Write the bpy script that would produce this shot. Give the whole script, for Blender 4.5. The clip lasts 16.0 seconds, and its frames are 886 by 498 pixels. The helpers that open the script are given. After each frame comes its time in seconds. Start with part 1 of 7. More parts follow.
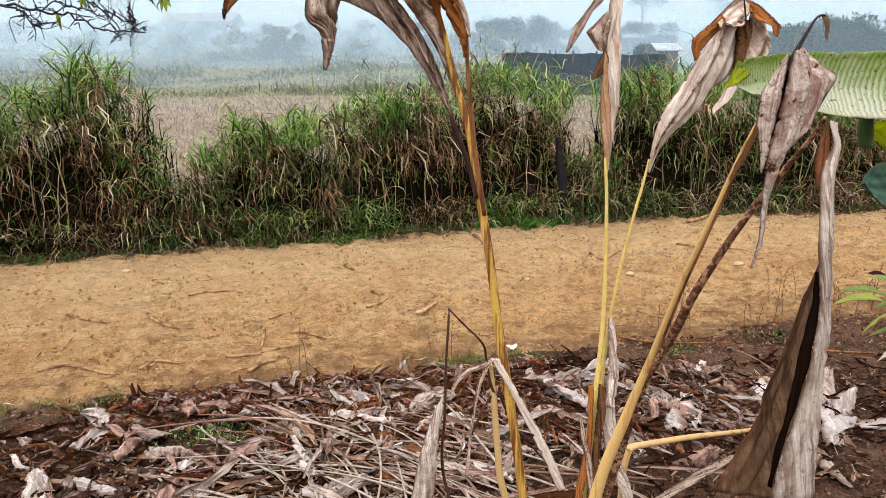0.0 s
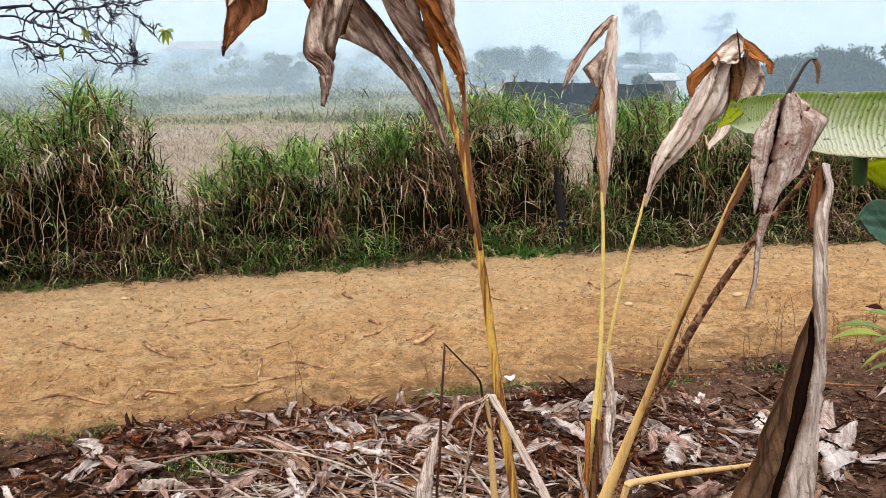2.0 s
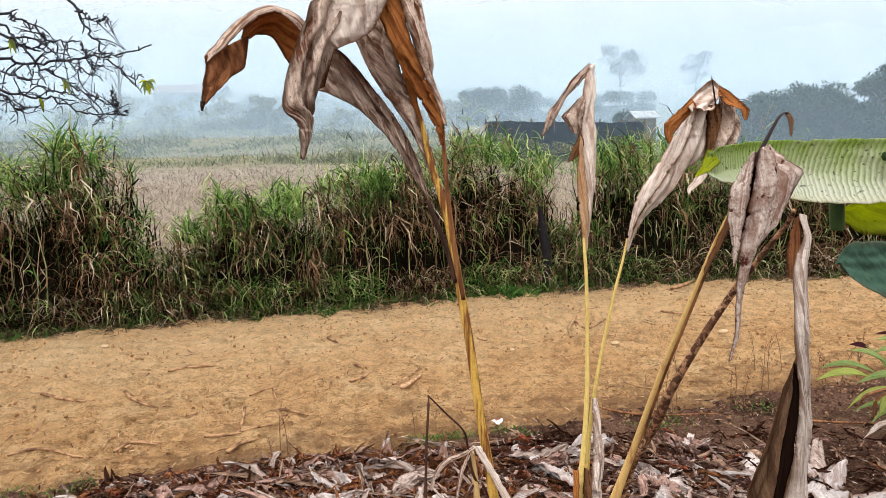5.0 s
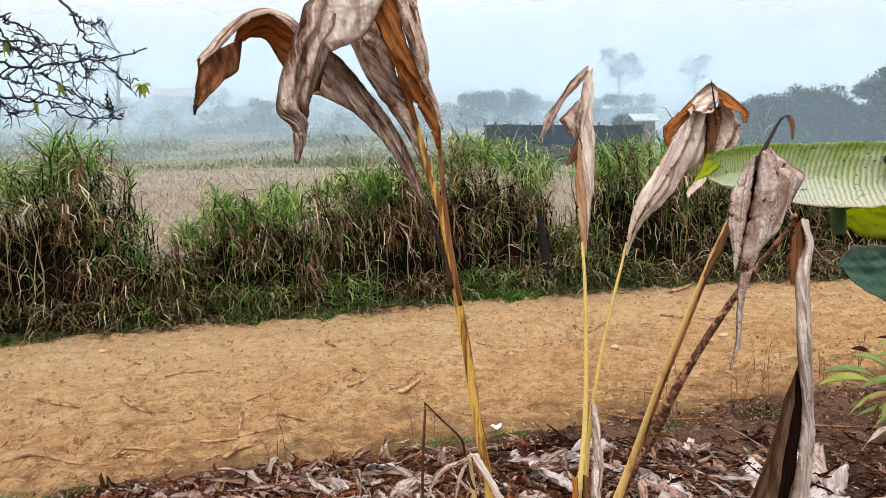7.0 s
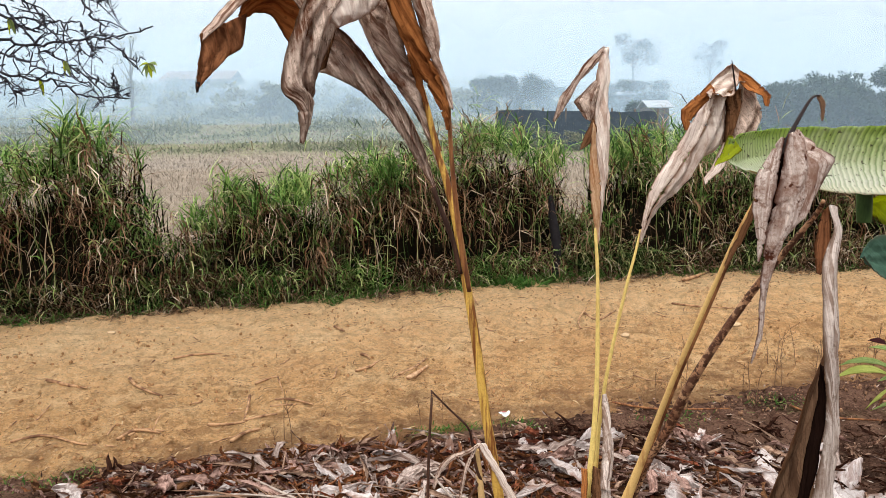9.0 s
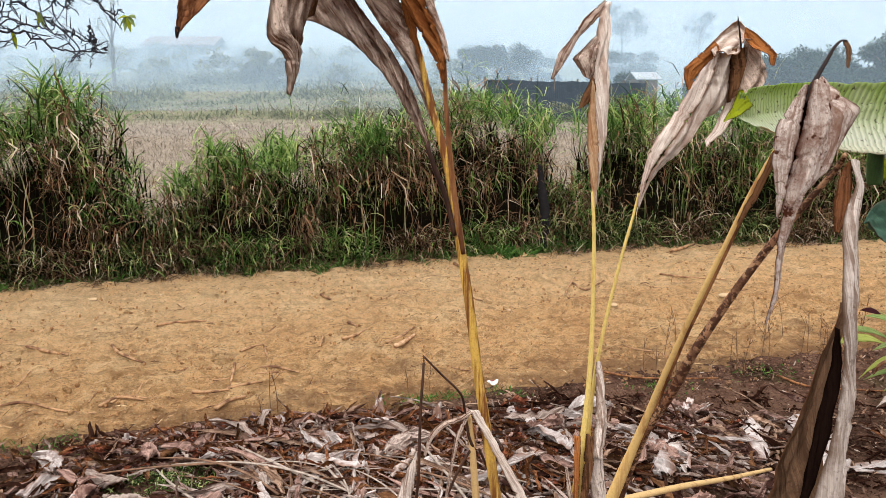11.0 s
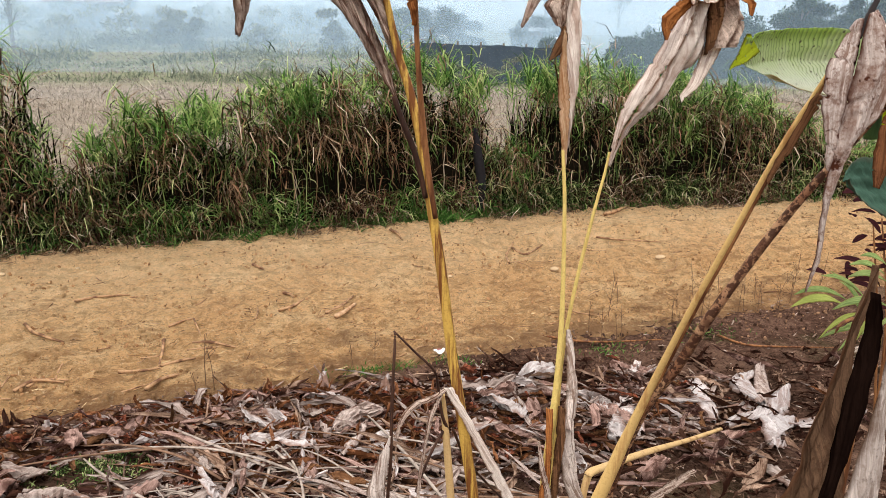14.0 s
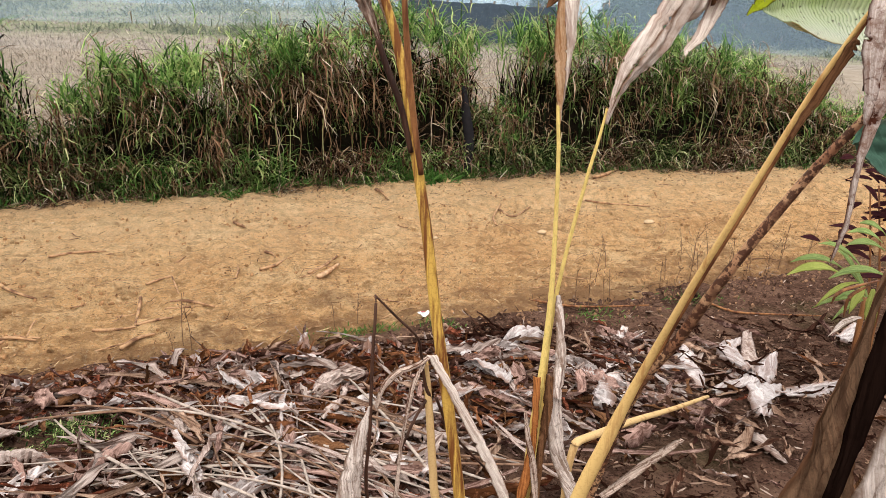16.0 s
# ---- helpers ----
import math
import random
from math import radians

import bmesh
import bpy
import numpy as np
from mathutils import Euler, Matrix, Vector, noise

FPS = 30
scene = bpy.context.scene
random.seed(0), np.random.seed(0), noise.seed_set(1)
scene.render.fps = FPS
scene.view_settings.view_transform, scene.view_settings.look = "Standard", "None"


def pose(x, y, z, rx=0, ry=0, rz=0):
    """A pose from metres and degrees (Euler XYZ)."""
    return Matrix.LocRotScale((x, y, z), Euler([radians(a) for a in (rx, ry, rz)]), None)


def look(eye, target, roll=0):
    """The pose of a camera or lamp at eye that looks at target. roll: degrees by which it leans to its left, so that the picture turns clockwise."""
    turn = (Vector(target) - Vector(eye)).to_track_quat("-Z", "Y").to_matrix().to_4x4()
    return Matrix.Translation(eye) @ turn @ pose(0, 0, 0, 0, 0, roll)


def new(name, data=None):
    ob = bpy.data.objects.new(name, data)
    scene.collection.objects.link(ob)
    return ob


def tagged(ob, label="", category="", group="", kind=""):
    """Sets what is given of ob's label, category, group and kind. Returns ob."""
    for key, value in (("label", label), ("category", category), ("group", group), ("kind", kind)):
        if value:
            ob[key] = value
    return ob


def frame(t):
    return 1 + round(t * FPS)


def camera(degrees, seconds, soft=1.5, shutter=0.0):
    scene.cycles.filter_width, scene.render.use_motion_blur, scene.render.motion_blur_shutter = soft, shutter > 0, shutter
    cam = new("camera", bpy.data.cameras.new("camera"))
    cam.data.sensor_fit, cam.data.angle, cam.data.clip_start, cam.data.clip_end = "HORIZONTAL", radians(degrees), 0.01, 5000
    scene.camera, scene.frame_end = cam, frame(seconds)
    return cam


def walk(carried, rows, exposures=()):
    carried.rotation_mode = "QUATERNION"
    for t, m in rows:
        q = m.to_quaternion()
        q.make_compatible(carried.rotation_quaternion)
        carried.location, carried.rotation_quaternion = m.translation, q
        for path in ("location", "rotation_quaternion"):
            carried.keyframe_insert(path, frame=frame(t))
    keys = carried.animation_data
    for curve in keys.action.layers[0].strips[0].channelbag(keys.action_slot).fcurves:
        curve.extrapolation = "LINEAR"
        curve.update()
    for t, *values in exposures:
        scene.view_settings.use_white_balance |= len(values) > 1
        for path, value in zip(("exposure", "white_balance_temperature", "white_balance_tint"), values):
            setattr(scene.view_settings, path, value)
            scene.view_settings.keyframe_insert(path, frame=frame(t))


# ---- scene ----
cam = camera(63.8, 16.0, soft=0.75)
PATH = [
    (0, (0.031, -0.002, 1.469), (0.021, 1.941, 0.993), -0.8),
    (0.5, (0.036, -0.004, 1.475), (0.025, 1.946, 1.029), -0.6),
    (1, (0.039, -0.001, 1.481), (0.025, 1.953, 1.054), -0.6),
    (1.5, (0.04, 0.002, 1.485), (0.031, 1.958, 1.068), -0.6),
    (2, (0.039, 0.002, 1.487), (0.031, 1.961, 1.084), -0.5),
    (2.5, (0.04, 0.008, 1.492), (0.036, 1.971, 1.107), -0.5),
    (3, (0.044, 0.008, 1.499), (0.053, 1.975, 1.138), -0.6),
    (3.5, (0.044, 0.01, 1.502), (0.057, 1.98, 1.155), -0.5),
    (4, (0.048, 0.011, 1.507), (0.064, 1.984, 1.18), -0.7),
    (4.5, (0.049, 0.013, 1.511), (0.073, 1.989, 1.202), -1.0),
    (6.8, (0.05, 0.034, 1.513), (0.096, 2.012, 1.224), -1.4),
    (7, (0.056, 0.037, 1.513), (0.09, 2.016, 1.223), -1.3),
    (7.5, (0.058, 0.046, 1.511), (0.078, 2.024, 1.213), -1.4),
    (8, (0.061, 0.053, 1.509), (0.074, 2.031, 1.208), -1.4),
    (8.5, (0.061, 0.066, 1.509), (0.065, 2.043, 1.204), -1.2),
    (9, (0.06, 0.081, 1.504), (0.064, 2.053, 1.175), -0.8),
    (9.2, (0.058, 0.094, 1.5), (0.07, 2.066, 1.165), -0.8),
    (11.3, (0.037, 0.154, 1.47), (0.087, 2.11, 1.053), -0.0),
    (11.5, (0.028, 0.168, 1.474), (0.091, 2.122, 1.053), -0.1),
    (12, (0.009, 0.195, 1.464), (0.11, 2.144, 1.028), -0.1),
    (12.5, (-0.009, 0.221, 1.456), (0.134, 2.165, 1.011), -0.5),
    (13, (-0.022, 0.239, 1.45), (0.161, 2.179, 1.0), -0.3),
    (13.5, (-0.031, 0.264, 1.445), (0.199, 2.197, 0.985), 0.2),
    (14, (-0.037, 0.281, 1.438), (0.21, 2.202, 0.937), 0.4),
    (14.5, (-0.038, 0.299, 1.433), (0.211, 2.213, 0.909), 0.9),
    (15, (-0.035, 0.321, 1.428), (0.227, 2.226, 0.879), 1.1),
    (15.5, (-0.032, 0.345, 1.423), (0.242, 2.241, 0.847), 1.6),
    (16, (-0.025, 0.368, 1.411), (0.259, 2.253, 0.807), 1.7),
]
walk(cam, [(t, look(eye, target, roll)) for t, eye, target, roll in PATH], [(0.0, 0.30), (14.6, 0.24), (16.0, 0.38)])

# ---- world, sun and exposure ----
world = bpy.data.worlds.new("overcast_sky")
scene.world = world
world.use_nodes = True
wn, wl = world.node_tree.nodes, world.node_tree.links
wn.clear()
sky = wn.new("ShaderNodeTexSky")
sky.sky_type, sky.sun_disc = "NISHITA", False
sky.sun_elevation, sky.sun_rotation = radians(58), radians(200)
clear_sky = wn.new("ShaderNodeBackground")
clear_sky.inputs["Strength"].default_value = 0.10
wl.new(sky.outputs[0], clear_sky.inputs["Color"])
cloud = wn.new("ShaderNodeBackground")
way = wn.new("ShaderNodeTexCoord")
split_way = wn.new("ShaderNodeSeparateXYZ")
wl.new(way.outputs["Generated"], split_way.inputs[0])
tone = wn.new("ShaderNodeValToRGB")
wl.new(split_way.outputs[2], tone.inputs[0])
# an overcast sky, brighter overhead than at the horizon
tone.color_ramp.elements.new(0.33)
tone.color_ramp.elements.new(0.15)
for i, (p, c) in enumerate([(0.0, (0.15, 0.19, 0.225)), (0.09, (0.23, 0.262, 0.29)), (0.18, (0.43, 0.43, 0.435)), (1.0, (0.985, 0.99, 1.0))]):
    tone.color_ramp.elements[i].position, tone.color_ramp.elements[i].color = p, (*c, 1)
wl.new(tone.outputs[0], cloud.inputs["Color"])
cloud.inputs["Strength"].default_value = 2.1
both = wn.new("ShaderNodeMixShader")
both.inputs[0].default_value = 0.97
wl.new(clear_sky.outputs[0], both.inputs[1])
wl.new(cloud.outputs[0], both.inputs[2])
wout = wn.new("ShaderNodeOutputWorld")
wl.new(both.outputs[0], wout.inputs["Surface"])

sun = new("sun", bpy.data.lights.new("sun", "SUN"))
sun.data.energy, sun.data.angle, sun.data.color = 1.4, radians(20), (1.0, 0.97, 0.93)
sun.matrix_world = look((-6, -10, 18), (0, 4, 0))

# ---- small builders ----
rng = np.random.default_rng(7)


def mesh_object(name, verts, faces, material, smooth=False):
    me = bpy.data.meshes.new(name)
    me.from_pydata([tuple(v) for v in np.asarray(verts).tolist()], [], faces if isinstance(faces, list) else faces.tolist())
    me.materials.append(material)
    if smooth:
        me.polygons.foreach_set("use_smooth", [True] * len(me.polygons))
    me.update()
    return new(name, me)


def thing(name, label, category, group="", at=(0, 0, 0)):
    ob = new(name)
    ob.empty_display_size = 0.1
    ob.location = at
    return tagged(ob, label, category, group)


def under(ob, parent, label=""):
    """Makes ob a part of parent and leaves it where it stands."""
    ob.parent = parent
    if not parent.parent:
        ob.matrix_parent_inverse = Matrix.Translation(-parent.location)
    return tagged(ob, label) if label else ob


def smooth_path(points, n):
    """n points along a smooth line through the given ones (rows of any length)."""
    p = np.asarray(points, float)
    if len(p) == 2:
        return p[0] + (p[1] - p[0]) * np.linspace(0, 1, n)[:, None]
    e = np.vstack([2 * p[0] - p[1], p, 2 * p[-1] - p[-2]])
    u = np.linspace(0, len(p) - 1, n)
    k = np.minimum(u.astype(int), len(p) - 2)
    f = (u - k)[:, None]
    a, b, c, d = e[k], e[k + 1], e[k + 2], e[k + 3]
    return 0.5 * (2 * b + (c - a) * f + (2 * a - 5 * b + 4 * c - d) * f ** 2 + (3 * b - a - 3 * c + d) * f ** 3)


def tube(points, radii, n=24, sides=8, flat=1.0, ridges=0.0):
    """Verts and faces of a tapered tube along a smooth line. flat: depth over width of its section."""
    q = smooth_path(points, n)
    r = np.interp(np.linspace(0, 1, n), np.linspace(0, 1, len(radii)), radii)
    d = np.gradient(q, axis=0)
    d /= np.linalg.norm(d, axis=1)[:, None] + 1e-9
    ref = np.where(np.abs(d[:, 2:3]) > 0.9, [[0.0, 1.0, 0.0]], [[0.0, 0.0, 1.0]])
    side = np.cross(d, ref)
    side /= np.linalg.norm(side, axis=1)[:, None] + 1e-9
    out = np.cross(side, d)
    ang = np.arange(sides) / sides * 2 * np.pi
    rr = 1 + ridges * np.cos(ang * 3 + 0.5)
    v = q[:, None] + r[:, None, None] * rr[None, :, None] * (np.cos(ang)[None, :, None] * side[:, None] + flat * np.sin(ang)[None, :, None] * out[:, None])
    v = v.reshape(-1, 3)
    f = []
    for i in range(n - 1):
        for j in range(sides):
            k = (j + 1) % sides
            f.append((i * sides + j, i * sides + k, (i + 1) * sides + k, (i + 1) * sides + j))
    f.append(tuple(range(sides))[::-1])
    f.append(tuple((n - 1) * sides + j for j in range(sides)))
    return v, f


def joined(pieces):
    verts, faces, o = [], [], 0
    for v, f in pieces:
        verts.append(np.asarray(v))
        faces += [tuple(i + o for i in face) for face in f]
        o += len(v)
    return np.vstack(verts), faces


def cornered(points, n):
    """A line through points with its corners kept."""
    p = np.array(points, float)
    s = np.r_[0, np.cumsum(np.linalg.norm(np.diff(p, axis=0), axis=1))]
    t = np.linspace(0, s[-1], n)
    return np.stack([np.interp(t, s, p[:, k]) for k in range(3)], 1)


def loft(left, right, n=46, across=15, bulge=0.0, crinkle=0.004, fold=0.0, seed=0, ragged=0.12, sharp=False, crumple=0.002, curl=0.003, veins=0.0012, facet=0.0):
    """A leaf blade between two edge lines. bulge: how far its keel stands off; fold: depth of lengthwise pleats; ragged: how torn its rims are."""
    a, b = (cornered(left, n), cornered(right, n)) if sharp else (smooth_path(left, n), smooth_path(right, n))
    g = np.random.default_rng(seed)
    run = np.r_[0, np.cumsum(np.linalg.norm(np.diff((a + b) / 2, axis=0), axis=1))]
    gap = np.linalg.norm(b - a, axis=1)[:, None] + 1e-9
    for rim, sign in ((a, 1.0), (b, -1.0)):
        jag = np.array([noise.noise(Vector((r * 38 + seed * 3.3, sign * 5, seed))) + 0.6 * noise.noise(Vector((r * 120, sign * 9, seed))) for r in run])
        notch = (g.random(n) < 0.06) * g.random(n)
        rim += sign * (b - a) / gap * np.minimum(0.3 * gap, 0.0022 * jag[:, None] + ragged * 0.05 * notch[:, None])
    u = np.linspace(0, 1, across)
    v = a[:, None] + (b - a)[:, None] * u[None, :, None]
    along = np.gradient((a + b) / 2, axis=0)
    nor = np.cross(along, b - a)
    nor /= np.linalg.norm(nor, axis=1)[:, None] + 1e-9
    width = np.linalg.norm(b - a, axis=1)
    keel = 0.5 + 0.12 * np.sin(run * 9 + seed)[:, None]
    tent = np.where(u[None, :] < keel, u[None, :] / keel, (1 - u[None, :]) / (1 - keel)) ** 0.75
    lift = bulge * tent * np.minimum(1, width / 0.09)[:, None]
    pleat = np.array([[noise.noise(Vector((r * 7 + seed * 5.7, j * w * 62, seed * 1.3))) for j in u] for r, w in zip(run, width)])
    lift = lift + (fold * 0.6 + 0.0012) * 1.6 * (1 - 2 * np.abs(pleat)) * np.minimum(1, width / 0.035)[:, None] * np.minimum(1, 6 * np.minimum(u, 1 - u) + 0.25)[None, :]
    wav = np.array([[noise.noise(Vector((r * 42 + seed * 9.1, j * w * 60, seed))) for j in u] for r, w in zip(run, width)])
    lift = lift + crinkle * 0.7 * wav * np.minimum(1, width / 0.03)[:, None]
    ridge = np.array([[noise.noise(Vector((r * 9 + seed * 2.1, j * w * 34 + r * 8, seed * 4.0))) for j in u] for r, w in zip(run, width)])
    lift = lift + crumple * (1 - 3 * np.abs(ridge)) * np.minimum(1, width / 0.05)[:, None]
    roll = np.array([[noise.noise(Vector((r * 5, seed * 3.0 + side, 1.0))) for side in (0.0, 7.0)] for r in run])
    lift = lift - curl * (np.clip(1 - u / 0.2, 0, 1) ** 1.5 * (0.6 + roll[:, :1]) + np.clip((u - 0.8) / 0.2, 0, 1) ** 1.5 * (0.6 + roll[:, 1:])) * np.minimum(1, width / 0.05)[:, None]
    # sharp lengthwise creases, as in folded paper
    drift = np.array([noise.noise(Vector((r * 6, seed * 4.7, 2.0))) for r in run])
    wave = u[None, :] * np.clip(width / 0.03, 1.0, 3.6)[:, None] + 0.9 * drift[:, None] + seed * 0.37
    saw = 2 * np.abs(2 * (wave - np.floor(wave + 0.5))) - 1
    lift = lift + facet * saw * np.minimum(1, width / 0.06)[:, None] * np.minimum(1, 5 * np.minimum(u, 1 - u) + 0.3)[None, :]
    # veins that slant away from the midline
    vein = np.array([[noise.noise(Vector(((abs(j - 0.5) * w * 0.96 - r * 0.28) * 150, r * 6, seed * 2.0 + (j > 0.5)))) for j in u] for r, w in zip(run, width)])
    lift = lift + veins * (1 - 2.2 * np.abs(vein)) * np.minimum(1, width / 0.04)[:, None]
    v = v + nor[:, None] * lift[..., None]
    f = []
    for i in range(n - 1):
        for j in range(across - 1):
            p = i * across + j
            f.append((p, p + 1, p + across + 1, p + across))
    return v.reshape(-1, 3), f


def blades(base, length, heading, lean, droop, width, levels=5, kink=0.0):
    """Many grass blades at once: numpy arrays for the foot, length, heading, lean at the foot and droop towards the tip."""
    n = len(length)
    s = np.linspace(0, 1, levels)[None, :]
    tilt = lean[:, None] + droop[:, None] * s ** 1.3
    step = length[:, None] / (levels - 1)
    hor = np.cumsum(np.sin(tilt) * step, axis=1) - np.sin(tilt[:, :1]) * step
    ver = np.cumsum(np.cos(tilt) * step, axis=1) - np.cos(tilt[:, :1]) * step
    hx, hy = np.cos(heading)[:, None], np.sin(heading)[:, None]
    turn = rng.normal(0, 0.5, n)[:, None]
    px, py = -np.sin(heading[:, None] + turn), np.cos(heading[:, None] + turn)
    c = np.stack([base[:, 0:1] + hor * hx, base[:, 1:2] + hor * hy, base[:, 2:3] + ver], -1)
    if kink:
        c[:, 1:] += rng.normal(0, kink, c[:, 1:].shape) * length[:, None, None]
    w = width[:, None] * 0.5 * np.clip(np.minimum(1.0, 0.5 + 3 * s) * (1.02 - s ** 2.2), 0.03, 1)
    across = np.stack([px * w, py * w, 0.25 * w * np.ones_like(px)], -1)
    v = np.stack([c - across, c + across], 2).reshape(n, levels * 2, 3)
    one = np.array([(2 * i, 2 * i + 1, 2 * i + 3, 2 * i + 2) for i in range(levels - 1)])
    f = (one[None] + (np.arange(n) * levels * 2)[:, None, None]).reshape(-1, 4)
    return v.reshape(-1, 3), f


def fbm(x, y, scale, seed=0.0, octaves=4):
    """Fractal noise on arrays."""
    flat_x, flat_y = np.ravel(x), np.ravel(y)
    out = np.array([noise.fractal(Vector((p * scale, q * scale, seed)), 0.9, 2.1, octaves) for p, q in zip(flat_x.tolist(), flat_y.tolist())])
    return out.reshape(np.shape(x))


# ---- materials ----
class Nodes:
    """A principled material with short calls for its texture nodes."""

    def __init__(self, name, rough=0.8, metal=0.0, spec=0.3):
        self.mat = bpy.data.materials.new(name)
        self.mat.use_nodes = True
        self.t = self.mat.node_tree
        self.b = self.t.nodes["Principled BSDF"]
        self.b.inputs["Roughness"].default_value = rough
        self.b.inputs["Metallic"].default_value = metal
        self.b.inputs["Specular IOR Level"].default_value = spec
        self.co = self.t.nodes.new("ShaderNodeTexCoord").outputs["Object"]

    def link(self, a, b):
        self.t.links.new(a, b)

    def mapped(self, scale, source=None):
        m = self.t.nodes.new("ShaderNodeMapping")
        m.inputs["Scale"].default_value = scale
        self.link(source or self.co, m.inputs["Vector"])
        return m.outputs[0]

    def noise(self, scale, detail=5, rough=0.6, source=None):
        n = self.t.nodes.new("ShaderNodeTexNoise")
        n.inputs["Scale"].default_value, n.inputs["Detail"].default_value, n.inputs["Roughness"].default_value = scale, detail, rough
        self.link(source or self.co, n.inputs["Vector"])
        return n.outputs["Fac"]

    def voronoi(self, scale, source=None, feature="F1"):
        n = self.t.nodes.new("ShaderNodeTexVoronoi")
        n.feature = feature
        n.inputs["Scale"].default_value = scale
        self.link(source or self.co, n.inputs["Vector"])
        return n.outputs["Distance"]

    def ramp(self, fac, stops):
        r = self.t.nodes.new("ShaderNodeValToRGB")
        while len(r.color_ramp.elements) < len(stops):
            r.color_ramp.elements.new(0.5)
        for e, (p, c) in zip(r.color_ramp.elements, stops):
            e.position = p
            e.color = (*c, 1) if not isinstance(c, (int, float)) else (c, c, c, 1)
        self.link(fac, r.inputs[0])
        return r.outputs[0]

    def mix(self, fac, a, b, kind="MIX"):
        m = self.t.nodes.new("ShaderNodeMix")
        m.data_type, m.blend_type = "RGBA", kind
        for socket, value in ((m.inputs[0], fac), (m.inputs[6], a), (m.inputs[7], b)):
            if isinstance(value, (int, float)):
                socket.default_value = value
            elif isinstance(value, tuple):
                socket.default_value = (*value, 1)
            else:
                self.link(value, socket)
        return m.outputs[2]

    def island(self):
        return self.t.nodes.new("ShaderNodeNewGeometry").outputs["Random Per Island"]

    def each(self):
        return self.t.nodes.new("ShaderNodeObjectInfo").outputs["Random"]

    def color(self, socket):
        self.link(socket, self.b.inputs["Base Color"])
        return self

    def bump(self, height, strength=0.4, distance=0.01):
        n = self.t.nodes.new("ShaderNodeBump")
        n.inputs["Strength"].default_value, n.inputs["Distance"].default_value = strength, distance
        self.link(height, n.inputs["Height"])
        self.link(n.outputs[0], self.b.inputs["Normal"])
        return self

    def thin(self, colour, amount):
        """Lets light through, as a leaf does."""
        tr = self.t.nodes.new("ShaderNodeBsdfTranslucent")
        self.link(colour, tr.inputs["Color"])
        mx = self.t.nodes.new("ShaderNodeMixShader")
        mx.inputs[0].default_value = amount
        self.link(self.b.outputs[0], mx.inputs[1])
        self.link(tr.outputs[0], mx.inputs[2])
        self.link(mx.outputs[0], self.t.nodes["Material Output"].inputs["Surface"])
        return self


def soil_material():
    m = Nodes("dark_soil", 1.0, spec=0.0)
    c = m.ramp(m.noise(2.2, 6, 0.65), [(0.32, (0.013, 0.007, 0.005)), (0.5, (0.088, 0.046, 0.031)), (0.72, (0.22, 0.127, 0.087))])
    c = m.mix(m.ramp(m.noise(38, 5, 0.7), [(0.48, 0.0), (0.72, 0.8)]), c, (0.23, 0.135, 0.092))
    c = m.mix(m.ramp(m.noise(85, 4, 0.7), [(0.36, 0.85), (0.48, 0.0)]), c, (0.008, 0.004, 0.003))
    green = m.ramp(m.noise(1.3, 4, 0.6), [(0.58, 0.0), (0.70, 0.35)])
    c = m.mix(green, c, (0.075, 0.080, 0.030))
    # dry turf beyond the track, dull scrub land behind it
    place = m.t.nodes.new("ShaderNodeSeparateXYZ")
    m.link(m.co, place.inputs[0])
    for a, b, stops in ((7.9, 8.8, [(0.3, (0.20, 0.155, 0.115)), (0.7, (0.34, 0.28, 0.215))]), (26.0, 31.0, [(0.3, (0.13, 0.135, 0.07)), (0.7, (0.24, 0.23, 0.13))])):
        reach = m.t.nodes.new("ShaderNodeMapRange")
        m.link(place.outputs[1], reach.inputs["Value"])
        reach.inputs["From Min"].default_value, reach.inputs["From Max"].default_value = a, b
        c = m.mix(reach.outputs[0], c, m.ramp(m.noise(1.5, 6, 0.7), stops))
    m.color(c)
    return m.bump(m.noise(55, 8, 0.75), 0.9, 0.02).mat


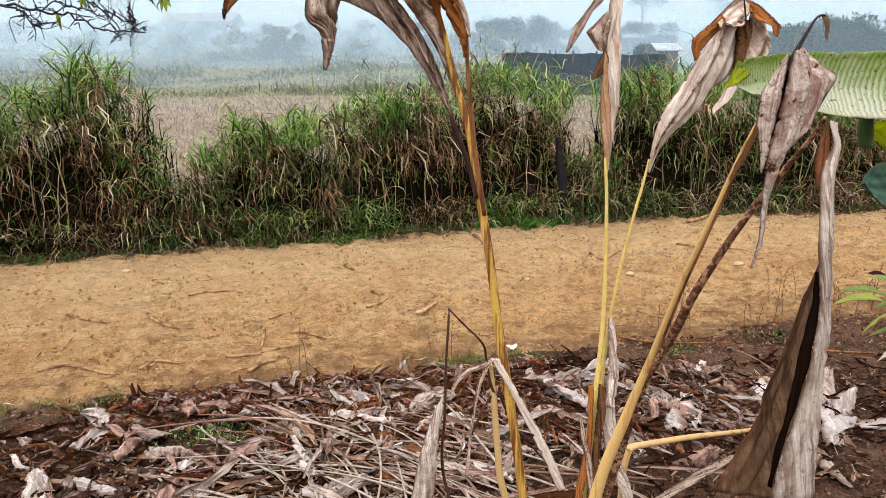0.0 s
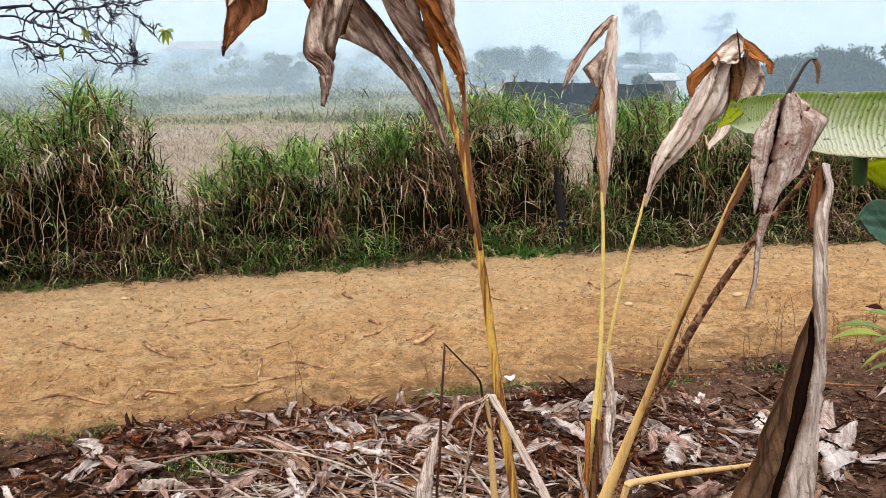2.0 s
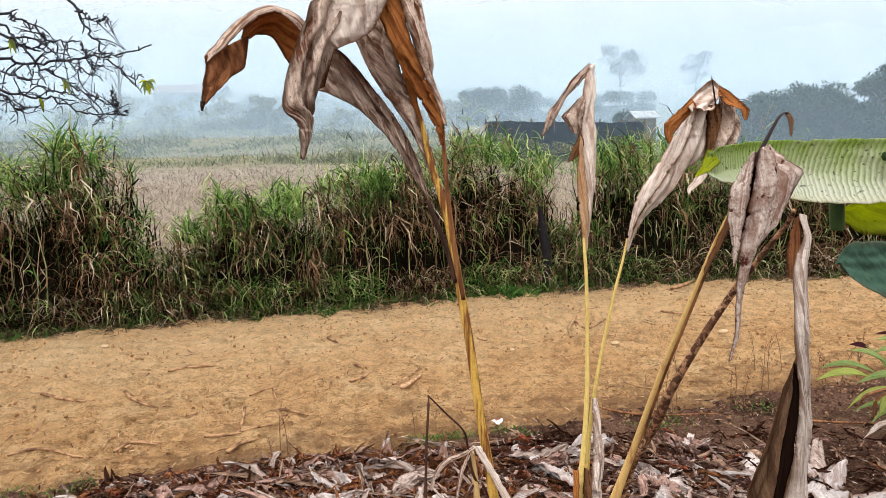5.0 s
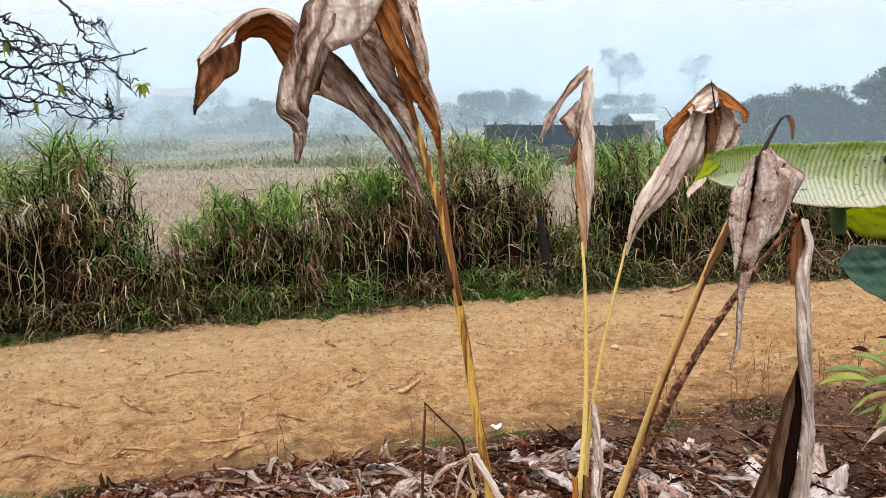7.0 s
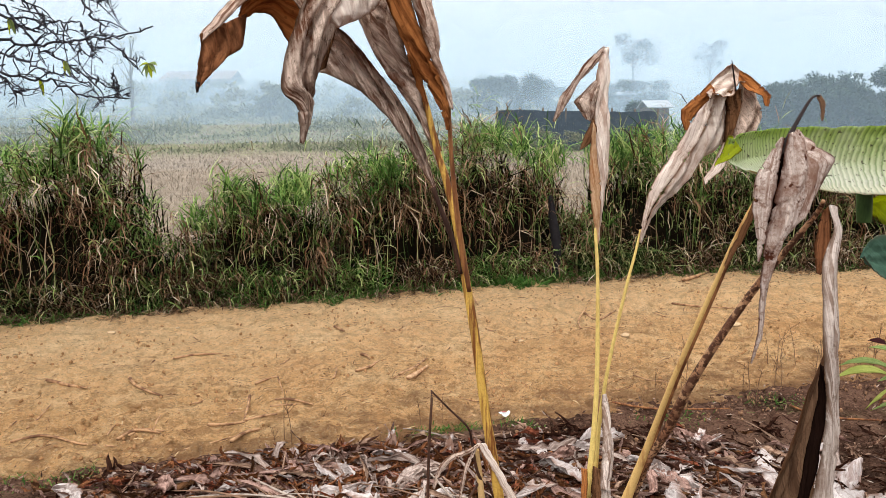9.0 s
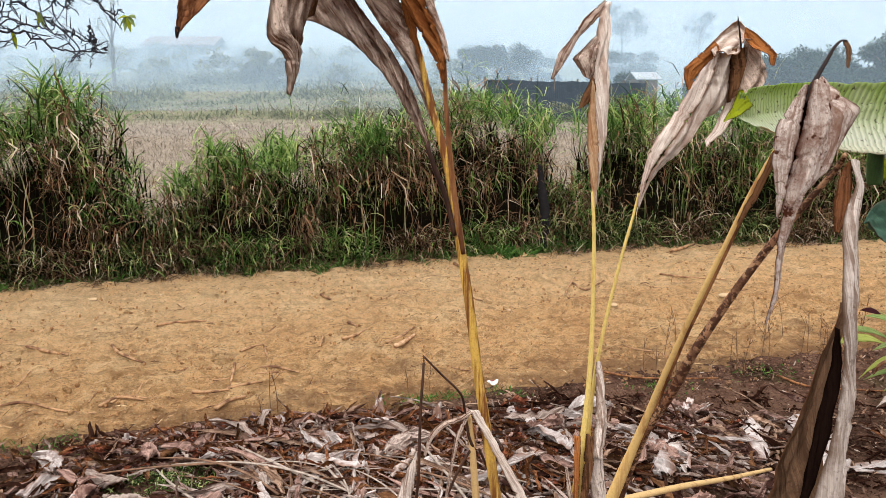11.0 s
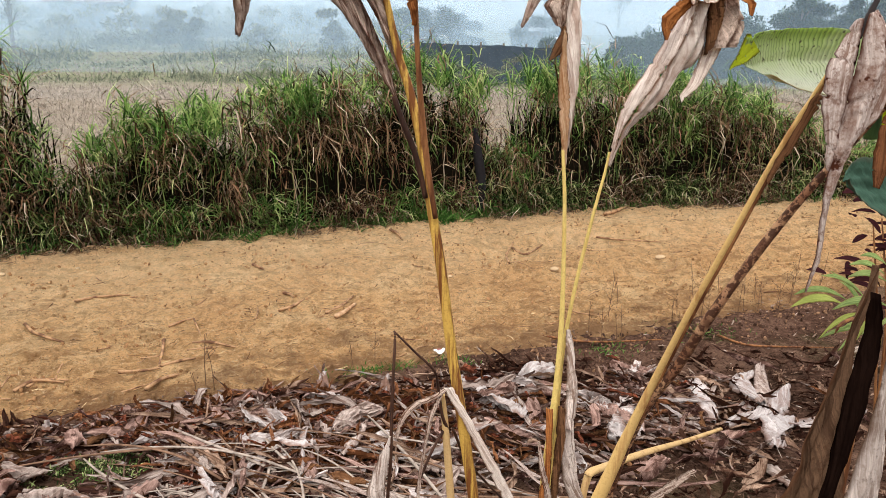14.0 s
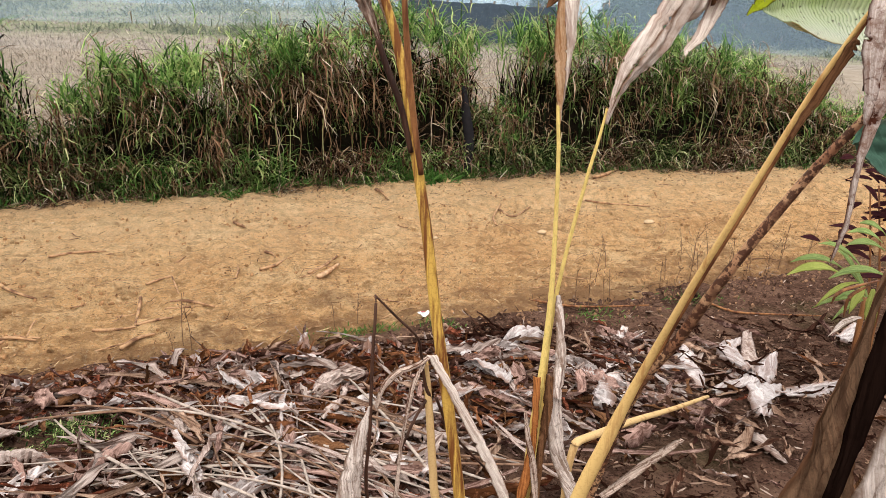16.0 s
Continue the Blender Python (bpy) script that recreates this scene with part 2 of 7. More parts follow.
def road_material():
    m = Nodes("ochre_clay", 1.0, spec=0.0)
    c = m.ramp(m.noise(1.6, 8, 0.70), [(0.30, (0.68, 0.365, 0.16)), (0.5, (0.85, 0.505, 0.235)), (0.70, (0.93, 0.65, 0.355))])
    c = m.mix(m.ramp(m.noise(14, 7, 0.75), [(0.40, 0.75), (0.52, 0.0)]), c, (0.40, 0.21, 0.09))
    c = m.mix(m.ramp(m.noise(75, 5, 0.75), [(0.54, 0.0), (0.64, 0.9)]), c, (0.96, 0.71, 0.43))
    c = m.mix(m.ramp(m.noise(34, 7, 0.8), [(0.38, 0.7), (0.46, 0.0)]), c, (0.46, 0.22, 0.09))
    c = m.mix(m.ramp(m.noise(120, 4, 0.7), [(0.36, 0.6), (0.44, 0.0)]), c, (0.26, 0.115, 0.05))
    drag = m.noise(9, 5, 0.65, m.mapped((0.25, 1.6, 1)))
    c = m.mix(m.ramp(drag, [(0.36, 0.55), (0.46, 0.0)]), c, (0.36, 0.18, 0.08))
    c = m.mix(m.ramp(m.noise(4.5, 7, 0.72), [(0.36, 0.35), (0.48, 0.0)]), c, (0.42, 0.23, 0.10))
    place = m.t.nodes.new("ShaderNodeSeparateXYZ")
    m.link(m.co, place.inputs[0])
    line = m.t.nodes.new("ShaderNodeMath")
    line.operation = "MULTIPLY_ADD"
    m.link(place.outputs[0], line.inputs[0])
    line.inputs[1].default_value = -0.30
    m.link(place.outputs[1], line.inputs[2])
    # paler towards the far lane
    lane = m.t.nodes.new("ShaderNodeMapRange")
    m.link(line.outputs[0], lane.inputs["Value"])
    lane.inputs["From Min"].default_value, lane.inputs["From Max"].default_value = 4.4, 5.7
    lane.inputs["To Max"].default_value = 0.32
    far_tone = m.mix(1.0, lane.outputs[0], m.ramp(m.noise(3.0, 6, 0.7), [(0.30, 0.3), (0.55, 1.0)]), "MULTIPLY")
    c = m.mix(far_tone, c, (0.97, 0.74, 0.45))
    # darker soil trodden in along the near side
    reach = m.t.nodes.new("ShaderNodeMapRange")
    m.link(line.outputs[0], reach.inputs["Value"])
    reach.inputs["From Min"].default_value, reach.inputs["From Max"].default_value = 3.45, 4.5
    reach.inputs["To Min"].default_value, reach.inputs["To Max"].default_value = 0.66, 0.30
    worn = m.t.nodes.new("ShaderNodeMath")
    worn.operation = "SUBTRACT"
    m.link(reach.outputs[0], worn.inputs[0])
    m.link(m.noise(5, 8, 0.72), worn.inputs[1])
    c = m.mix(m.ramp(worn.outputs[0], [(0.0, 0.0), (0.20, 0.8)]), c, (0.25, 0.13, 0.068))
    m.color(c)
    return m.bump(m.noise(40, 10, 0.82), 1.0, 0.08).mat


def grass_material(name, stops, amount=0.35, rough=0.6):
    m = Nodes(name, rough, spec=0.0)
    c = m.ramp(m.island(), stops)
    c = m.mix(m.ramp(m.noise(6, 3), [(0.35, 0.35), (0.6, 0.0)]), c, tuple(v * 0.8 for v in stops[0][1]))
    m.color(c)
    return m.thin(c, amount).mat


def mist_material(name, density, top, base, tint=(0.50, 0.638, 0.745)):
    """Haze painted on a flat sheet: it lets most light through and scatters the rest, thinning out upwards."""
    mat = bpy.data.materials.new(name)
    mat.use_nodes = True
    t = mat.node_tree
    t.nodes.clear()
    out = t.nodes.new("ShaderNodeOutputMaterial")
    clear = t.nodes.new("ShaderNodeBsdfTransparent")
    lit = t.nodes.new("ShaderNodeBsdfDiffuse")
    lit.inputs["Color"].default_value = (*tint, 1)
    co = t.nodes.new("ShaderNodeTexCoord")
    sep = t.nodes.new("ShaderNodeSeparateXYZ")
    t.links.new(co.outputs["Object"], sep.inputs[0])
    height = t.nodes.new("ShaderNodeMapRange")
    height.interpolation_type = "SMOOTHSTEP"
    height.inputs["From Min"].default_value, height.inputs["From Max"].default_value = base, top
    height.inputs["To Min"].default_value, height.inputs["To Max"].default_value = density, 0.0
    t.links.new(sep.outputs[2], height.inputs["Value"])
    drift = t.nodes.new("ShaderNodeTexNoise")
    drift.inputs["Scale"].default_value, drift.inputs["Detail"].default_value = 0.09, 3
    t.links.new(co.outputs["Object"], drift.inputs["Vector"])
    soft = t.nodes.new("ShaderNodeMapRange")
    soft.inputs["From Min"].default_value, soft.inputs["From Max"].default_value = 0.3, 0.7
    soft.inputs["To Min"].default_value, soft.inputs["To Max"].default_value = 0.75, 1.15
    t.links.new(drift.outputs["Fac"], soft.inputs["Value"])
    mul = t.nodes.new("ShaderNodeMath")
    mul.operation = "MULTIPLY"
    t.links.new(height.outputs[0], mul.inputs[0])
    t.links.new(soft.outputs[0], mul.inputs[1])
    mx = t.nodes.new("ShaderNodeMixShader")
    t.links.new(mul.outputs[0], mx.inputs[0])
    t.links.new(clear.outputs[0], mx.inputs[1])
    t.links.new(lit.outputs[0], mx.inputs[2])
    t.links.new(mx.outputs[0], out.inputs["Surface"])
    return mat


SOIL = soil_material()
CLAY = road_material()
GREEN = grass_material("green_grass", [(0.0, (0.04, 0.085, 0.022)), (0.2, (0.03, 0.07, 0.017)), (0.42, (0.11, 0.235, 0.045)), (0.76, (0.31, 0.47, 0.13)), (1.0, (0.60, 0.64, 0.27))], 0.4)
DEEP = grass_material("deep_green_grass", [(0.0, (0.03, 0.085, 0.018)), (0.5, (0.07, 0.17, 0.03)), (1.0, (0.17, 0.28, 0.07))])
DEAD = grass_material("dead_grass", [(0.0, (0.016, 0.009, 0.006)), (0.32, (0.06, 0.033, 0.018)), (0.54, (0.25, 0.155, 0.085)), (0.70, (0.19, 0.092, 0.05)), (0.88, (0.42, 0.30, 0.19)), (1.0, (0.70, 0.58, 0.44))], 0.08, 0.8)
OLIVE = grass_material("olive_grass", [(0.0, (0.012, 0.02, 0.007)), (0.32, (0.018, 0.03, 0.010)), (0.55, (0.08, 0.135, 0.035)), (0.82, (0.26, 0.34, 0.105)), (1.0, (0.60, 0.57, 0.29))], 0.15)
# near-black, so the shade inside the clumps is in the colour
SHADE_GRASS = grass_material("shade_black_grass", [(0.0, (0.005, 0.004, 0.003)), (0.6, (0.010, 0.008, 0.005)), (1.0, (0.024, 0.018, 0.011))], 0.0, 0.95)
STRAW = grass_material("straw_grass", [(0.0, (0.20, 0.16, 0.12)), (0.5, (0.32, 0.26, 0.20)), (1.0, (0.44, 0.37, 0.30))], 0.2)
SCRUB = grass_material("dull_scrub", [(0.0, (0.085, 0.092, 0.05)), (0.5, (0.18, 0.19, 0.10)), (1.0, (0.31, 0.30, 0.18))], 0.2)
FAR_LEAF = grass_material("far_foliage", [(0.0, (0.02, 0.036, 0.022)), (0.5, (0.038, 0.062, 0.036)), (1.0, (0.07, 0.10, 0.055))], 0.2)


def plain(name, colour, rough=0.8, spread=0.35, scale=8.0, spec=0.08):
    m = Nodes(name, rough, spec=spec)
    dark = tuple(v * (1 - spread) for v in colour)
    c = m.ramp(m.noise(scale, 5, 0.65), [(0.3, dark), (0.65, colour)])
    m.color(c)
    return m.bump(m.noise(scale * 8, 4), 0.3, 0.005).mat


# ---- ground and road ----
FAR_X = np.array([-60, -8, -3.63, -2.81, -1.93, -0.86, 0.36, 1.81, 3.0, 5.0, 9.0, 60])
FAR_Y = np.array([-4, 4.6, 5.62, 5.86, 6.14, 6.38, 6.80, 7.12, 7.30, 7.45, 8.3, 18])
NEAR_X = np.array([-60, -8, -2.04, -1.32, -0.74, 0.05, 1.02, 1.72, 2.8, 4.5, 9.0, 60])
NEAR_Y = np.array([-9, 1.4, 3.02, 3.19, 3.30, 3.48, 3.80, 3.96, 4.3, 4.75, 6.0, 14])


def far_edge(x):
    return np.interp(x, FAR_X, FAR_Y)


def near_edge(x):
    return np.interp(x, NEAR_X, NEAR_Y)


def land(x, y):
    """Height of the land without its small lumps."""
    x, y = np.asarray(x, float), np.asarray(y, float)
    z = np.clip(y - 8.5, 0, 20) * 0.034
    z = z + np.clip(y - 28.5, 0, 40) * 0.085 + np.clip(y - 68, 0, 110) * 0.13
    lower = np.clip((x - 2) / 20, 0, 1) * np.clip((y - 20) / 30, 0, 1) * 1.5
    return z - lower


def graded(a, b, step, far, grow):
    fine = list(np.arange(a, b, step))
    lo, hi, s = [], [], step
    v = a
    while v > -far:
        s *= grow
        v -= s
        lo.append(v)
    v, s = b, step
    while v < far:
        s *= grow
        v += s
        hi.append(v)
    return np.array(lo[::-1] + fine + hi)


def grid_faces(ny, nx):
    i = np.arange((ny - 1) * nx).reshape(ny - 1, nx)[:, :-1].ravel()
    return np.stack([i, i + 1, i + nx + 1, i + nx], 1)


gx, gy = graded(-3.0, 4.2, 0.04, 400, 1.12), graded(1.0, 4.8, 0.035, 400, 1.10)
X, Y = np.meshgrid(gx, gy)
near = np.exp(-((X / 9) ** 2 + ((Y - 3) / 9) ** 2))
Z = land(X, Y) + near * (0.018 * fbm(X, Y, 1.6, 3.0) + 0.012 * fbm(X, Y, 9.0, 5.0, 5)) - 0.01
inside = np.minimum(Y - near_edge(X), far_edge(X) - Y)
Z = Z - 0.05 * np.clip(inside / 0.25, 0, 1)
ground = mesh_object("ground", np.stack([X, Y, Z], -1).reshape(-1, 3), grid_faces(len(gy), len(gx)), SOIL, True)
tagged(ground, "bare dark soil that runs on to misty land", "ground", kind="structure")

rx = graded(-3.8, 5.2, 0.026, 55, 1.15)
ru = np.linspace(0, 1, 150)
X, U = np.meshgrid(rx, ru)
Y = near_edge(X) - 0.10 + U * (far_edge(X) - near_edge(X) + 0.25)
edge = np.minimum(U, 1 - U) / 0.06
Z = 0.012 + 0.022 * fbm(X, Y, 1.1, 1.0) + 0.020 * fbm(X, Y, 5.0, 2.0, 5) + 0.022 * fbm(X, Y, 12.0, 8.0, 3) + 0.022 * np.maximum(0, fbm(X, Y, 26.0, 4.0, 3) - 0.1)
Z = Z + 0.075 * np.exp(-((Y - near_edge(X) - 1.75 - 0.25 * np.sin(X * 0.9) - 0.08 * fbm(X, Y, 3.0, 21.0, 3)) / 0.11) ** 2) * (0.5 + 0.5 * np.tanh(X - 0.2))
Z = Z + 0.06 * np.exp(-((Y - near_edge(X) - 1.05 - 0.12 * np.sin(X * 1.7) - 0.08 * fbm(X, Y, 3.0, 25.0, 3)) / 0.08) ** 2) * (0.5 + 0.5 * np.tanh((X - 0.6) * 2))
Z = Z - 0.06 * np.clip(1 - edge, 0, 1) ** 1.5 * (1 + 0.5 * fbm(X, Y, 5.0, 11.0, 3))
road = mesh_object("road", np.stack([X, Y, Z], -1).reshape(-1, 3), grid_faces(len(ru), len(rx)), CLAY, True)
tagged(road, "uneven ochre clay track strewn with sticks and pebbles", "dirt road", kind="structure")

# ---- tall grass along the road ----


def clump(name, label, x0, x1, tops, depth=1.1, density=1.0, green=1.0, seed=1, dead=1.0):
    """A stand of tall grass between x0 and x1. tops: rows of x and height of its crest."""
    tx, tz = np.array(tops).T
    mid = (x0 + x1) / 2
    root = thing(name, label, "tall grass", "tall grass along the road", (mid, float(far_edge(mid)) + 0.5, 0))
    span = x1 - x0

    def waver(x, s):
        return np.sin(x * 3.7 + s) * 0.5 + np.sin(x * 9.1 + 2 * s) * 0.3

    def crest(x):
        return np.interp(x, tx, tz) * (0.96 + 0.05 * np.sin(x * 5.1 + seed) * np.sin(x * 2.3) + 0.04 * np.sin(x * 13.0 + seed * 2))

    def foot(n, front=1.4):
        x = rng.uniform(x0, x1, n)
        return x, far_edge(x) + 0.10 + 0.10 * waver(x, seed) + rng.beta(1.0, front, n) * depth, crest(x) * (1 + rng.normal(0, 0.05, n))

    def hollow(x, z):
        """True where blades grow: dark pockets lie between the tufts."""
        h = np.array([noise.noise(Vector((p * 3.0, q * 2.2, seed * 3.0))) + 0.5 * noise.noise(Vector((p * 8, q * 5, seed))) for p, q in zip(x.tolist(), z.tolist())])
        return (h > 0.08) | (rng.random(len(x)) < 0.10)

    # matted core that fills the inside, its shade painted as near-black
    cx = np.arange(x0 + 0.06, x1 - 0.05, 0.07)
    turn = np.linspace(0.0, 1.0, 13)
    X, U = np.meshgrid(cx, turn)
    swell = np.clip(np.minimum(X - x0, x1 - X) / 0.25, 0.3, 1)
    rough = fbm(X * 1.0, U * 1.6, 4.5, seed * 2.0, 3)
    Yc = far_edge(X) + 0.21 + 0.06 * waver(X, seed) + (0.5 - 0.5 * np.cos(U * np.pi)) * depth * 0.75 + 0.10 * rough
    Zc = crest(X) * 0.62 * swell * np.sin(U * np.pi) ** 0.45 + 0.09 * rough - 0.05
    under(mesh_object("matted_thatch", np.stack([X, Yc, Zc], -1).reshape(-1, 3), grid_faces(len(turn), len(cx)), SHADE_GRASS), root, "matted grass core, painted near-black as inner shade")
    # loose blades round the core that carry the same painted shade
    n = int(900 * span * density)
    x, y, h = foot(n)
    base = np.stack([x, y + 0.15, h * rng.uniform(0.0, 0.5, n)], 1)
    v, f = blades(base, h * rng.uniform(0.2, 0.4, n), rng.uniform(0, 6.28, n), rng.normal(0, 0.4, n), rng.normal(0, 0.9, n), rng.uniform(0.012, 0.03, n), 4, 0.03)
    under(mesh_object("thatch", v, f, SHADE_GRASS), root)
    # canes, living and dead
    n = int(80 * span * density)
    x, y, h = foot(n)
    base = np.stack([x, y, np.full(n, -0.03)], 1)
    stalks = blades(base, h * rng.uniform(0.7, 1.0, n), rng.uniform(0, 6.28, n), rng.normal(0, 0.09, n), rng.normal(0, 0.25, n), rng.uniform(0.008, 0.015, n), 6, 0.012)
    n = int(90 * span * density * dead)
    x, y, h = foot(n, 2.4)
    base = np.stack([x, y, np.full(n, -0.03)], 1)
    dead_stalks = blades(base, h * rng.uniform(0.45, 0.9, n), rng.uniform(0, 6.28, n), rng.normal(0, 0.14, n), rng.normal(0, 0.35, n), rng.uniform(0.007, 0.013, n), 7, 0.018)
    # dead leaves that arch over and hang like a curtain, bunched in tufts
    k = int(120 * span * density)
    ax, ay, ah = foot(k, 2.2)
    high = rng.beta(1.6, 1.2, k) * 0.75 + 0.12
    tuft = rng.integers(0, k, int(2000 * span * density * dead))
    n = len(tuft)
    x, y, h = ax[tuft] + rng.normal(0, 0.035, n), ay[tuft] + rng.normal(0, 0.04, n), ah[tuft]
    z = h * np.clip(high[tuft] + rng.normal(0, 0.06, n), 0.06, 0.92)
    keep = hollow(x, z - 0.15)
    x, y, z, h, n = x[keep], y[keep], z[keep], h[keep], int(keep.sum())
    head = np.where(rng.random(n) < 0.7, rng.normal(-1.57, 0.8, n), rng.uniform(0, 6.28, n))
    v, f = blades(np.stack([x, y, z], 1), rng.uniform(0.18, 0.5, n) * (0.55 + 0.4 * h), head, rng.uniform(0.2, 1.5, n), rng.uniform(1.0, 2.9, n), rng.uniform(0.006, 0.016, n), 6, 0.035)
    v, f = np.vstack([v, dead_stalks[0]]), f.tolist() + (dead_stalks[1] + len(v)).tolist()
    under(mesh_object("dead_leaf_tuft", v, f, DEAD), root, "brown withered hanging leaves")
    # olive leaves at every height
    n = int(1500 * span * density * (0.6 + 0.4 * green))
    x, y, h = foot(n, 2.0)
    z = h * rng.uniform(0.0, 0.72, n)
    keep = hollow(x, z + 0.08)
    x, y, z, n = x[keep], y[keep], z[keep], int(keep.sum())
    v, f = blades(np.stack([x, y, z], 1), rng.uniform(0.14, 0.38, n), rng.uniform(0, 6.28, n), rng.uniform(0.05, 1.1, n), rng.uniform(0.5, 2.5, n), rng.uniform(0.007, 0.016, n), 6, 0.03)
    v, f = np.vstack([v, stalks[0]]), f.tolist() + (stalks[1] + len(v)).tolist()
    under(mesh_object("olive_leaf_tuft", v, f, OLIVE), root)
    # fresh crest, in tufts of long arching blades
    k = max(3, int(64 * span * density * green))
    ax, ay, ah = foot(k, 1.5)
    tuft = rng.integers(0, k, int(1500 * span * density * green))
    n = len(tuft)
    x, y, h = ax[tuft] + rng.normal(0, 0.03, n), ay[tuft] + rng.normal(0, 0.03, n), ah[tuft]
    reach = rng.uniform(0.14, 0.42, n) * (0.5 + 0.4 * h)
    z = h * np.clip((0.93 - 0.5 * rng.random(k) ** 1.7)[tuft] + rng.normal(0, 0.04, n), 0.3, 0.97) - reach * 0.35
    keep = hollow(x, z) | (z > h * 0.72)
    x, y, z, reach, n = x[keep], y[keep], z[keep], reach[keep], int(keep.sum())
    v, f = blades(np.stack([x, y, z], 1), reach, rng.uniform(0, 6.28, n), rng.uniform(0.0, 0.9, n), rng.uniform(0.4, 2.7, n), rng.uniform(0.008, 0.019, n), 6, 0.02)
    under(mesh_object("green_leaf_tuft", v, f, GREEN), root, "fresh green leaf tips")
    # thin shoots that stand out above, with a few leaves
    k = max(2, int(11 * span * density))
    x, y, h = foot(k)
    up = h + rng.uniform(0.0, 0.30, k)
    bend = rng.normal(0, 0.10, k)
    for i in range(k):
        n = 8
        foot_z, reach = h[i] * 0.5, up[i] - h[i] * 0.5
        z = np.r_[foot_z, foot_z + reach * rng.uniform(0.45, 1.0, n)]
        base = np.stack([x[i] + np.r_[0, rng.normal(0, 0.012, n)], np.full(n + 1, y[i]), z], 1)
        v, f = blades(base, np.r_[reach, rng.uniform(0.10, 0.3, n)], rng.uniform(0, 6.28, n + 1), np.r_[0.06, rng.uniform(0.1, 0.9, n)], np.r_[bend[i], rng.uniform(0.5, 2.2, n)], np.r_[0.010, rng.uniform(0.007, 0.014, n)], 5, 0.02)
        under(mesh_object("tall_shoot", v, f, (OLIVE, GREEN, DEAD)[i % 3]), root)
    # a fringe of tufts at the foot
    for count, mat, name in ((430, GREEN if seed in (3, 5) else OLIVE, "foot_tuft"), (420, DEAD, "dead_foot_tuft")):
        k = int(26 * span)
        ax = rng.uniform(x0, x1, k)
        patch = np.sin(ax * 4.3 + seed * 1.7) + 0.7 * np.sin(ax * 11.0 + seed) + rng.normal(0, 0.5, k)
        ax = ax[((patch > 0.1) == (mat is DEAD)) | (rng.random(k) < 0.25)]
        tuft = rng.integers(0, len(ax), int(count * span * density))
        n = len(tuft)
        x = ax[tuft] + rng.normal(0, 0.05, n)
        y = far_edge(x) + 0.02 + rng.beta(1, 2, n) * 0.3 + 0.08 * waver(x, seed)
        base = np.stack([x, y, rng.uniform(0, 0.25, n)], 1)
        v, f = blades(base, rng.uniform(0.12, 0.36, n), rng.normal(-1.57, 1.6, n), rng.uniform(0.1, 1.0, n), rng.uniform(0.8, 2.4, n), rng.uniform(0.007, 0.014, n), 5, 0.03)
        under(mesh_object(name, v, f, mat), root)
    return root


clump("grass_clump", "tall grass clump, green crest over withered brown leaves", -5.6, -2.66, [(-5.6, 1.4), (-4.2, 1.5), (-3.6, 1.46), (-3.42, 1.52), (-3.11, 1.74), (-2.9, 1.68), (-2.75, 1.5), (-2.66, 1.3)], seed=1)
clump("grass_clump", "low tangle of dull green grass beside the track", -2.75, -2.1, [(-2.75, 0.74), (-2.4, 0.63), (-2.1, 0.75)], 0.6, 0.9, 0.45, seed=2)
clump("grass_clump", "lower bright green grass clump beside the track", -2.18, -0.97, [(-2.18, 0.88), (-2.0, 1.08), (-1.75, 1.17), (-1.45, 1.19), (-1.15, 1.12), (-0.97, 0.8)], 0.9, 1.0, 1.35, seed=3, dead=0.7)
clump("grass_clump", "broad tall grass clump hung with withered leaves", -1.0, 1.28, [(-1.0, 1.28), (-0.84, 1.36), (-0.58, 1.40), (-0.2, 1.46), (0.14, 1.54), (0.42, 1.68), (0.66, 1.66), (1.0, 1.56), (1.28, 1.40)], seed=5, dead=1.0)
clump("grass_clump", "thin short grass in a gap beside a dark post", 1.22, 1.82, [(1.22, 0.80), (1.5, 0.66), (1.82, 0.80)], 1.0, 0.9, 0.9, seed=7, dead=0.5)
clump("grass_clump", "long dark tall grass clump, green on top", 1.74, 5.7, [(1.74, 1.44), (1.93, 1.56), (2.24, 1.60), (2.7, 1.52), (3.3, 1.42), (4.0, 1.31), (4.65, 1.16), (5.1, 0.95), (5.7, 0.6)], 1.2, 1.0, 1.15, seed=9, dead=0.75)
clump("grass_clump", "thin grass that trails off along the track", 5.6, 9.0, [(5.6, 0.6), (7, 0.7), (9, 0.9)], 1.2, 0.5, seed=11)

# verge weeds
n = 7000
x = np.where(rng.random(n) < 0.6, rng.normal(0.6, 0.9, n), rng.uniform(-5, 6.5, n))
y = far_edge(x) + rng.normal(0.03, 0.07, n) + 0.12 * np.sin(x * 2.1) * np.sin(x * 5.3)
v, f = blades(np.stack([x, y, np.full(n, -0.01)], 1), rng.uniform(0.06, 0.2, n), rng.uniform(0, 6.28, n), rng.uniform(0.2, 1.1, n), rng.uniform(0.4, 1.6, n), rng.uniform(0.008, 0.017, n), 4)
verge = mesh_object("verge_weeds", v, f, DEEP)
tagged(verge, "low green weeds creeping along the track's far edge", "weeds", kind="stuff")
n = 11000
x = rng.uniform(-5, 6.5, n)
y = far_edge(x) + 0.0 + rng.normal(0.0, 0.08, n) + 0.06 * np.sin(x * 3.1)
v, f = blades(np.stack([x, y, np.full(n, 0.005)], 1), rng.uniform(0.06, 0.22, n), rng.uniform(0, 6.28, n), rng.uniform(0.9, 1.5, n), rng.uniform(0.0, 0.5, n), rng.uniform(0.004, 0.009, n), 4)
straw = mesh_object("verge_straw", v, f, DEAD)
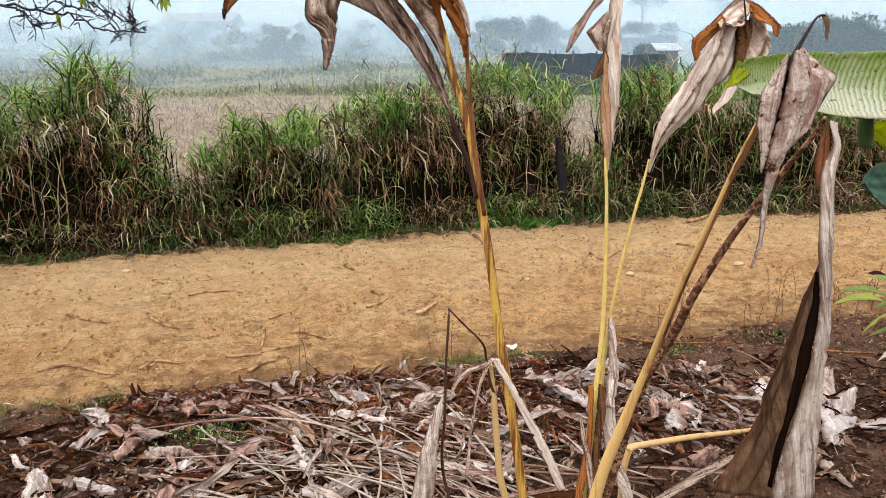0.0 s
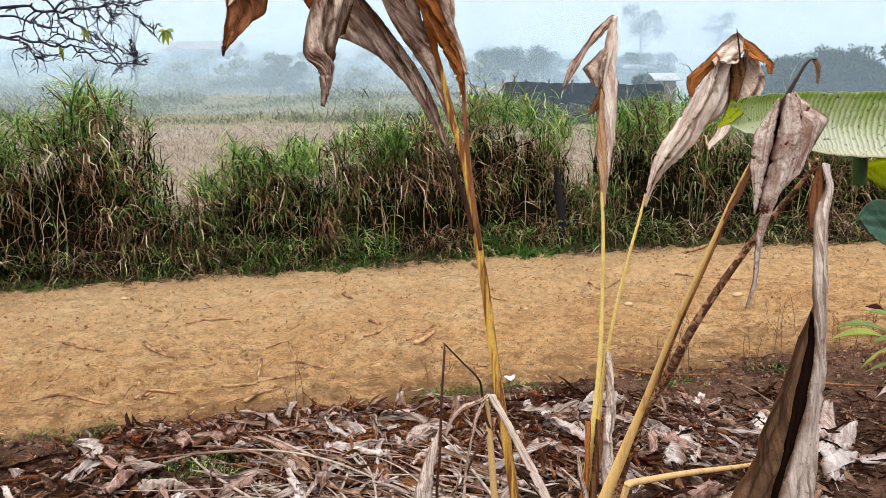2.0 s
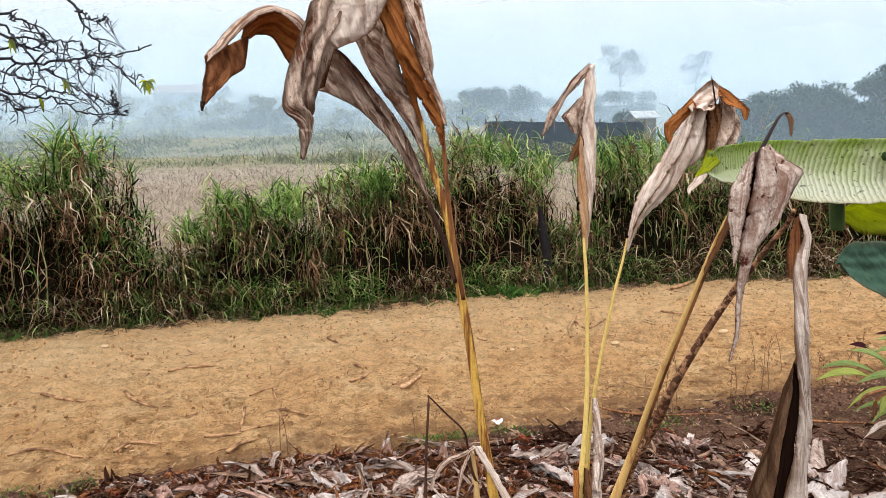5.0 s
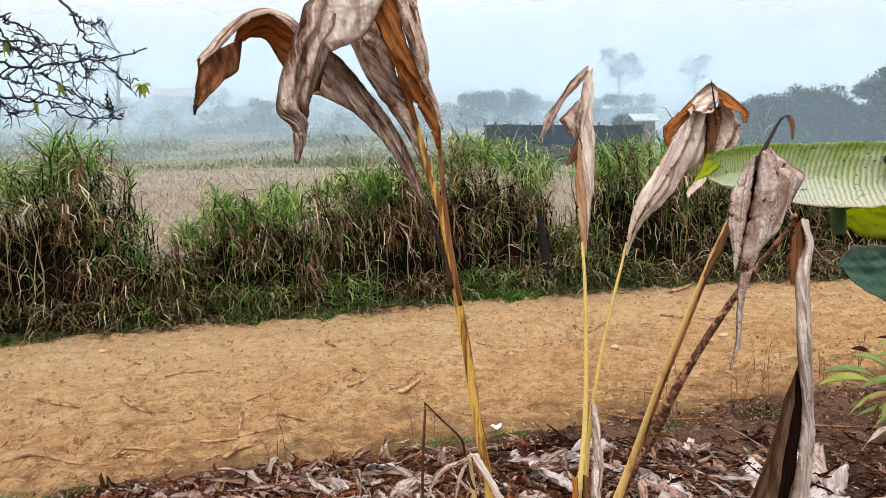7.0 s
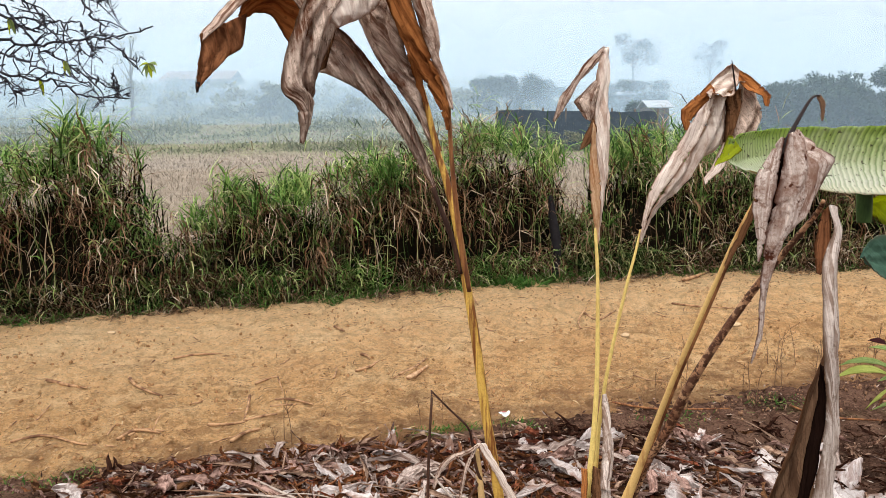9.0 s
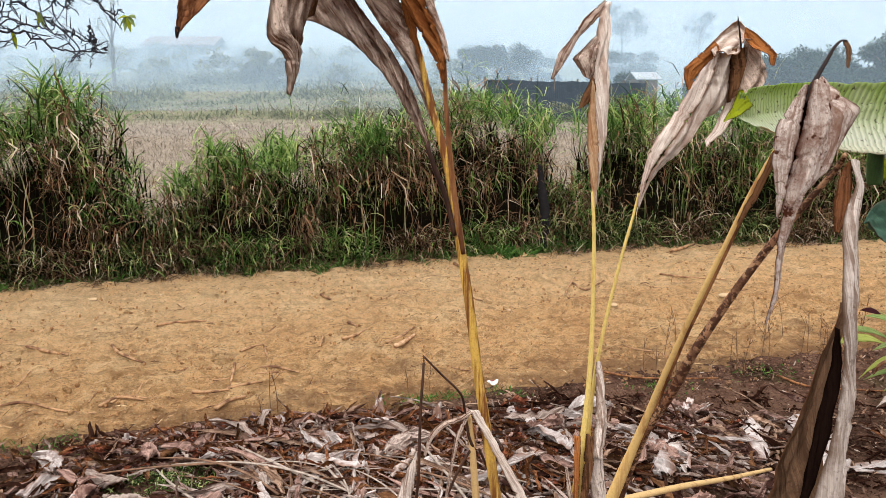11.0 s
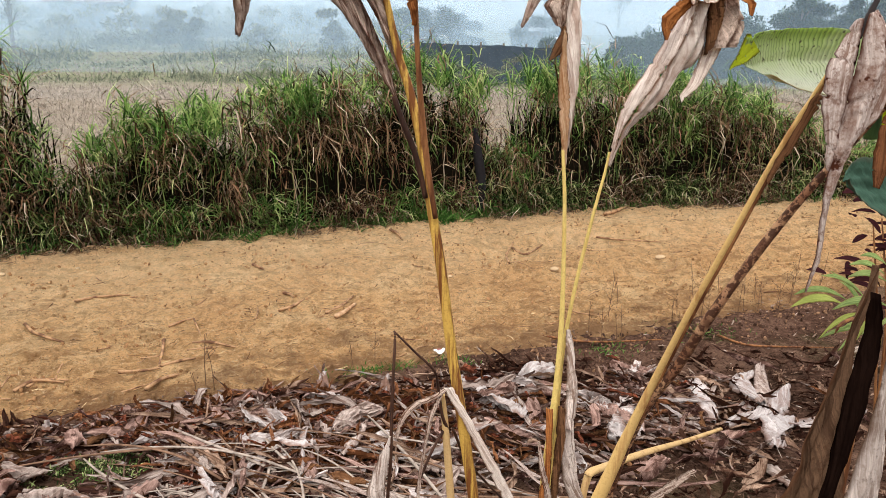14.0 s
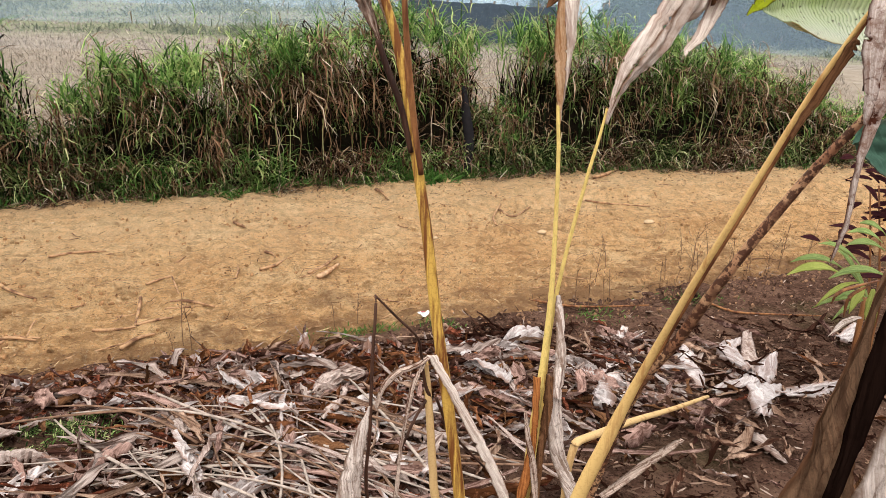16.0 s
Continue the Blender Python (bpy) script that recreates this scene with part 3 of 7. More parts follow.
tagged(straw, "fallen brown straw along the track's far edge", "straw", kind="stuff")

# ---- the field and the misty distance ----
n = 42000
y = 8.6 + rng.beta(1.0, 1.6, n) * 22
x = rng.uniform(-0.62, 0.66, n) * (y + 2)
v, f = blades(np.stack([x, y, land(x, y) - 0.02], 1), rng.uniform(0.07, 0.24, n), rng.uniform(0, 6.28, n), rng.uniform(0.0, 0.9, n), rng.uniform(0.2, 1.6, n), rng.uniform(0.006, 0.013, n) * (y / 9), 4, 0.04)
field = mesh_object("field_grass", v, f, STRAW)
tagged(field, "pale dry grass of a fallow field", "field grass", kind="stuff")

n = 60000
y = 28.5 + rng.beta(1.0, 1.9, n) * 45
x = rng.uniform(-0.75, 0.75, n) * (y + 4)
mottle = np.array([noise.fractal(Vector((p * 0.22, q * 0.22, 6.0)), 0.9, 2.1, 4) for p, q in zip(x.tolist(), y.tolist())])
tall = 0.25 + 1.5 * np.clip(0.25 + mottle, 0, 1) ** 1.3
base = np.stack([x, y, land(x, y) - 0.03], 1)
for kind, mat, label in ((mottle > -0.12, SCRUB, "rough olive scrub on the slope behind the field"), (mottle <= -0.12, STRAW, "pale dry scrub on the slope behind the field")):
    k = int(kind.sum())
    v, f = blades(base[kind], rng.uniform(0.25, 0.8, k) * tall[kind], rng.uniform(0, 6.28, k), rng.uniform(0.0, 1.2, k), rng.uniform(0.3, 2.0, k), rng.uniform(0.03, 0.07, k) * (y[kind] / 30), 4, 0.05)
    scrub = mesh_object("scrub", v, f, mat)
    tagged(scrub, label, "scrub", kind="stuff")


def crown_leaves(centres, radii, per, size):
    """Small leaves scattered through uneven lobes."""
    pts = []
    for c, r in zip(centres, radii):
        d = rng.normal(0, 1, (per, 3))
        d /= np.linalg.norm(d, axis=1)[:, None]
        pts.append(np.asarray(c) + d * (rng.random((per, 1)) ** 0.45) * np.asarray(r))
    p = np.vstack(pts)
    n = len(p)
    return blades(p, rng.uniform(0.6, 1.4, n) * size, rng.uniform(0, 6.28, n), rng.uniform(0.2, 2.2, n), rng.uniform(0, 1.2, n), rng.uniform(0.35, 0.6, n) * size, 3)


BARK = plain("grey_bark", (0.16, 0.13, 0.10), 0.9, 0.4, 6)


def far_tree(x, y, height, spread, label, lobes=7, per=260, size=0.35, bare=0.35, leaf=None):
    z = float(land(x, y))
    root = thing("tree", label, "tree", "trees in the mist", (x, y, z))
    lean = rng.normal(0, 0.05, 2) * height
    top = (x + lean[0], y + lean[1], z + height * 0.85)
    pieces = [tube([(x, y, z - 0.2), (x + lean[0] * 0.3, y, z + height * 0.4), top], [height * 0.022, height * 0.016, height * 0.006], 10, 6)]
    centres, radii = [], []
    for i in range(lobes):
        a = i / lobes * 6.28 + rng.uniform(-0.4, 0.4)
        up = bare + (0.95 - bare) * rng.random()
        c = np.array([x + np.cos(a) * spread * rng.uniform(0.25, 0.75), y + np.sin(a) * spread * rng.uniform(0.25, 0.75), z + height * up])
        k = max(0.2, up - 0.25)
        start = (x + lean[0] * k, y + lean[1] * k, z + height * k)
        pieces.append(tube([start, (np.array(start) + c) / 2 + (0, 0, 0.1 * height * 0.3), c], [height * 0.009, height * 0.006, height * 0.002], 6, 5))
        centres.append(c)
        radii.append(np.array([1, 1, 0.6]) * spread * rng.uniform(0.28, 0.5))
    v, f = joined(pieces)
    under(mesh_object("trunk", v, f, BARK), root)
    v, f = crown_leaves(centres, radii, per, size)
    under(mesh_object("crown", v, f, leaf or FAR_LEAF), root)
    return root


far_tree(-19.8, 47, 6.0, 1.1, "thin young tree faint in the mist", 10, 50, 0.14, 0.35, SCRUB)
far_tree(21.4, 80, 7.4, 2.8, "tall thin-crowned tree faint in the mist", 14, 100, 0.34, 0.5)
far_tree(29.7, 80, 7.0, 1.9, "slender open tree faint in the mist", 10, 75, 0.34, 0.45)
for tx, ty, th, ts in ((6.5, 56, 2.9, 2.2), (9.0, 58, 2.6, 1.9), (3.6, 54, 2.3, 1.6), (11.7, 42, 1.5, 0.9), (13.4, 56, 2.8, 1.6), (16.5, 58, 3.0, 2.0)):
    far_tree(tx, ty, th, ts, "rounded bushy tree half lost in the mist", 14, 420, 0.24, 0.06)
for tx, ty, th, ts in ((-9.5, 47, 1.8, 0.8), (-1.0, 48, 2.4, 1.0), (-12.0, 52, 2.4, 1.4)):
    far_tree(tx, ty, th, ts, "olive bush half lost in the mist", 13, 420, 0.2, 0.03, SCRUB)
for i in range(26):
    gx_ = 15.8 + i * 0.72 + rng.uniform(-0.4, 0.4)
    far_tree(gx_, 40 + rng.uniform(-2.5, 2), rng.uniform(0.55, 0.95) * (2.5 + 0.32 * max(0, gx_ - 17)), rng.uniform(1.3, 2.1), "dark broadleaf tree of a grove in the mist", 16, 330, 0.24, 0.02)

for i in range(46):
    ty = 50 + 34 * rng.random()
    far_tree(rng.uniform(-0.62, 0.10) * ty, ty, rng.uniform(1.0, 2.6), rng.uniform(1.0, 2.2), "soft bush on the misty slope", 8, 60, 0.3, 0.02, SCRUB)

WALL = plain("pale_render", (0.24, 0.22, 0.20), 0.9, 0.25, 1.5)
TIN = plain("grey_roof_sheet", (0.40, 0.44, 0.47), 0.5, 0.3, 2.0)
RUST = plain("brown_roof_sheet", (0.30, 0.20, 0.16), 0.7, 0.35, 2.0)
DARK = plain("black_netting", (0.038, 0.052, 0.07), 0.9, 0.4, 4.0)
WOOD = plain("weathered_wood", (0.16, 0.12, 0.085), 0.9, 0.4, 9.0)
GLASS = plain("dark_pane", (0.03, 0.035, 0.04), 0.2, 0.2, 2.0)


def box(x0, y0, z0, x1, y1, z1):
    v = [(x, y, z) for z in (z0, z1) for y in (y0, y1) for x in (x0, x1)]
    return np.array(v, float), [(0, 2, 3, 1), (4, 5, 7, 6), (0, 1, 5, 4), (2, 6, 7, 3), (0, 4, 6, 2), (1, 3, 7, 5)]


def house(x, y, w, d, h, roof, material, label, tiny=False):
    z = float(land(x, y)) - 0.3
    root = thing("house", label, "house", "houses in the mist", (x, y, z))
    under(mesh_object("wall", *box(x - w / 2, y - d / 2, z, x + w / 2, y + d / 2, z + h), WOOD if tiny else WALL), root)
    o, t = (0.2, 0.06) if tiny else (0.5, 0.12)
    ridge = z + h + roof
    lip = z + h - 0.1
    x0, x1, y0, y1 = x - w / 2 - o, x + w / 2 + o, y - d / 2 - o, y + d / 2 + o
    v = np.array([(x0, y0, lip), (x1, y0, lip), (x1, y, ridge), (x0, y, ridge), (x1, y1, lip), (x0, y1, lip)])
    v = np.vstack([v, v + (0, 0, t)])
    f = [(0, 3, 2, 1), (3, 5, 4, 2), (6, 7, 8, 9), (9, 8, 10, 11), (0, 1, 7, 6), (4, 5, 11, 10), (1, 2, 8, 7), (2, 4, 10, 8), (0, 6, 9, 3), (3, 9, 11, 5)]
    under(mesh_object("roof", v, f, material), root)
    k = 1 if tiny else max(2, int(w / 2.2))
    top = h * 0.8
    for i in range(k):
        cx = x - w / 2 + w * (i + 0.5) / k
        win = mesh_object("window", *box(cx - 0.5, y - d / 2 - 0.05, z + top * 0.5, cx + 0.5, y - d / 2 + 0.02, z + top), WOOD)
        under(win, root)
        pane = mesh_object("pane", *box(cx - 0.4, y - d / 2 - 0.07, z + top * 0.5 + 0.08, cx + 0.4, y - d / 2 - 0.04, z + top - 0.08), GLASS)
        under(pane, win)
    return root


house(-20.6, 74, 2.6, 3, 1.2, 0.5, TIN, "low house with a pale sheet roof in the mist", tiny=True)
house(-17.2, 75, 3.2, 3, 1.3, 0.5, TIN, "small house with a grey sheet roof in the mist", tiny=True)
house(-27.0, 84, 7.0, 5, 1.6, 1.0, RUST, "wide house with a brown roof in the mist")
house(14.7, 60, 1.8, 2, 2.1, 0.5, TIN, "hut with a pale roof among trees", tiny=True)
house(11.9, 40, 1.0, 2, 1.75, 0.3, TIN, "low hut with a bright sheet roof", tiny=True)
house(27.0, 62, 2.2, 3, 2.6, 0.6, TIN, "hut with a pale roof in front of the grove", tiny=True)

for i in range(7):
    far_tree(2.6 + i * 0.62, 28.4 + 0.5 * (i % 2), rng.uniform(0.7, 1.25), 0.5, "low dull bush before the net fence", 7, 70, 0.11, 0.02, SCRUB)

# net fence behind the grass
root = thing("net_fence", "black shade-net fence on wooden posts", "fence", at=(5.8, 30.0, float(land(5.8, 30.0))))
for i in range(8):
    fx = 2.4 + i * 0.95
    fz = float(land(fx, 30.0))
    under(mesh_object("post", *tube([(fx, 30.0, fz - 0.1), (fx + 0.03, 30.0, fz + 1.62)], [0.05, 0.04], 3, 7), WOOD), root)
fx = np.linspace(2.4, 9.05, 90)
top = land(fx, 30.0) + 1.50 + 0.02 * np.sin(fx * 2.3) + 0.012 * np.sin(fx * 9.7)
v = np.vstack([np.stack([fx, 29.94 + 0.03 * np.sin(fx * 7), land(fx, 30.0)], 1), np.stack([fx, 29.94 + 0.04 * np.sin(fx * 5), top], 1)])
v = np.vstack([v, v + (0, 0.02, 0)])
f = [(i, i + 1, 91 + i, 90 + i) for i in range(89)] + [(180 + i, 270 + i, 271 + i, 181 + i) for i in range(89)] + [(90 + i, 91 + i, 271 + i, 270 + i) for i in range(89)]
under(mesh_object("net", v, f, DARK), root)

# haze put in as flat tinted sheets, leaning back to catch more sky
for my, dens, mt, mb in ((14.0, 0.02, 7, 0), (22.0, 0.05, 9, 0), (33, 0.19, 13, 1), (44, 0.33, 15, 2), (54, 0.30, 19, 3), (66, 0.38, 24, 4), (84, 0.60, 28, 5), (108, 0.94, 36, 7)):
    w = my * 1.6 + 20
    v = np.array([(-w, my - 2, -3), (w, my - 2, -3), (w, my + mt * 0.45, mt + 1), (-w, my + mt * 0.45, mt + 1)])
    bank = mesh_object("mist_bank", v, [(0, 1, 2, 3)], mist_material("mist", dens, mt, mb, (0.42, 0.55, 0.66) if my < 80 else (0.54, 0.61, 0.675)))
    tagged(bank, "flat pale sheet standing in for mist over the fields", "mist", kind="stuff")

# ---- materials of leaves and stems ----


def streaked(name, light, dark, spot, streak=0.55, spots=0.3, rough=0.75, amount=0.12, gloss=0.0, depth=0.6):
    """A leaf: fine veins slant away from its midline, blotches and spots lie scattered, and its rims have dried darker."""
    m = Nodes(name, rough, spec=gloss)
    uv = m.t.nodes.new("ShaderNodeTexCoord").outputs["UV"]
    slant = m.t.nodes.new("ShaderNodeMapping")
    slant.inputs["Scale"].default_value = (0.07, 1, 1)
    slant.inputs["Rotation"].default_value = (0, 0, 0.28)
    m.link(uv, slant.inputs["Vector"])
    lines = m.noise(1.0, 6, 0.75, m.mapped((230, 7, 1), slant.outputs[0]))
    bands = m.noise(1.0, 5, 0.7, m.mapped((62, 4, 1), slant.outputs[0]))
    wide = m.noise(1.0, 4, 0.6, m.mapped((6, 5, 1), uv))
    mid = tuple(0.5 * p + 0.5 * q for p, q in zip(light, dark))
    deep = tuple(0.35 * p + 0.65 * q for p, q in zip(light, dark))
    c = m.ramp(lines, [(0.34, deep), (0.45 + 0.07 * streak, light), (0.66, tuple(min(1, v * 1.25) for v in light))])
    where = m.ramp(m.noise(11, 5, 0.7), [(0.38, 0.2), (0.56, 1.0)])
    c = m.mix(m.mix(1.0, m.ramp(bands, [(0.465, 0.0), (0.545, 0.6 + 0.4 * streak)]), where, "MULTIPLY"), c, dark)
    c = m.mix(m.ramp(wide, [(0.52, 0.0), (0.66, depth)]), c, mid)
    c = m.mix(m.ramp(m.noise(15, 9, 0.8), [(0.50, 0.0), (0.63, depth)]), c, dark)
    c = m.mix(m.ramp(m.noise(130, 5, 0.75), [(0.60 - 0.11 * spots, 0.0), (0.72 - 0.1 * spots, 0.75 * spots)]), c, dark)
    c = m.mix(m.ramp(m.noise(70, 3, 0.6), [(0.62, 0.0), (0.68, spots)]), c, spot)
    place = m.t.nodes.new("ShaderNodeSeparateXYZ")
    m.link(uv, place.inputs[0])
    rim = m.ramp(place.outputs[0], [(0.0, 1.0), (0.12, 0.0), (0.88, 0.0), (1.0, 1.0)])
    worn = m.mix(1.0, rim, m.ramp(m.noise(28, 4, 0.7), [(0.34, 0.0), (0.48, 0.95)]), "MULTIPLY")
    c = m.mix(worn, c, spot)
    each = m.ramp(m.each(), [(0.0, 0.82), (1.0, 1.12)])
    c = m.mix(1.0, c, each, "MULTIPLY")
    m.color(c)
    m.bump(m.mix(0.35, m.mix(0.5, lines, bands), m.noise(60, 7, 0.75)), 0.9, 0.006)
    return m.thin(c, amount).mat


def stem_material(name, light, dark, where=0.5, scale=(40, 40, 3), rough=0.55, speck=0.0):
    m = Nodes(name, rough, spec=0.12)
    n = m.noise(1.0, 5, 0.65, m.mapped(scale))
    c = m.ramp(n, [(where - 0.06, light), (where + 0.08, dark)])
    if speck:
        c = m.mix(m.ramp(m.noise(1.0, 5, 0.7, m.mapped((150, 150, 45))), [(0.48, 0.0), (0.56, speck)]), c, (0.035, 0.015, 0.008))
    c = m.mix(m.ramp(m.noise(260, 2, 0.5), [(0.35, 0.25), (0.5, 0.0)]), c, dark)
    m.color(c)
    return m.bump(m.noise(1.0, 4, 0.6, m.mapped((300, 300, 8))), 0.35, 0.002).mat


def speckled_material():
    """Tan stalk overgrown with dark blotches that run together."""
    m = Nodes("speckled_stem", 0.65, spec=0.08)
    c = m.ramp(m.noise(16, 4, 0.6), [(0.38, (0.52, 0.31, 0.17)), (0.6, (0.30, 0.14, 0.075))])
    c = m.mix(m.ramp(m.noise(105, 4, 0.65), [(0.46, 0.0), (0.53, 0.92)]), c, (0.05, 0.020, 0.013))
    c = m.mix(m.ramp(m.noise(22, 4, 0.6), [(0.50, 0.0), (0.62, 0.8)]), c, (0.085, 0.034, 0.02))
    m.color(c)
    return m.bump(m.noise(140, 4, 0.6), 0.4, 0.002).mat


DRY_TAN = streaked("dry_tan_leaf", (0.78, 0.61, 0.50), (0.14, 0.058, 0.032), (0.07, 0.035, 0.018), 1.0, 0.6, depth=0.75)
DRY_PALE = streaked("dry_pale_leaf", (0.86, 0.73, 0.645), (0.40, 0.24, 0.17), (0.22, 0.10, 0.045), 0.15, 0.3, depth=0.35)
DRY_GREY = streaked("dry_grey_leaf", (0.70, 0.59, 0.52), (0.19, 0.105, 0.066), (0.11, 0.06, 0.035), 0.55, 0.5)
DRY_BROWN = streaked("dry_brown_leaf", (0.24, 0.115, 0.055), (0.05, 0.021, 0.011), (0.03, 0.013, 0.006), 0.6, 0.5)
DRY_ORANGE = streaked("dry_orange_leaf", (0.46, 0.175, 0.055), (0.15, 0.042, 0.013), (0.06, 0.02, 0.008), 0.55, 0.4)
DRY_RUST = streaked("rust_tan_leaf", (0.37, 0.155, 0.07), (0.055, 0.018, 0.009), (0.07, 0.025, 0.01), 0.5, 0.4, amount=0.25)
# brown leaf inside with its shade put into the colour, almost black
SHADED_INSIDE = streaked("shaded_leaf_inside", (0.02, 0.010, 0.007), (0.008, 0.004, 0.003), (0.008, 0.004, 0.003), 0.5, 0.4, amount=0.0)
DRY_AMBER = streaked("amber_tan_leaf", (0.95, 0.66, 0.42), (0.56, 0.25, 0.09), (0.22, 0.08, 0.03), 0.5, 0.2, amount=0.4)
DRY_PINK = streaked("mottled_leaf", (0.72, 0.60, 0.53), (0.24, 0.125, 0.085), (0.085, 0.028, 0.016), 0.6, 1.0, depth=0.85)
DRY_KHAKI = streaked("dry_khaki_leaf", (0.21, 0.12, 0.07), (0.055, 0.027, 0.016), (0.09, 0.04, 0.02), 0.5, 0.5)
DRY_WHITE = streaked("bleached_leaf", (0.60, 0.53, 0.50), (0.22, 0.15, 0.125), (0.25, 0.14, 0.10), 0.45, 0.4, amount=0.05)
DRY_BLEACH = streaked("sun_bleached_leaf", (0.60, 0.535, 0.51), (0.26, 0.17, 0.14), (0.25, 0.14, 0.10), 0.2, 0.3, amount=0.1, depth=0.5)
DRY_RED = streaked("red_brown_leaf", (0.30, 0.095, 0.052), (0.07, 0.018, 0.010), (0.05, 0.015, 0.008), 0.5, 0.4, amount=0.05)
DRY_ROSE = streaked("rosy_litter_leaf", (0.43, 0.275, 0.225), (0.09, 0.04, 0.028), (0.05, 0.02, 0.015), 0.65, 0.5, amount=0.05)
LITTER_TAN = streaked("tan_litter_leaf", (0.44, 0.295, 0.21), (0.15, 0.075, 0.046), (0.05, 0.02, 0.012), 0.6, 0.5, amount=0.05)
LITTER_GREY = streaked("grey_litter_leaf", (0.48, 0.385, 0.335), (0.17, 0.1, 0.076), (0.07, 0.035, 0.025), 0.6, 0.5, amount=0.05)
# rotten leaf and bark; low in the heap also painted gap shade
LITTER_DARK = streaked("rotten_litter_gap_shade", (0.075, 0.033, 0.021), (0.018, 0.008, 0.006), (0.02, 0.008, 0.005), 0.5, 0.4, amount=0.0)
STEM_A = stem_material("streaked_stem", (0.60, 0.365, 0.08), (0.17, 0.06, 0.018), 0.49, (90, 90, 1.0))
STEM_YELLOW = stem_material("yellow_stem", (0.68, 0.50, 0.16), (0.45, 0.25, 0.06), 0.58, (30, 30, 4), 0.55, 0.18)
STEM_C = stem_material("two_tone_stem", (0.66, 0.43, 0.16), (0.40, 0.20, 0.07), 0.60, (60, 60, 1.5))
STEM_SPECK = speckled_material()
STEM_TAN = stem_material("tan_stalk", (0.58, 0.38, 0.17), (0.33, 0.17, 0.065), 0.58, (30, 30, 5))
BROWN_STEM = stem_material("brown_stalk", (0.30, 0.13, 0.05), (0.12, 0.045, 0.02), 0.5, (40, 40, 4))
DARK_STEM = stem_material("dark_stalk", (0.075, 0.035, 0.022), (0.03, 0.014, 0.01), 0.5, (40, 40, 5))
BLACK_STEM = stem_material("blackened_stalk", (0.022, 0.013, 0.011), (0.010, 0.006, 0.006), 0.5, (40, 40, 5))
GREEN_STEM = stem_material("green_stem", (0.055, 0.10, 0.03), (0.02, 0.04, 0.015), 0.55, (20, 20, 3), 0.4)
GREEN_LEAF = streaked("strap_leaf", (0.34, 0.42, 0.15), (0.13, 0.20, 0.06), (0.3, 0.3, 0.08), 0.4, 0.1, 0.4, 0.35)
YELLOW_LEAF = streaked("yellow_green_leaf", (0.60, 0.66, 0.05), (0.46, 0.52, 0.04), (0.12, 0.10, 0.02), 0.3, 0.35, 0.5, 0.6)
DARK_LEAF = streaked("dull_dark_leaf", (0.085, 0.16, 0.115), (0.05, 0.10, 0.07), (0.12, 0.14, 0.10), 0.4, 0.2, 0.45, 0.15)
STRAP_YELLOW = streaked("yellowing_strap_leaf", (0.44, 0.47, 0.13), (0.27, 0.31, 0.07), (0.2, 0.15, 0.04), 0.3, 0.2, 0.5, 0.4)
CROTON = streaked("dark_red_leaf", (0.045, 0.014, 0.016), (0.016, 0.006, 0.008), (0.09, 0.03, 0.02), 0.4, 0.3, 0.4, 0.15)


def banana_material():
    """Pale green, ribbed across its length, bleached and spotted towards the rim."""
    m = Nodes("banana_leaf", 0.5, spec=0.35)
    uv = m.t.nodes.new("ShaderNodeTexCoord").outputs["UV"]
    sep = m.t.nodes.new("ShaderNodeSeparateXYZ")
    m.link(uv, sep.inputs[0])
    w = m.t.nodes.new("ShaderNodeTexWave")
    w.wave_type, w.bands_direction = "BANDS", "Y"
    w.inputs["Scale"].default_value, w.inputs["Distortion"].default_value, w.inputs["Detail"].default_value = 34.0, 0.9, 2.0
    m.link(uv, w.inputs["Vector"])
    ribs = w.outputs["Fac"]
    c = m.ramp(sep.outputs[0], [(0.0, (0.30, 0.42, 0.06)), (0.08, (0.42, 0.54, 0.16)), (0.45, (0.57, 0.63, 0.36)), (0.8, (0.72, 0.73, 0.60)), (0.96, (0.70, 0.66, 0.48)), (1.0, (0.42, 0.28, 0.10))])
    c = m.mix(m.ramp(ribs, [(0.0, 0.75), (0.4, 0.0)]), c, (0.17, 0.27, 0.07))
    c = m.mix(m.ramp(m.noise(7, 4), [(0.42, 0.0), (0.62, 0.6)]), c, (0.68, 0.68, 0.55))
    c = m.mix(m.ramp(m.noise(150, 3, 0.5), [(0.62, 0.0), (0.68, 0.9)]), c, (0.07, 0.06, 0.03))
    m.color(c)
    m.bump(ribs, 0.45, 0.006)
    return m.thin(c, 0.4).mat


BANANA = banana_material()


def leaf_mesh(name, verts, faces, material, n, across, length, smooth=True):
    me = bpy.data.meshes.new(name)
    me.from_pydata([tuple(v) for v in verts.tolist()], [], faces)
    me.materials.append(material)
    me.polygons.foreach_set("use_smooth", [smooth] * len(me.polygons))
    layer = me.uv_layers.new(name="along")
    k = np.empty(len(me.loops), dtype=np.int32)
    me.loops.foreach_get("vertex_index", k)
    uv = np.stack([(k % across) / (across - 1), (k // across) / (n - 1) * length], 1)
    layer.data.foreach_set("uv", uv.ravel().astype(np.float32))
    me.update()
    return me


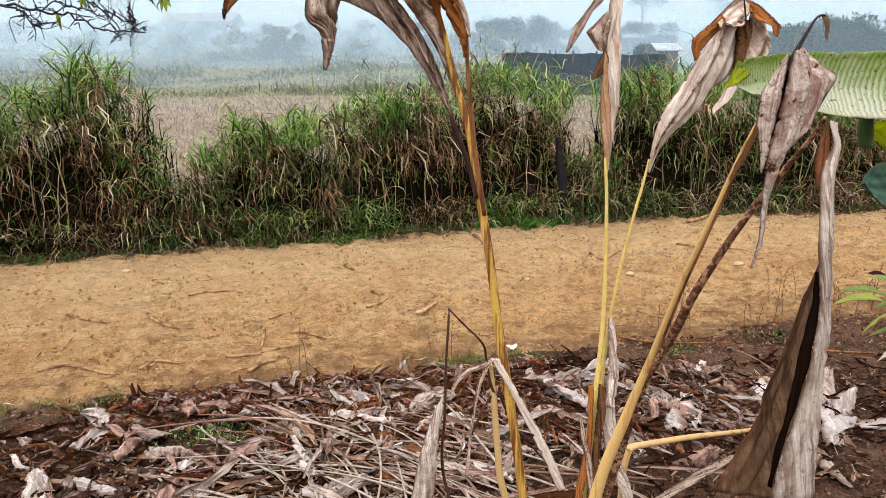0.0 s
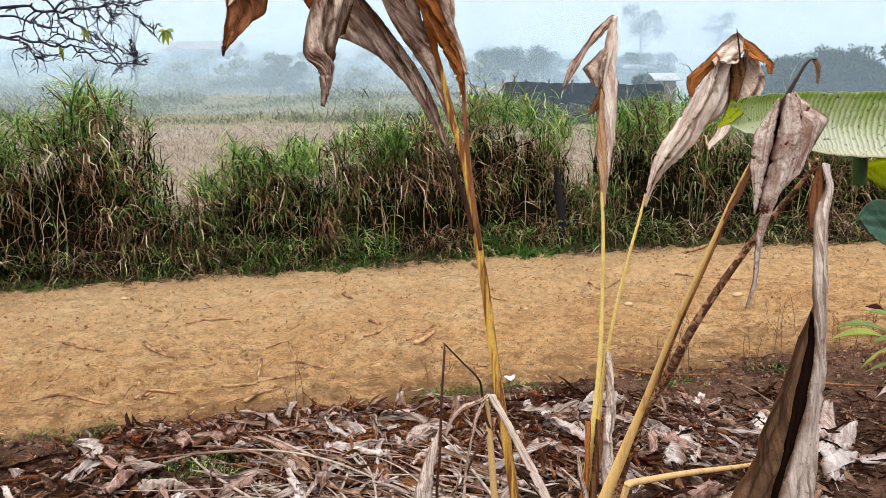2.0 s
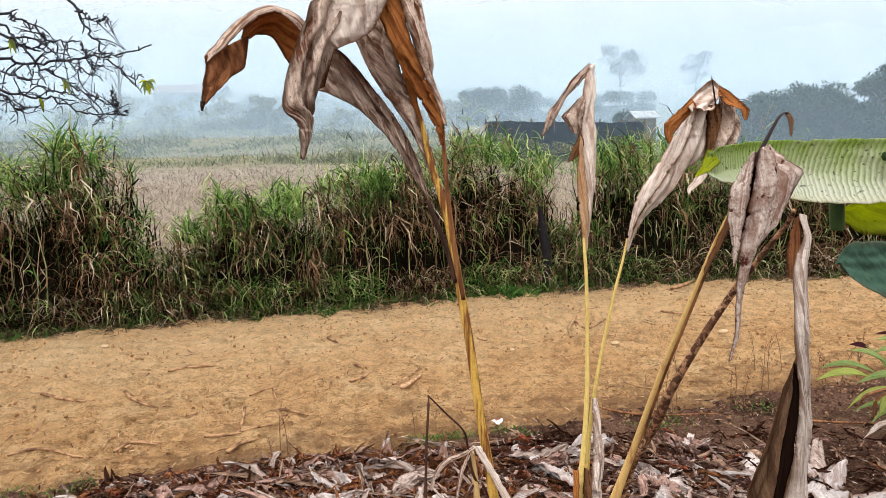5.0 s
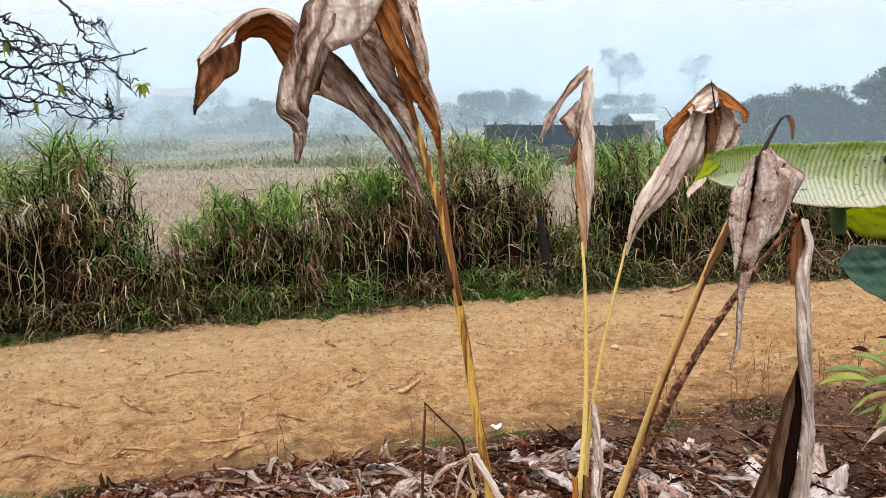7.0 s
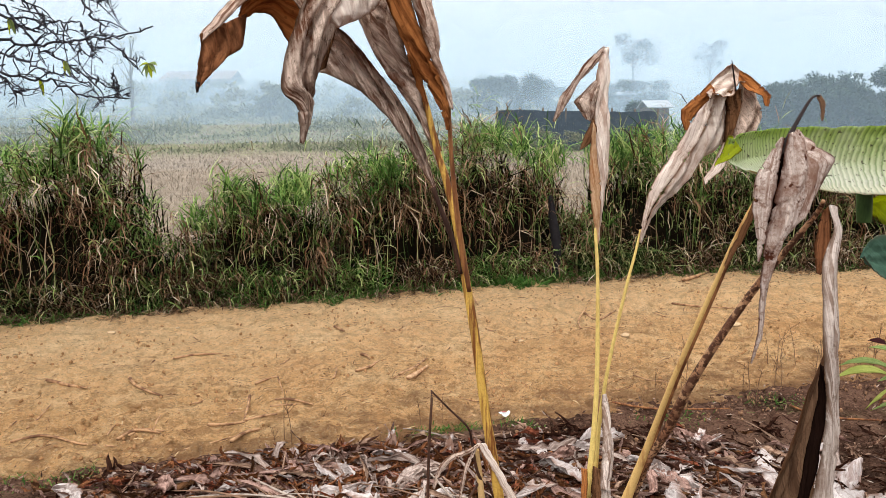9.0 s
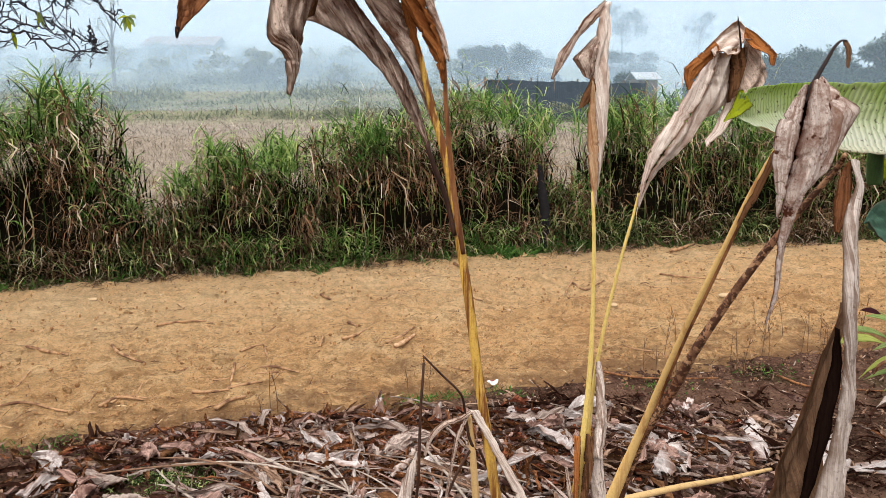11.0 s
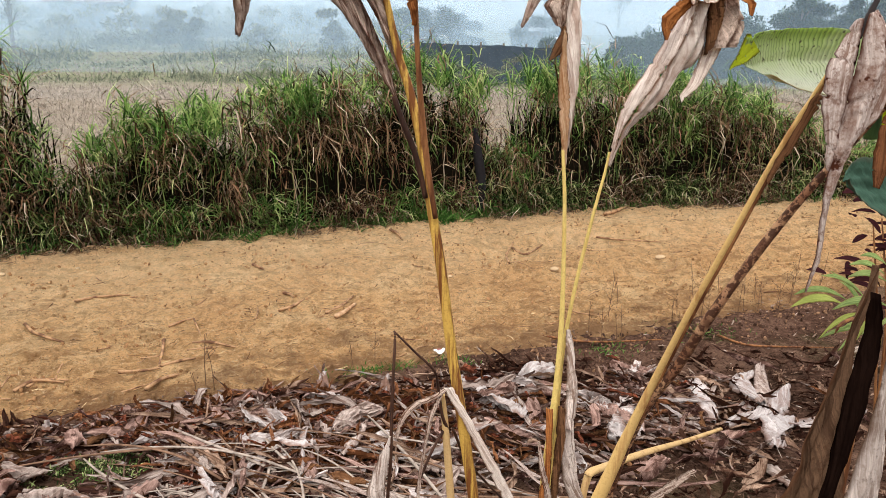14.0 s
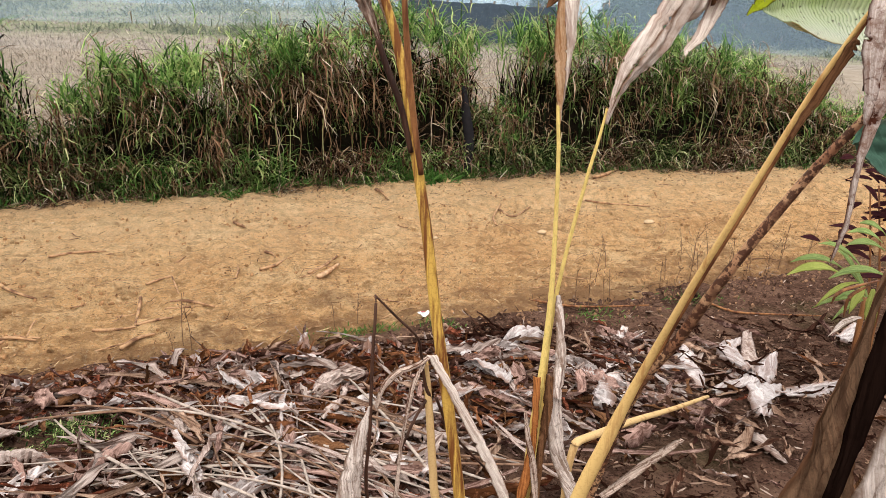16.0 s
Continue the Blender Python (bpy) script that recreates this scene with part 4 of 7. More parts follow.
def blade(plant, name, material, left, right, label="", n=64, across=25, seed=0, **shape):
    """One leaf blade of a plant, between its two edges, with a little thickness."""
    v, f = loft(left, right, n, across, seed=seed, **{"crinkle": 0.003, "facet": 0.75 * shape.get("fold", 0.003), **shape})
    mid = (np.asarray(left)[: min(len(left), len(right))] + np.asarray(right)[: min(len(left), len(right))]) / 2
    me = leaf_mesh(name, v, f, material, n, across, float(np.linalg.norm(np.diff(mid, axis=0), axis=1).sum()))
    ob = new(name, me)
    thick = ob.modifiers.new("thickness", "SOLIDIFY")
    thick.thickness, thick.offset = 0.0012, 0
    return under(ob, plant, label)


def cane(plant, name, material, points, radii, label="", sides=10, flat=1.0, ridges=0.0):
    v, f = tube(points, radii, max(16, 6 * len(points)), sides, flat, ridges)
    return under(mesh_object(name, v, f, material, True), plant, label)


def strap(plant, material, foot, tip, seed=0, width=0.016, name="leaf"):
    """A long narrow leaf that arches from foot to tip."""
    a, b = np.array(foot), np.array(tip)
    side = np.cross(b - a, (0.0, -0.6, 0.8))
    side /= np.linalg.norm(side)
    rise = 0.12 * np.linalg.norm(b - a)
    mid = [a + (b - a) * s + (0, 0, rise * 4 * s * (1 - s)) for s in (0, 0.25, 0.5, 0.75, 1)]
    w = [0.25, 0.8, 1.0, 0.7, 0.05]
    return blade(plant, name, material, [tuple(p - side * width * k) for p, k in zip(mid, w)], [tuple(p + side * width * k) for p, k in zip(mid, w)], "", 14, 5, seed, bulge=-0.004, crinkle=0.001, ragged=0.0)


# ---- the withered clump in front ----

# a withered plant with a head of drooping leaves
tall = thing("withered_plant", "withered plant with curled brown drooping leaves", "plant", "withered plants", (0.24, 1.60, 0))
cane(tall, "stem", STEM_A, [(0.013, 1.680, 1.624), (0.032, 1.671, 1.554), (0.053, 1.663, 1.458), (0.072, 1.654, 1.394), (0.092, 1.645, 1.304), (0.112, 1.636, 1.174), (0.132, 1.627, 1.043), (0.152, 1.619, 0.882), (0.174, 1.610, 0.731), (0.212, 1.600, 0.450), (0.225, 1.600, 0.200), (0.240, 1.600, -0.030)], [0.005, 0.007, 0.009, 0.01, 0.011, 0.012, 0.015], "yellow stem streaked dark brown", flat=0.75, ridges=0.12)
cane(tall, "leaf_stalk", BROWN_STEM, [(0.079, 1.580, 1.551), (0.083, 1.590, 1.460), (0.091, 1.600, 1.361), (0.103, 1.610, 1.258), (0.120, 1.620, 1.151)], [0.004, 0.005, 0.006, 0.005], "thin dry brown leaf stalk")
cane(tall, "leaf_stalk", DARK_STEM, [(0.043, 1.640, 1.381), (0.060, 1.637, 1.332), (0.084, 1.633, 1.267), (0.102, 1.630, 1.189)], [0.005, 0.006, 0.005], "")
blade(tall, "leaf", DRY_ORANGE,
      [(-0.214, 1.600, 1.766), (-0.263, 1.586, 1.792), (-0.297, 1.572, 1.787), (-0.326, 1.559, 1.762), (-0.336, 1.545, 1.733)],
      [(-0.261, 1.660, 1.690), (-0.288, 1.639, 1.743), (-0.314, 1.618, 1.750), (-0.328, 1.596, 1.738), (-0.337, 1.575, 1.733)], "curled leaf, orange-brown beneath", bulge=-0.010, seed=1)
blade(tall, "leaf", DRY_TAN,
      [(-0.196, 1.585, 1.754), (-0.222, 1.572, 1.782), (-0.258, 1.560, 1.797), (-0.294, 1.547, 1.793), (-0.334, 1.535, 1.769), (-0.375, 1.522, 1.727), (-0.403, 1.510, 1.691)],
      [(-0.213, 1.575, 1.737), (-0.227, 1.563, 1.761), (-0.258, 1.552, 1.783), (-0.290, 1.540, 1.776), (-0.324, 1.528, 1.748), (-0.352, 1.517, 1.719), (-0.398, 1.505, 1.677)], "pale outer side of a curled leaf", bulge=0.006, seed=10)
blade(tall, "leaf", DRY_RUST,
      [(-0.401, 1.505, 1.693), (-0.399, 1.502, 1.663), (-0.407, 1.500, 1.635), (-0.411, 1.498, 1.609), (-0.409, 1.495, 1.594)],
      [(-0.326, 1.575, 1.742), (-0.332, 1.557, 1.674), (-0.359, 1.540, 1.653), (-0.388, 1.522, 1.622), (-0.408, 1.505, 1.596)], "withered drooping leaf end", bulge=-0.014, fold=0.008, ragged=0.05, seed=18, sharp=True, crumple=0.003)
cane(tall, "leaf_tip", BLACK_STEM, [(-0.409, 1.500, 1.603), (-0.410, 1.499, 1.592), (-0.411, 1.499, 1.583)], [0.005, 0.004, 0.002], "")
blade(tall, "leaf", DRY_TAN,
      [(-0.168, 1.500, 1.849), (-0.185, 1.503, 1.786), (-0.217, 1.506, 1.711), (-0.238, 1.509, 1.651), (-0.250, 1.511, 1.590), (-0.226, 1.514, 1.559), (-0.220, 1.517, 1.527), (-0.221, 1.520, 1.483)],
      [(-0.109, 1.550, 1.859), (-0.117, 1.547, 1.776), (-0.135, 1.544, 1.720), (-0.163, 1.541, 1.664), (-0.185, 1.539, 1.607), (-0.195, 1.536, 1.559), (-0.203, 1.533, 1.525), (-0.219, 1.530, 1.481)], "pale tan hanging leaf", bulge=0.03, fold=0.014, seed=2)
blade(tall, "leaf", DRY_PALE,
      [(-0.163, 1.500, 1.860), (-0.164, 1.507, 1.781), (-0.163, 1.513, 1.727), (-0.142, 1.520, 1.707)],
      [(-0.001, 1.540, 1.871), (-0.035, 1.537, 1.789), (-0.068, 1.533, 1.737), (-0.132, 1.530, 1.707)], "bleached leaf flap", bulge=0.02, fold=0.003, seed=3)
blade(tall, "leaf", DRY_TAN,
      [(-0.165, 1.620, 1.728), (-0.125, 1.623, 1.697), (-0.076, 1.627, 1.634), (-0.027, 1.630, 1.570), (0.010, 1.633, 1.498), (0.037, 1.637, 1.422), (0.051, 1.640, 1.373)],
      [(-0.241, 1.640, 1.634), (-0.190, 1.640, 1.628), (-0.138, 1.640, 1.607), (-0.088, 1.640, 1.569), (-0.039, 1.640, 1.516), (0.004, 1.640, 1.445), (0.045, 1.640, 1.376)], "rolled greyish tan leaf", bulge=0.035, fold=0.018, seed=4)
blade(tall, "leaf", DRY_TAN,
      [(-0.130, 1.680, 1.799), (-0.108, 1.682, 1.733), (-0.078, 1.683, 1.664), (-0.032, 1.685, 1.600), (0.008, 1.687, 1.541), (0.037, 1.688, 1.471), (0.061, 1.690, 1.408)],
      [(-0.047, 1.640, 1.802), (-0.023, 1.648, 1.720), (-0.005, 1.657, 1.660), (0.013, 1.665, 1.603), (0.031, 1.673, 1.545), (0.052, 1.682, 1.471), (0.068, 1.690, 1.408)], "", bulge=0.025, fold=0.016, seed=5)
blade(tall, "leaf", DRY_ORANGE,
      [(-0.022, 1.660, 1.758), (-0.010, 1.665, 1.673), (0.005, 1.670, 1.611), (0.027, 1.675, 1.548), (0.047, 1.680, 1.471)],
      [(0.023, 1.650, 1.695), (0.028, 1.657, 1.634), (0.025, 1.665, 1.603), (0.040, 1.672, 1.541), (0.064, 1.680, 1.458)], "orange-brown inner sheath", bulge=0.015, seed=6)
blade(tall, "leaf", DRY_ORANGE,
      [(-0.073, 1.580, 1.865), (-0.050, 1.580, 1.780), (-0.018, 1.580, 1.699), (0.016, 1.580, 1.629), (0.048, 1.580, 1.575), (0.066, 1.580, 1.543), (0.078, 1.580, 1.507)],
      [(-0.013, 1.550, 1.858), (0.002, 1.553, 1.775), (0.026, 1.557, 1.702), (0.048, 1.560, 1.644), (0.068, 1.563, 1.597), (0.081, 1.567, 1.544), (0.081, 1.570, 1.504)], "", bulge=0.02, fold=0.010, seed=7)
blade(tall, "leaf", DRY_TAN,
      [(-0.016, 1.560, 1.860), (-0.000, 1.562, 1.776), (0.023, 1.564, 1.702), (0.045, 1.566, 1.645), (0.067, 1.568, 1.597), (0.081, 1.570, 1.547)],
      [(0.022, 1.600, 1.868), (0.038, 1.596, 1.793), (0.052, 1.592, 1.711), (0.061, 1.588, 1.640), (0.076, 1.584, 1.593), (0.085, 1.580, 1.545)], "", bulge=0.015, fold=0.010, facet=0.003, seed=8)
blade(tall, "leaf", DRY_BROWN,
      [(-0.209, 1.600, 1.775), (-0.183, 1.600, 1.717), (-0.180, 1.600, 1.646), (-0.199, 1.600, 1.623)],
      [(-0.127, 1.620, 1.800), (-0.141, 1.613, 1.741), (-0.154, 1.607, 1.705), (-0.175, 1.600, 1.634)], "", bulge=0.01, seed=9)

# two thin yellow shoots
thin = thing("withered_shoot", "thin yellow shoot with one long pale hanging leaf", "plant", "withered plants", (0.42, 1.82, 0))
cane(thin, "stem", STEM_YELLOW, [(0.481, 1.990, 1.282), (0.473, 1.968, 1.237), (0.476, 1.947, 1.131), (0.475, 1.925, 0.977), (0.471, 1.903, 0.824), (0.460, 1.882, 0.670), (0.445, 1.860, 0.550), (0.430, 1.840, 0.420), (0.420, 1.820, 0.200), (0.420, 1.820, -0.030)], [0.003, 0.0045, 0.0055, 0.007, 0.01, 0.014, 0.017], "yellow stem")
blade(thin, "leaf", DRY_PALE,
      [(0.480, 1.970, 1.707), (0.470, 1.971, 1.663), (0.462, 1.973, 1.604), (0.456, 1.974, 1.530), (0.457, 1.976, 1.439), (0.461, 1.977, 1.362), (0.472, 1.979, 1.268), (0.478, 1.980, 1.204)],
      [(0.497, 2.000, 1.713), (0.502, 1.999, 1.635), (0.504, 1.997, 1.544), (0.508, 1.996, 1.452), (0.505, 1.994, 1.383), (0.496, 1.993, 1.313), (0.488, 1.991, 1.250), (0.485, 1.990, 1.202)], "long pale hanging leaf, orange at the fold", bulge=0.02, fold=0.005, seed=11)
blade(thin, "leaf", DRY_AMBER,
      [(0.457, 1.955, 1.520), (0.452, 1.959, 1.439), (0.453, 1.962, 1.363), (0.465, 1.966, 1.269), (0.474, 1.970, 1.198)],
      [(0.465, 1.960, 1.500), (0.473, 1.962, 1.423), (0.483, 1.965, 1.362), (0.484, 1.968, 1.284), (0.482, 1.970, 1.198)], "rust-tan lower leaf", bulge=0.01, seed=12)
blade(thin, "leaf", DRY_TAN,
      [(0.484, 1.970, 1.713), (0.430, 1.962, 1.666), (0.399, 1.955, 1.617), (0.369, 1.948, 1.586), (0.350, 1.940, 1.523)],
      [(0.493, 1.980, 1.696), (0.452, 1.972, 1.649), (0.424, 1.965, 1.626), (0.392, 1.958, 1.570), (0.357, 1.950, 1.521)], "brown curled leaf tip", bulge=0.01, seed=13, sharp=True)
blade(thin, "leaf", DRY_TAN,
      [(0.462, 1.960, 1.626), (0.431, 1.957, 1.598), (0.406, 1.953, 1.572), (0.436, 1.950, 1.527)],
      [(0.476, 1.970, 1.611), (0.467, 1.967, 1.571), (0.461, 1.963, 1.535), (0.450, 1.960, 1.521)], "", bulge=0.012, fold=0.003, seed=14, sharp=True)
blade(thin, "leaf", DRY_BROWN,
      [(0.458, 1.960, 1.529), (0.437, 1.955, 1.488), (0.423, 1.950, 1.452)],
      [(0.471, 1.970, 1.496), (0.453, 1.960, 1.465), (0.426, 1.950, 1.449)], "", bulge=0.006, seed=15)
blade(thin, "sheath", DRY_GREY,
      [(0.490, 1.930, 0.786), (0.487, 1.900, 0.727), (0.481, 1.870, 0.642), (0.468, 1.840, 0.559)],
      [(0.502, 1.960, 0.776), (0.514, 1.927, 0.698), (0.516, 1.893, 0.614), (0.499, 1.860, 0.540)], "grey dry leaf sheath", bulge=0.015, fold=0.003, seed=16)
mate = thing("withered_shoot", "thin yellow shoot with a folded pinkish hanging leaf", "plant", "withered plants", (0.46, 1.90, 0))
cane(mate, "stem", STEM_YELLOW, [(0.603, 2.000, 1.230), (0.588, 1.990, 1.168), (0.563, 1.980, 1.074), (0.525, 1.970, 0.898), (0.500, 1.960, 0.752), (0.488, 1.950, 0.639), (0.475, 1.920, 0.500), (0.460, 1.900, 0.200), (0.460, 1.900, -0.030)], [0.003, 0.0045, 0.0055, 0.0065, 0.008], "speckled yellow stem")
blade(mate, "leaf", DRY_PALE,
      [(0.737, 1.930, 1.576), (0.706, 1.942, 1.509), (0.666, 1.954, 1.434), (0.621, 1.966, 1.355), (0.604, 1.978, 1.280), (0.597, 1.990, 1.196)],
      [(0.755, 1.900, 1.580), (0.734, 1.918, 1.496), (0.694, 1.936, 1.416), (0.653, 1.954, 1.349), (0.622, 1.972, 1.288), (0.600, 1.990, 1.196)], "", bulge=0.008, seed=21)
blade(mate, "leaf", DRY_PALE,
      [(0.752, 1.900, 1.583), (0.734, 1.918, 1.496), (0.694, 1.936, 1.416), (0.653, 1.954, 1.349), (0.622, 1.972, 1.288), (0.600, 1.990, 1.196)],
      [(0.803, 1.940, 1.584), (0.802, 1.946, 1.514), (0.795, 1.952, 1.460), (0.751, 1.959, 1.434), (0.721, 1.965, 1.378), (0.683, 1.971, 1.341), (0.644, 1.978, 1.298), (0.618, 1.984, 1.248), (0.604, 1.990, 1.193)], "pale pinkish folded leaf", bulge=0.014, fold=0.009, crumple=0.0015, seed=22, sharp=True)
blade(mate, "leaf", DRY_BROWN,
      [(0.780, 1.915, 1.592), (0.784, 1.917, 1.529), (0.784, 1.920, 1.463)],
      [(0.822, 1.920, 1.597), (0.822, 1.922, 1.541), (0.801, 1.925, 1.486)], "dark brown inner fold", bulge=0.015, fold=0.008, seed=23)
blade(mate, "leaf", DRY_ORANGE,
      [(0.737, 1.900, 1.609), (0.698, 1.895, 1.578), (0.664, 1.890, 1.547), (0.662, 1.885, 1.524), (0.671, 1.880, 1.495)],
      [(0.756, 1.910, 1.583), (0.728, 1.905, 1.561), (0.709, 1.900, 1.543), (0.693, 1.895, 1.523), (0.680, 1.890, 1.495)], "rust-brown curled leaf edge", bulge=0.012, seed=24, sharp=True)
blade(mate, "leaf", DRY_PALE,
      [(0.719, 1.900, 1.602), (0.753, 1.897, 1.633), (0.790, 1.895, 1.663), (0.812, 1.892, 1.646), (0.835, 1.890, 1.622)],
      [(0.732, 1.870, 1.583), (0.762, 1.873, 1.580), (0.789, 1.875, 1.581), (0.801, 1.877, 1.615), (0.819, 1.880, 1.615)], "crumpled leaf hood", bulge=0.016, fold=0.012, seed=25, sharp=True, crumple=0.012)
blade(mate, "leaf", DRY_TAN,
      [(0.819, 1.930, 1.612), (0.813, 1.930, 1.536), (0.800, 1.930, 1.480)],
      [(0.856, 1.940, 1.618), (0.882, 1.940, 1.538), (0.870, 1.940, 1.484)], "ribbed brown leaf flap", bulge=0.01, fold=0.014, seed=26)
blade(mate, "leaf", DRY_ORANGE,
      [(0.805, 1.890, 1.641), (0.835, 1.890, 1.624), (0.865, 1.890, 1.600), (0.887, 1.890, 1.577), (0.882, 1.890, 1.551)],
      [(0.802, 1.880, 1.612), (0.820, 1.880, 1.592), (0.844, 1.880, 1.583), (0.859, 1.880, 1.577), (0.868, 1.880, 1.554)], "rust-brown leaf edge", bulge=0.01, seed=27, sharp=True)
blade(mate, "leaf", DRY_PALE,
      [(0.807, 1.950, 1.495), (0.787, 1.950, 1.444), (0.773, 1.950, 1.405), (0.751, 1.950, 1.369)],
      [(0.843, 1.940, 1.488), (0.817, 1.940, 1.434), (0.794, 1.940, 1.396), (0.752, 1.940, 1.354)], "", bulge=0.01, seed=28)
cane(mate, "leaf_tip", BLACK_STEM, [(0.776, 1.870, 1.663), (0.783, 1.870, 1.627), (0.790, 1.870, 1.589)], [0.001, 0.0022, 0.002], "")

# two stout leaning stems
stout = thing("withered_plant", "leaning yellow-brown stem with a mottled drooping leaf", "plant", "withered plants", (0.22, 1.32, 0))
cane(stout, "stem", STEM_C, [(0.517, 1.040, 1.469), (0.506, 1.075, 1.410), (0.488, 1.100, 1.345), (0.472, 1.128, 1.270), (0.454, 1.154, 1.192), (0.438, 1.189, 1.105), (0.425, 1.223, 1.021), (0.413, 1.253, 0.943), (0.397, 1.272, 0.872), (0.379, 1.282, 0.805), (0.335, 1.300, 0.640), (0.290, 1.315, 0.350), (0.260, 1.320, -0.030)], [0.003, 0.0035, 0.004, 0.0044, 0.0048, 0.0053, 0.006, 0.007, 0.0085, 0.0108, 0.013, 0.015, 0.016], "stout stem, yellow on one side and brown on the other", flat=0.8)
cane(stout, "stem_edge", BROWN_STEM, [(0.518, 1.038, 1.469), (0.509, 1.073, 1.410), (0.491, 1.098, 1.345), (0.476, 1.126, 1.270), (0.459, 1.152, 1.192), (0.443, 1.187, 1.105), (0.431, 1.221, 1.021), (0.420, 1.251, 0.943), (0.405, 1.270, 0.872)], [0.001, 0.002, 0.0026, 0.003, 0.0031, 0.0032, 0.0033, 0.003, 0.002], "dark brown edge of the stem")
blade(stout, "sheath", DRY_BROWN,
      [(0.497, 1.060, 1.410), (0.485, 1.080, 1.360), (0.473, 1.100, 1.308)],
      [(0.503, 1.055, 1.405), (0.491, 1.077, 1.352), (0.474, 1.098, 1.297)], "", bulge=0.002, fold=0.001, crumple=0.0006, crinkle=0.0006, seed=30)
blade(stout, "leaf", DRY_PINK,
      [(0.512, 1.030, 1.485), (0.490, 1.022, 1.462), (0.472, 1.014, 1.432), (0.468, 1.006, 1.397), (0.472, 0.998, 1.363), (0.473, 0.990, 1.331)],
      [(0.506, 1.010, 1.488), (0.499, 1.004, 1.455), (0.491, 0.998, 1.417), (0.484, 0.992, 1.387), (0.477, 0.986, 1.357), (0.470, 0.980, 1.331)], "mottled grey-brown leaf half", bulge=0.01, fold=0.003, crumple=0.0012, curl=0.001, crinkle=0.0015, seed=31)
blade(stout, "leaf", DRY_PINK,
      [(0.510, 1.010, 1.493), (0.502, 1.009, 1.443), (0.494, 1.007, 1.400), (0.487, 1.006, 1.361), (0.483, 1.004, 1.314), (0.482, 1.003, 1.266), (0.482, 1.001, 1.229), (0.474, 1.000, 1.189)],
      [(0.532, 1.040, 1.497), (0.559, 1.036, 1.479), (0.584, 1.032, 1.459), (0.566, 1.028, 1.424), (0.547, 1.024, 1.388), (0.523, 1.020, 1.365), (0.508, 1.016, 1.340), (0.497, 1.012, 1.300), (0.492, 1.008, 1.260), (0.489, 1.004, 1.224), (0.475, 1.000, 1.188)], "broad mottled grey-pink leaf half with a long tail", bulge=0.005, fold=0.003, crumple=0.0012, curl=0.001, crinkle=0.0015, seed=32, sharp=True, n=60)
# gap between the leaf halves: its shade painted as a dark blade
blade(stout, "leaf", SHADED_INSIDE,
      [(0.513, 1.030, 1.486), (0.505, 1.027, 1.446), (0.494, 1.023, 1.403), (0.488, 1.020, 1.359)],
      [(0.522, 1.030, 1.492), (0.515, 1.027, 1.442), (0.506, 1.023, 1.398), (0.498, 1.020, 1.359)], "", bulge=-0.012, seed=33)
cane(stout, "leaf_tip", BLACK_STEM, [(0.503, 1.010, 1.468), (0.511, 1.015, 1.484), (0.522, 1.020, 1.502), (0.533, 1.025, 1.519), (0.544, 1.030, 1.535), (0.554, 1.035, 1.542), (0.563, 1.040, 1.542)], [0.002, 0.0042, 0.0032, 0.0025, 0.0022, 0.0015], "blackened leaf tip", flat=0.6)
blade(stout, "leaf_tip", DRY_KHAKI,
      [(0.557, 1.040, 1.541), (0.564, 1.040, 1.529), (0.566, 1.040, 1.510)],
      [(0.568, 1.050, 1.544), (0.573, 1.045, 1.531), (0.569, 1.040, 1.509)], "", bulge=0.003, seed=34)
speckled = thing("withered_plant", "speckled leaning stem with one long furled grey leaf", "plant", "withered plants", (0.16, 1.30, 0))
cane(speckled, "stem", STEM_SPECK, [(0.588, 1.058, 1.401), (0.591, 1.080, 1.380), (0.562, 1.100, 1.326), (0.525, 1.125, 1.255), (0.486, 1.150, 1.170), (0.456, 1.180, 1.085), (0.441, 1.222, 1.000), (0.420, 1.264, 0.920), (0.407, 1.294, 0.845), (0.386, 1.310, 0.740), (0.330, 1.330, 0.450), (0.290, 1.340, -0.030)], [0.003, 0.0045, 0.006, 0.0072, 0.008, 0.0088, 0.0092, 0.0092, 0.009, 0.009, 0.010, 0.011], "pinkish tan stem speckled dark brown", flat=0.8)
blade(speckled, "leaf", DRY_RUST,
      [(0.597, 1.070, 1.387), (0.588, 1.067, 1.364), (0.583, 1.063, 1.332), (0.586, 1.060, 1.299)],
      [(0.591, 1.050, 1.393), (0.597, 1.050, 1.358), (0.596, 1.050, 1.325), (0.587, 1.050, 1.298)], "", bulge=-0.01, seed=40)
blade(speckled, "leaf", DRY_GREY,
      [(0.591, 1.050, 1.395), (0.588, 1.030, 1.364), (0.566, 1.010, 1.326), (0.555, 0.985, 1.273), (0.551, 0.970, 1.220), (0.562, 0.970, 1.153), (0.562, 0.970, 1.119), (0.561, 0.970, 1.076), (0.553, 0.970, 1.014), (0.542, 0.970, 0.951), (0.532, 0.970, 0.905), (0.521, 0.970, 0.830)],
      [(0.603, 1.050, 1.393), (0.604, 1.040, 1.358), (0.591, 1.020, 1.324), (0.583, 1.000, 1.270), (0.580, 0.985, 1.215), (0.583, 0.980, 1.149), (0.585, 0.980, 1.098), (0.586, 0.980, 1.063), (0.586, 0.980, 1.023), (0.587, 0.980, 0.973), (0.590, 0.980, 0.918), (0.595, 0.980, 0.823)], "long furled grey leaf", bulge=0.015, fold=0.003, curl=0.0, seed=41, n=60)
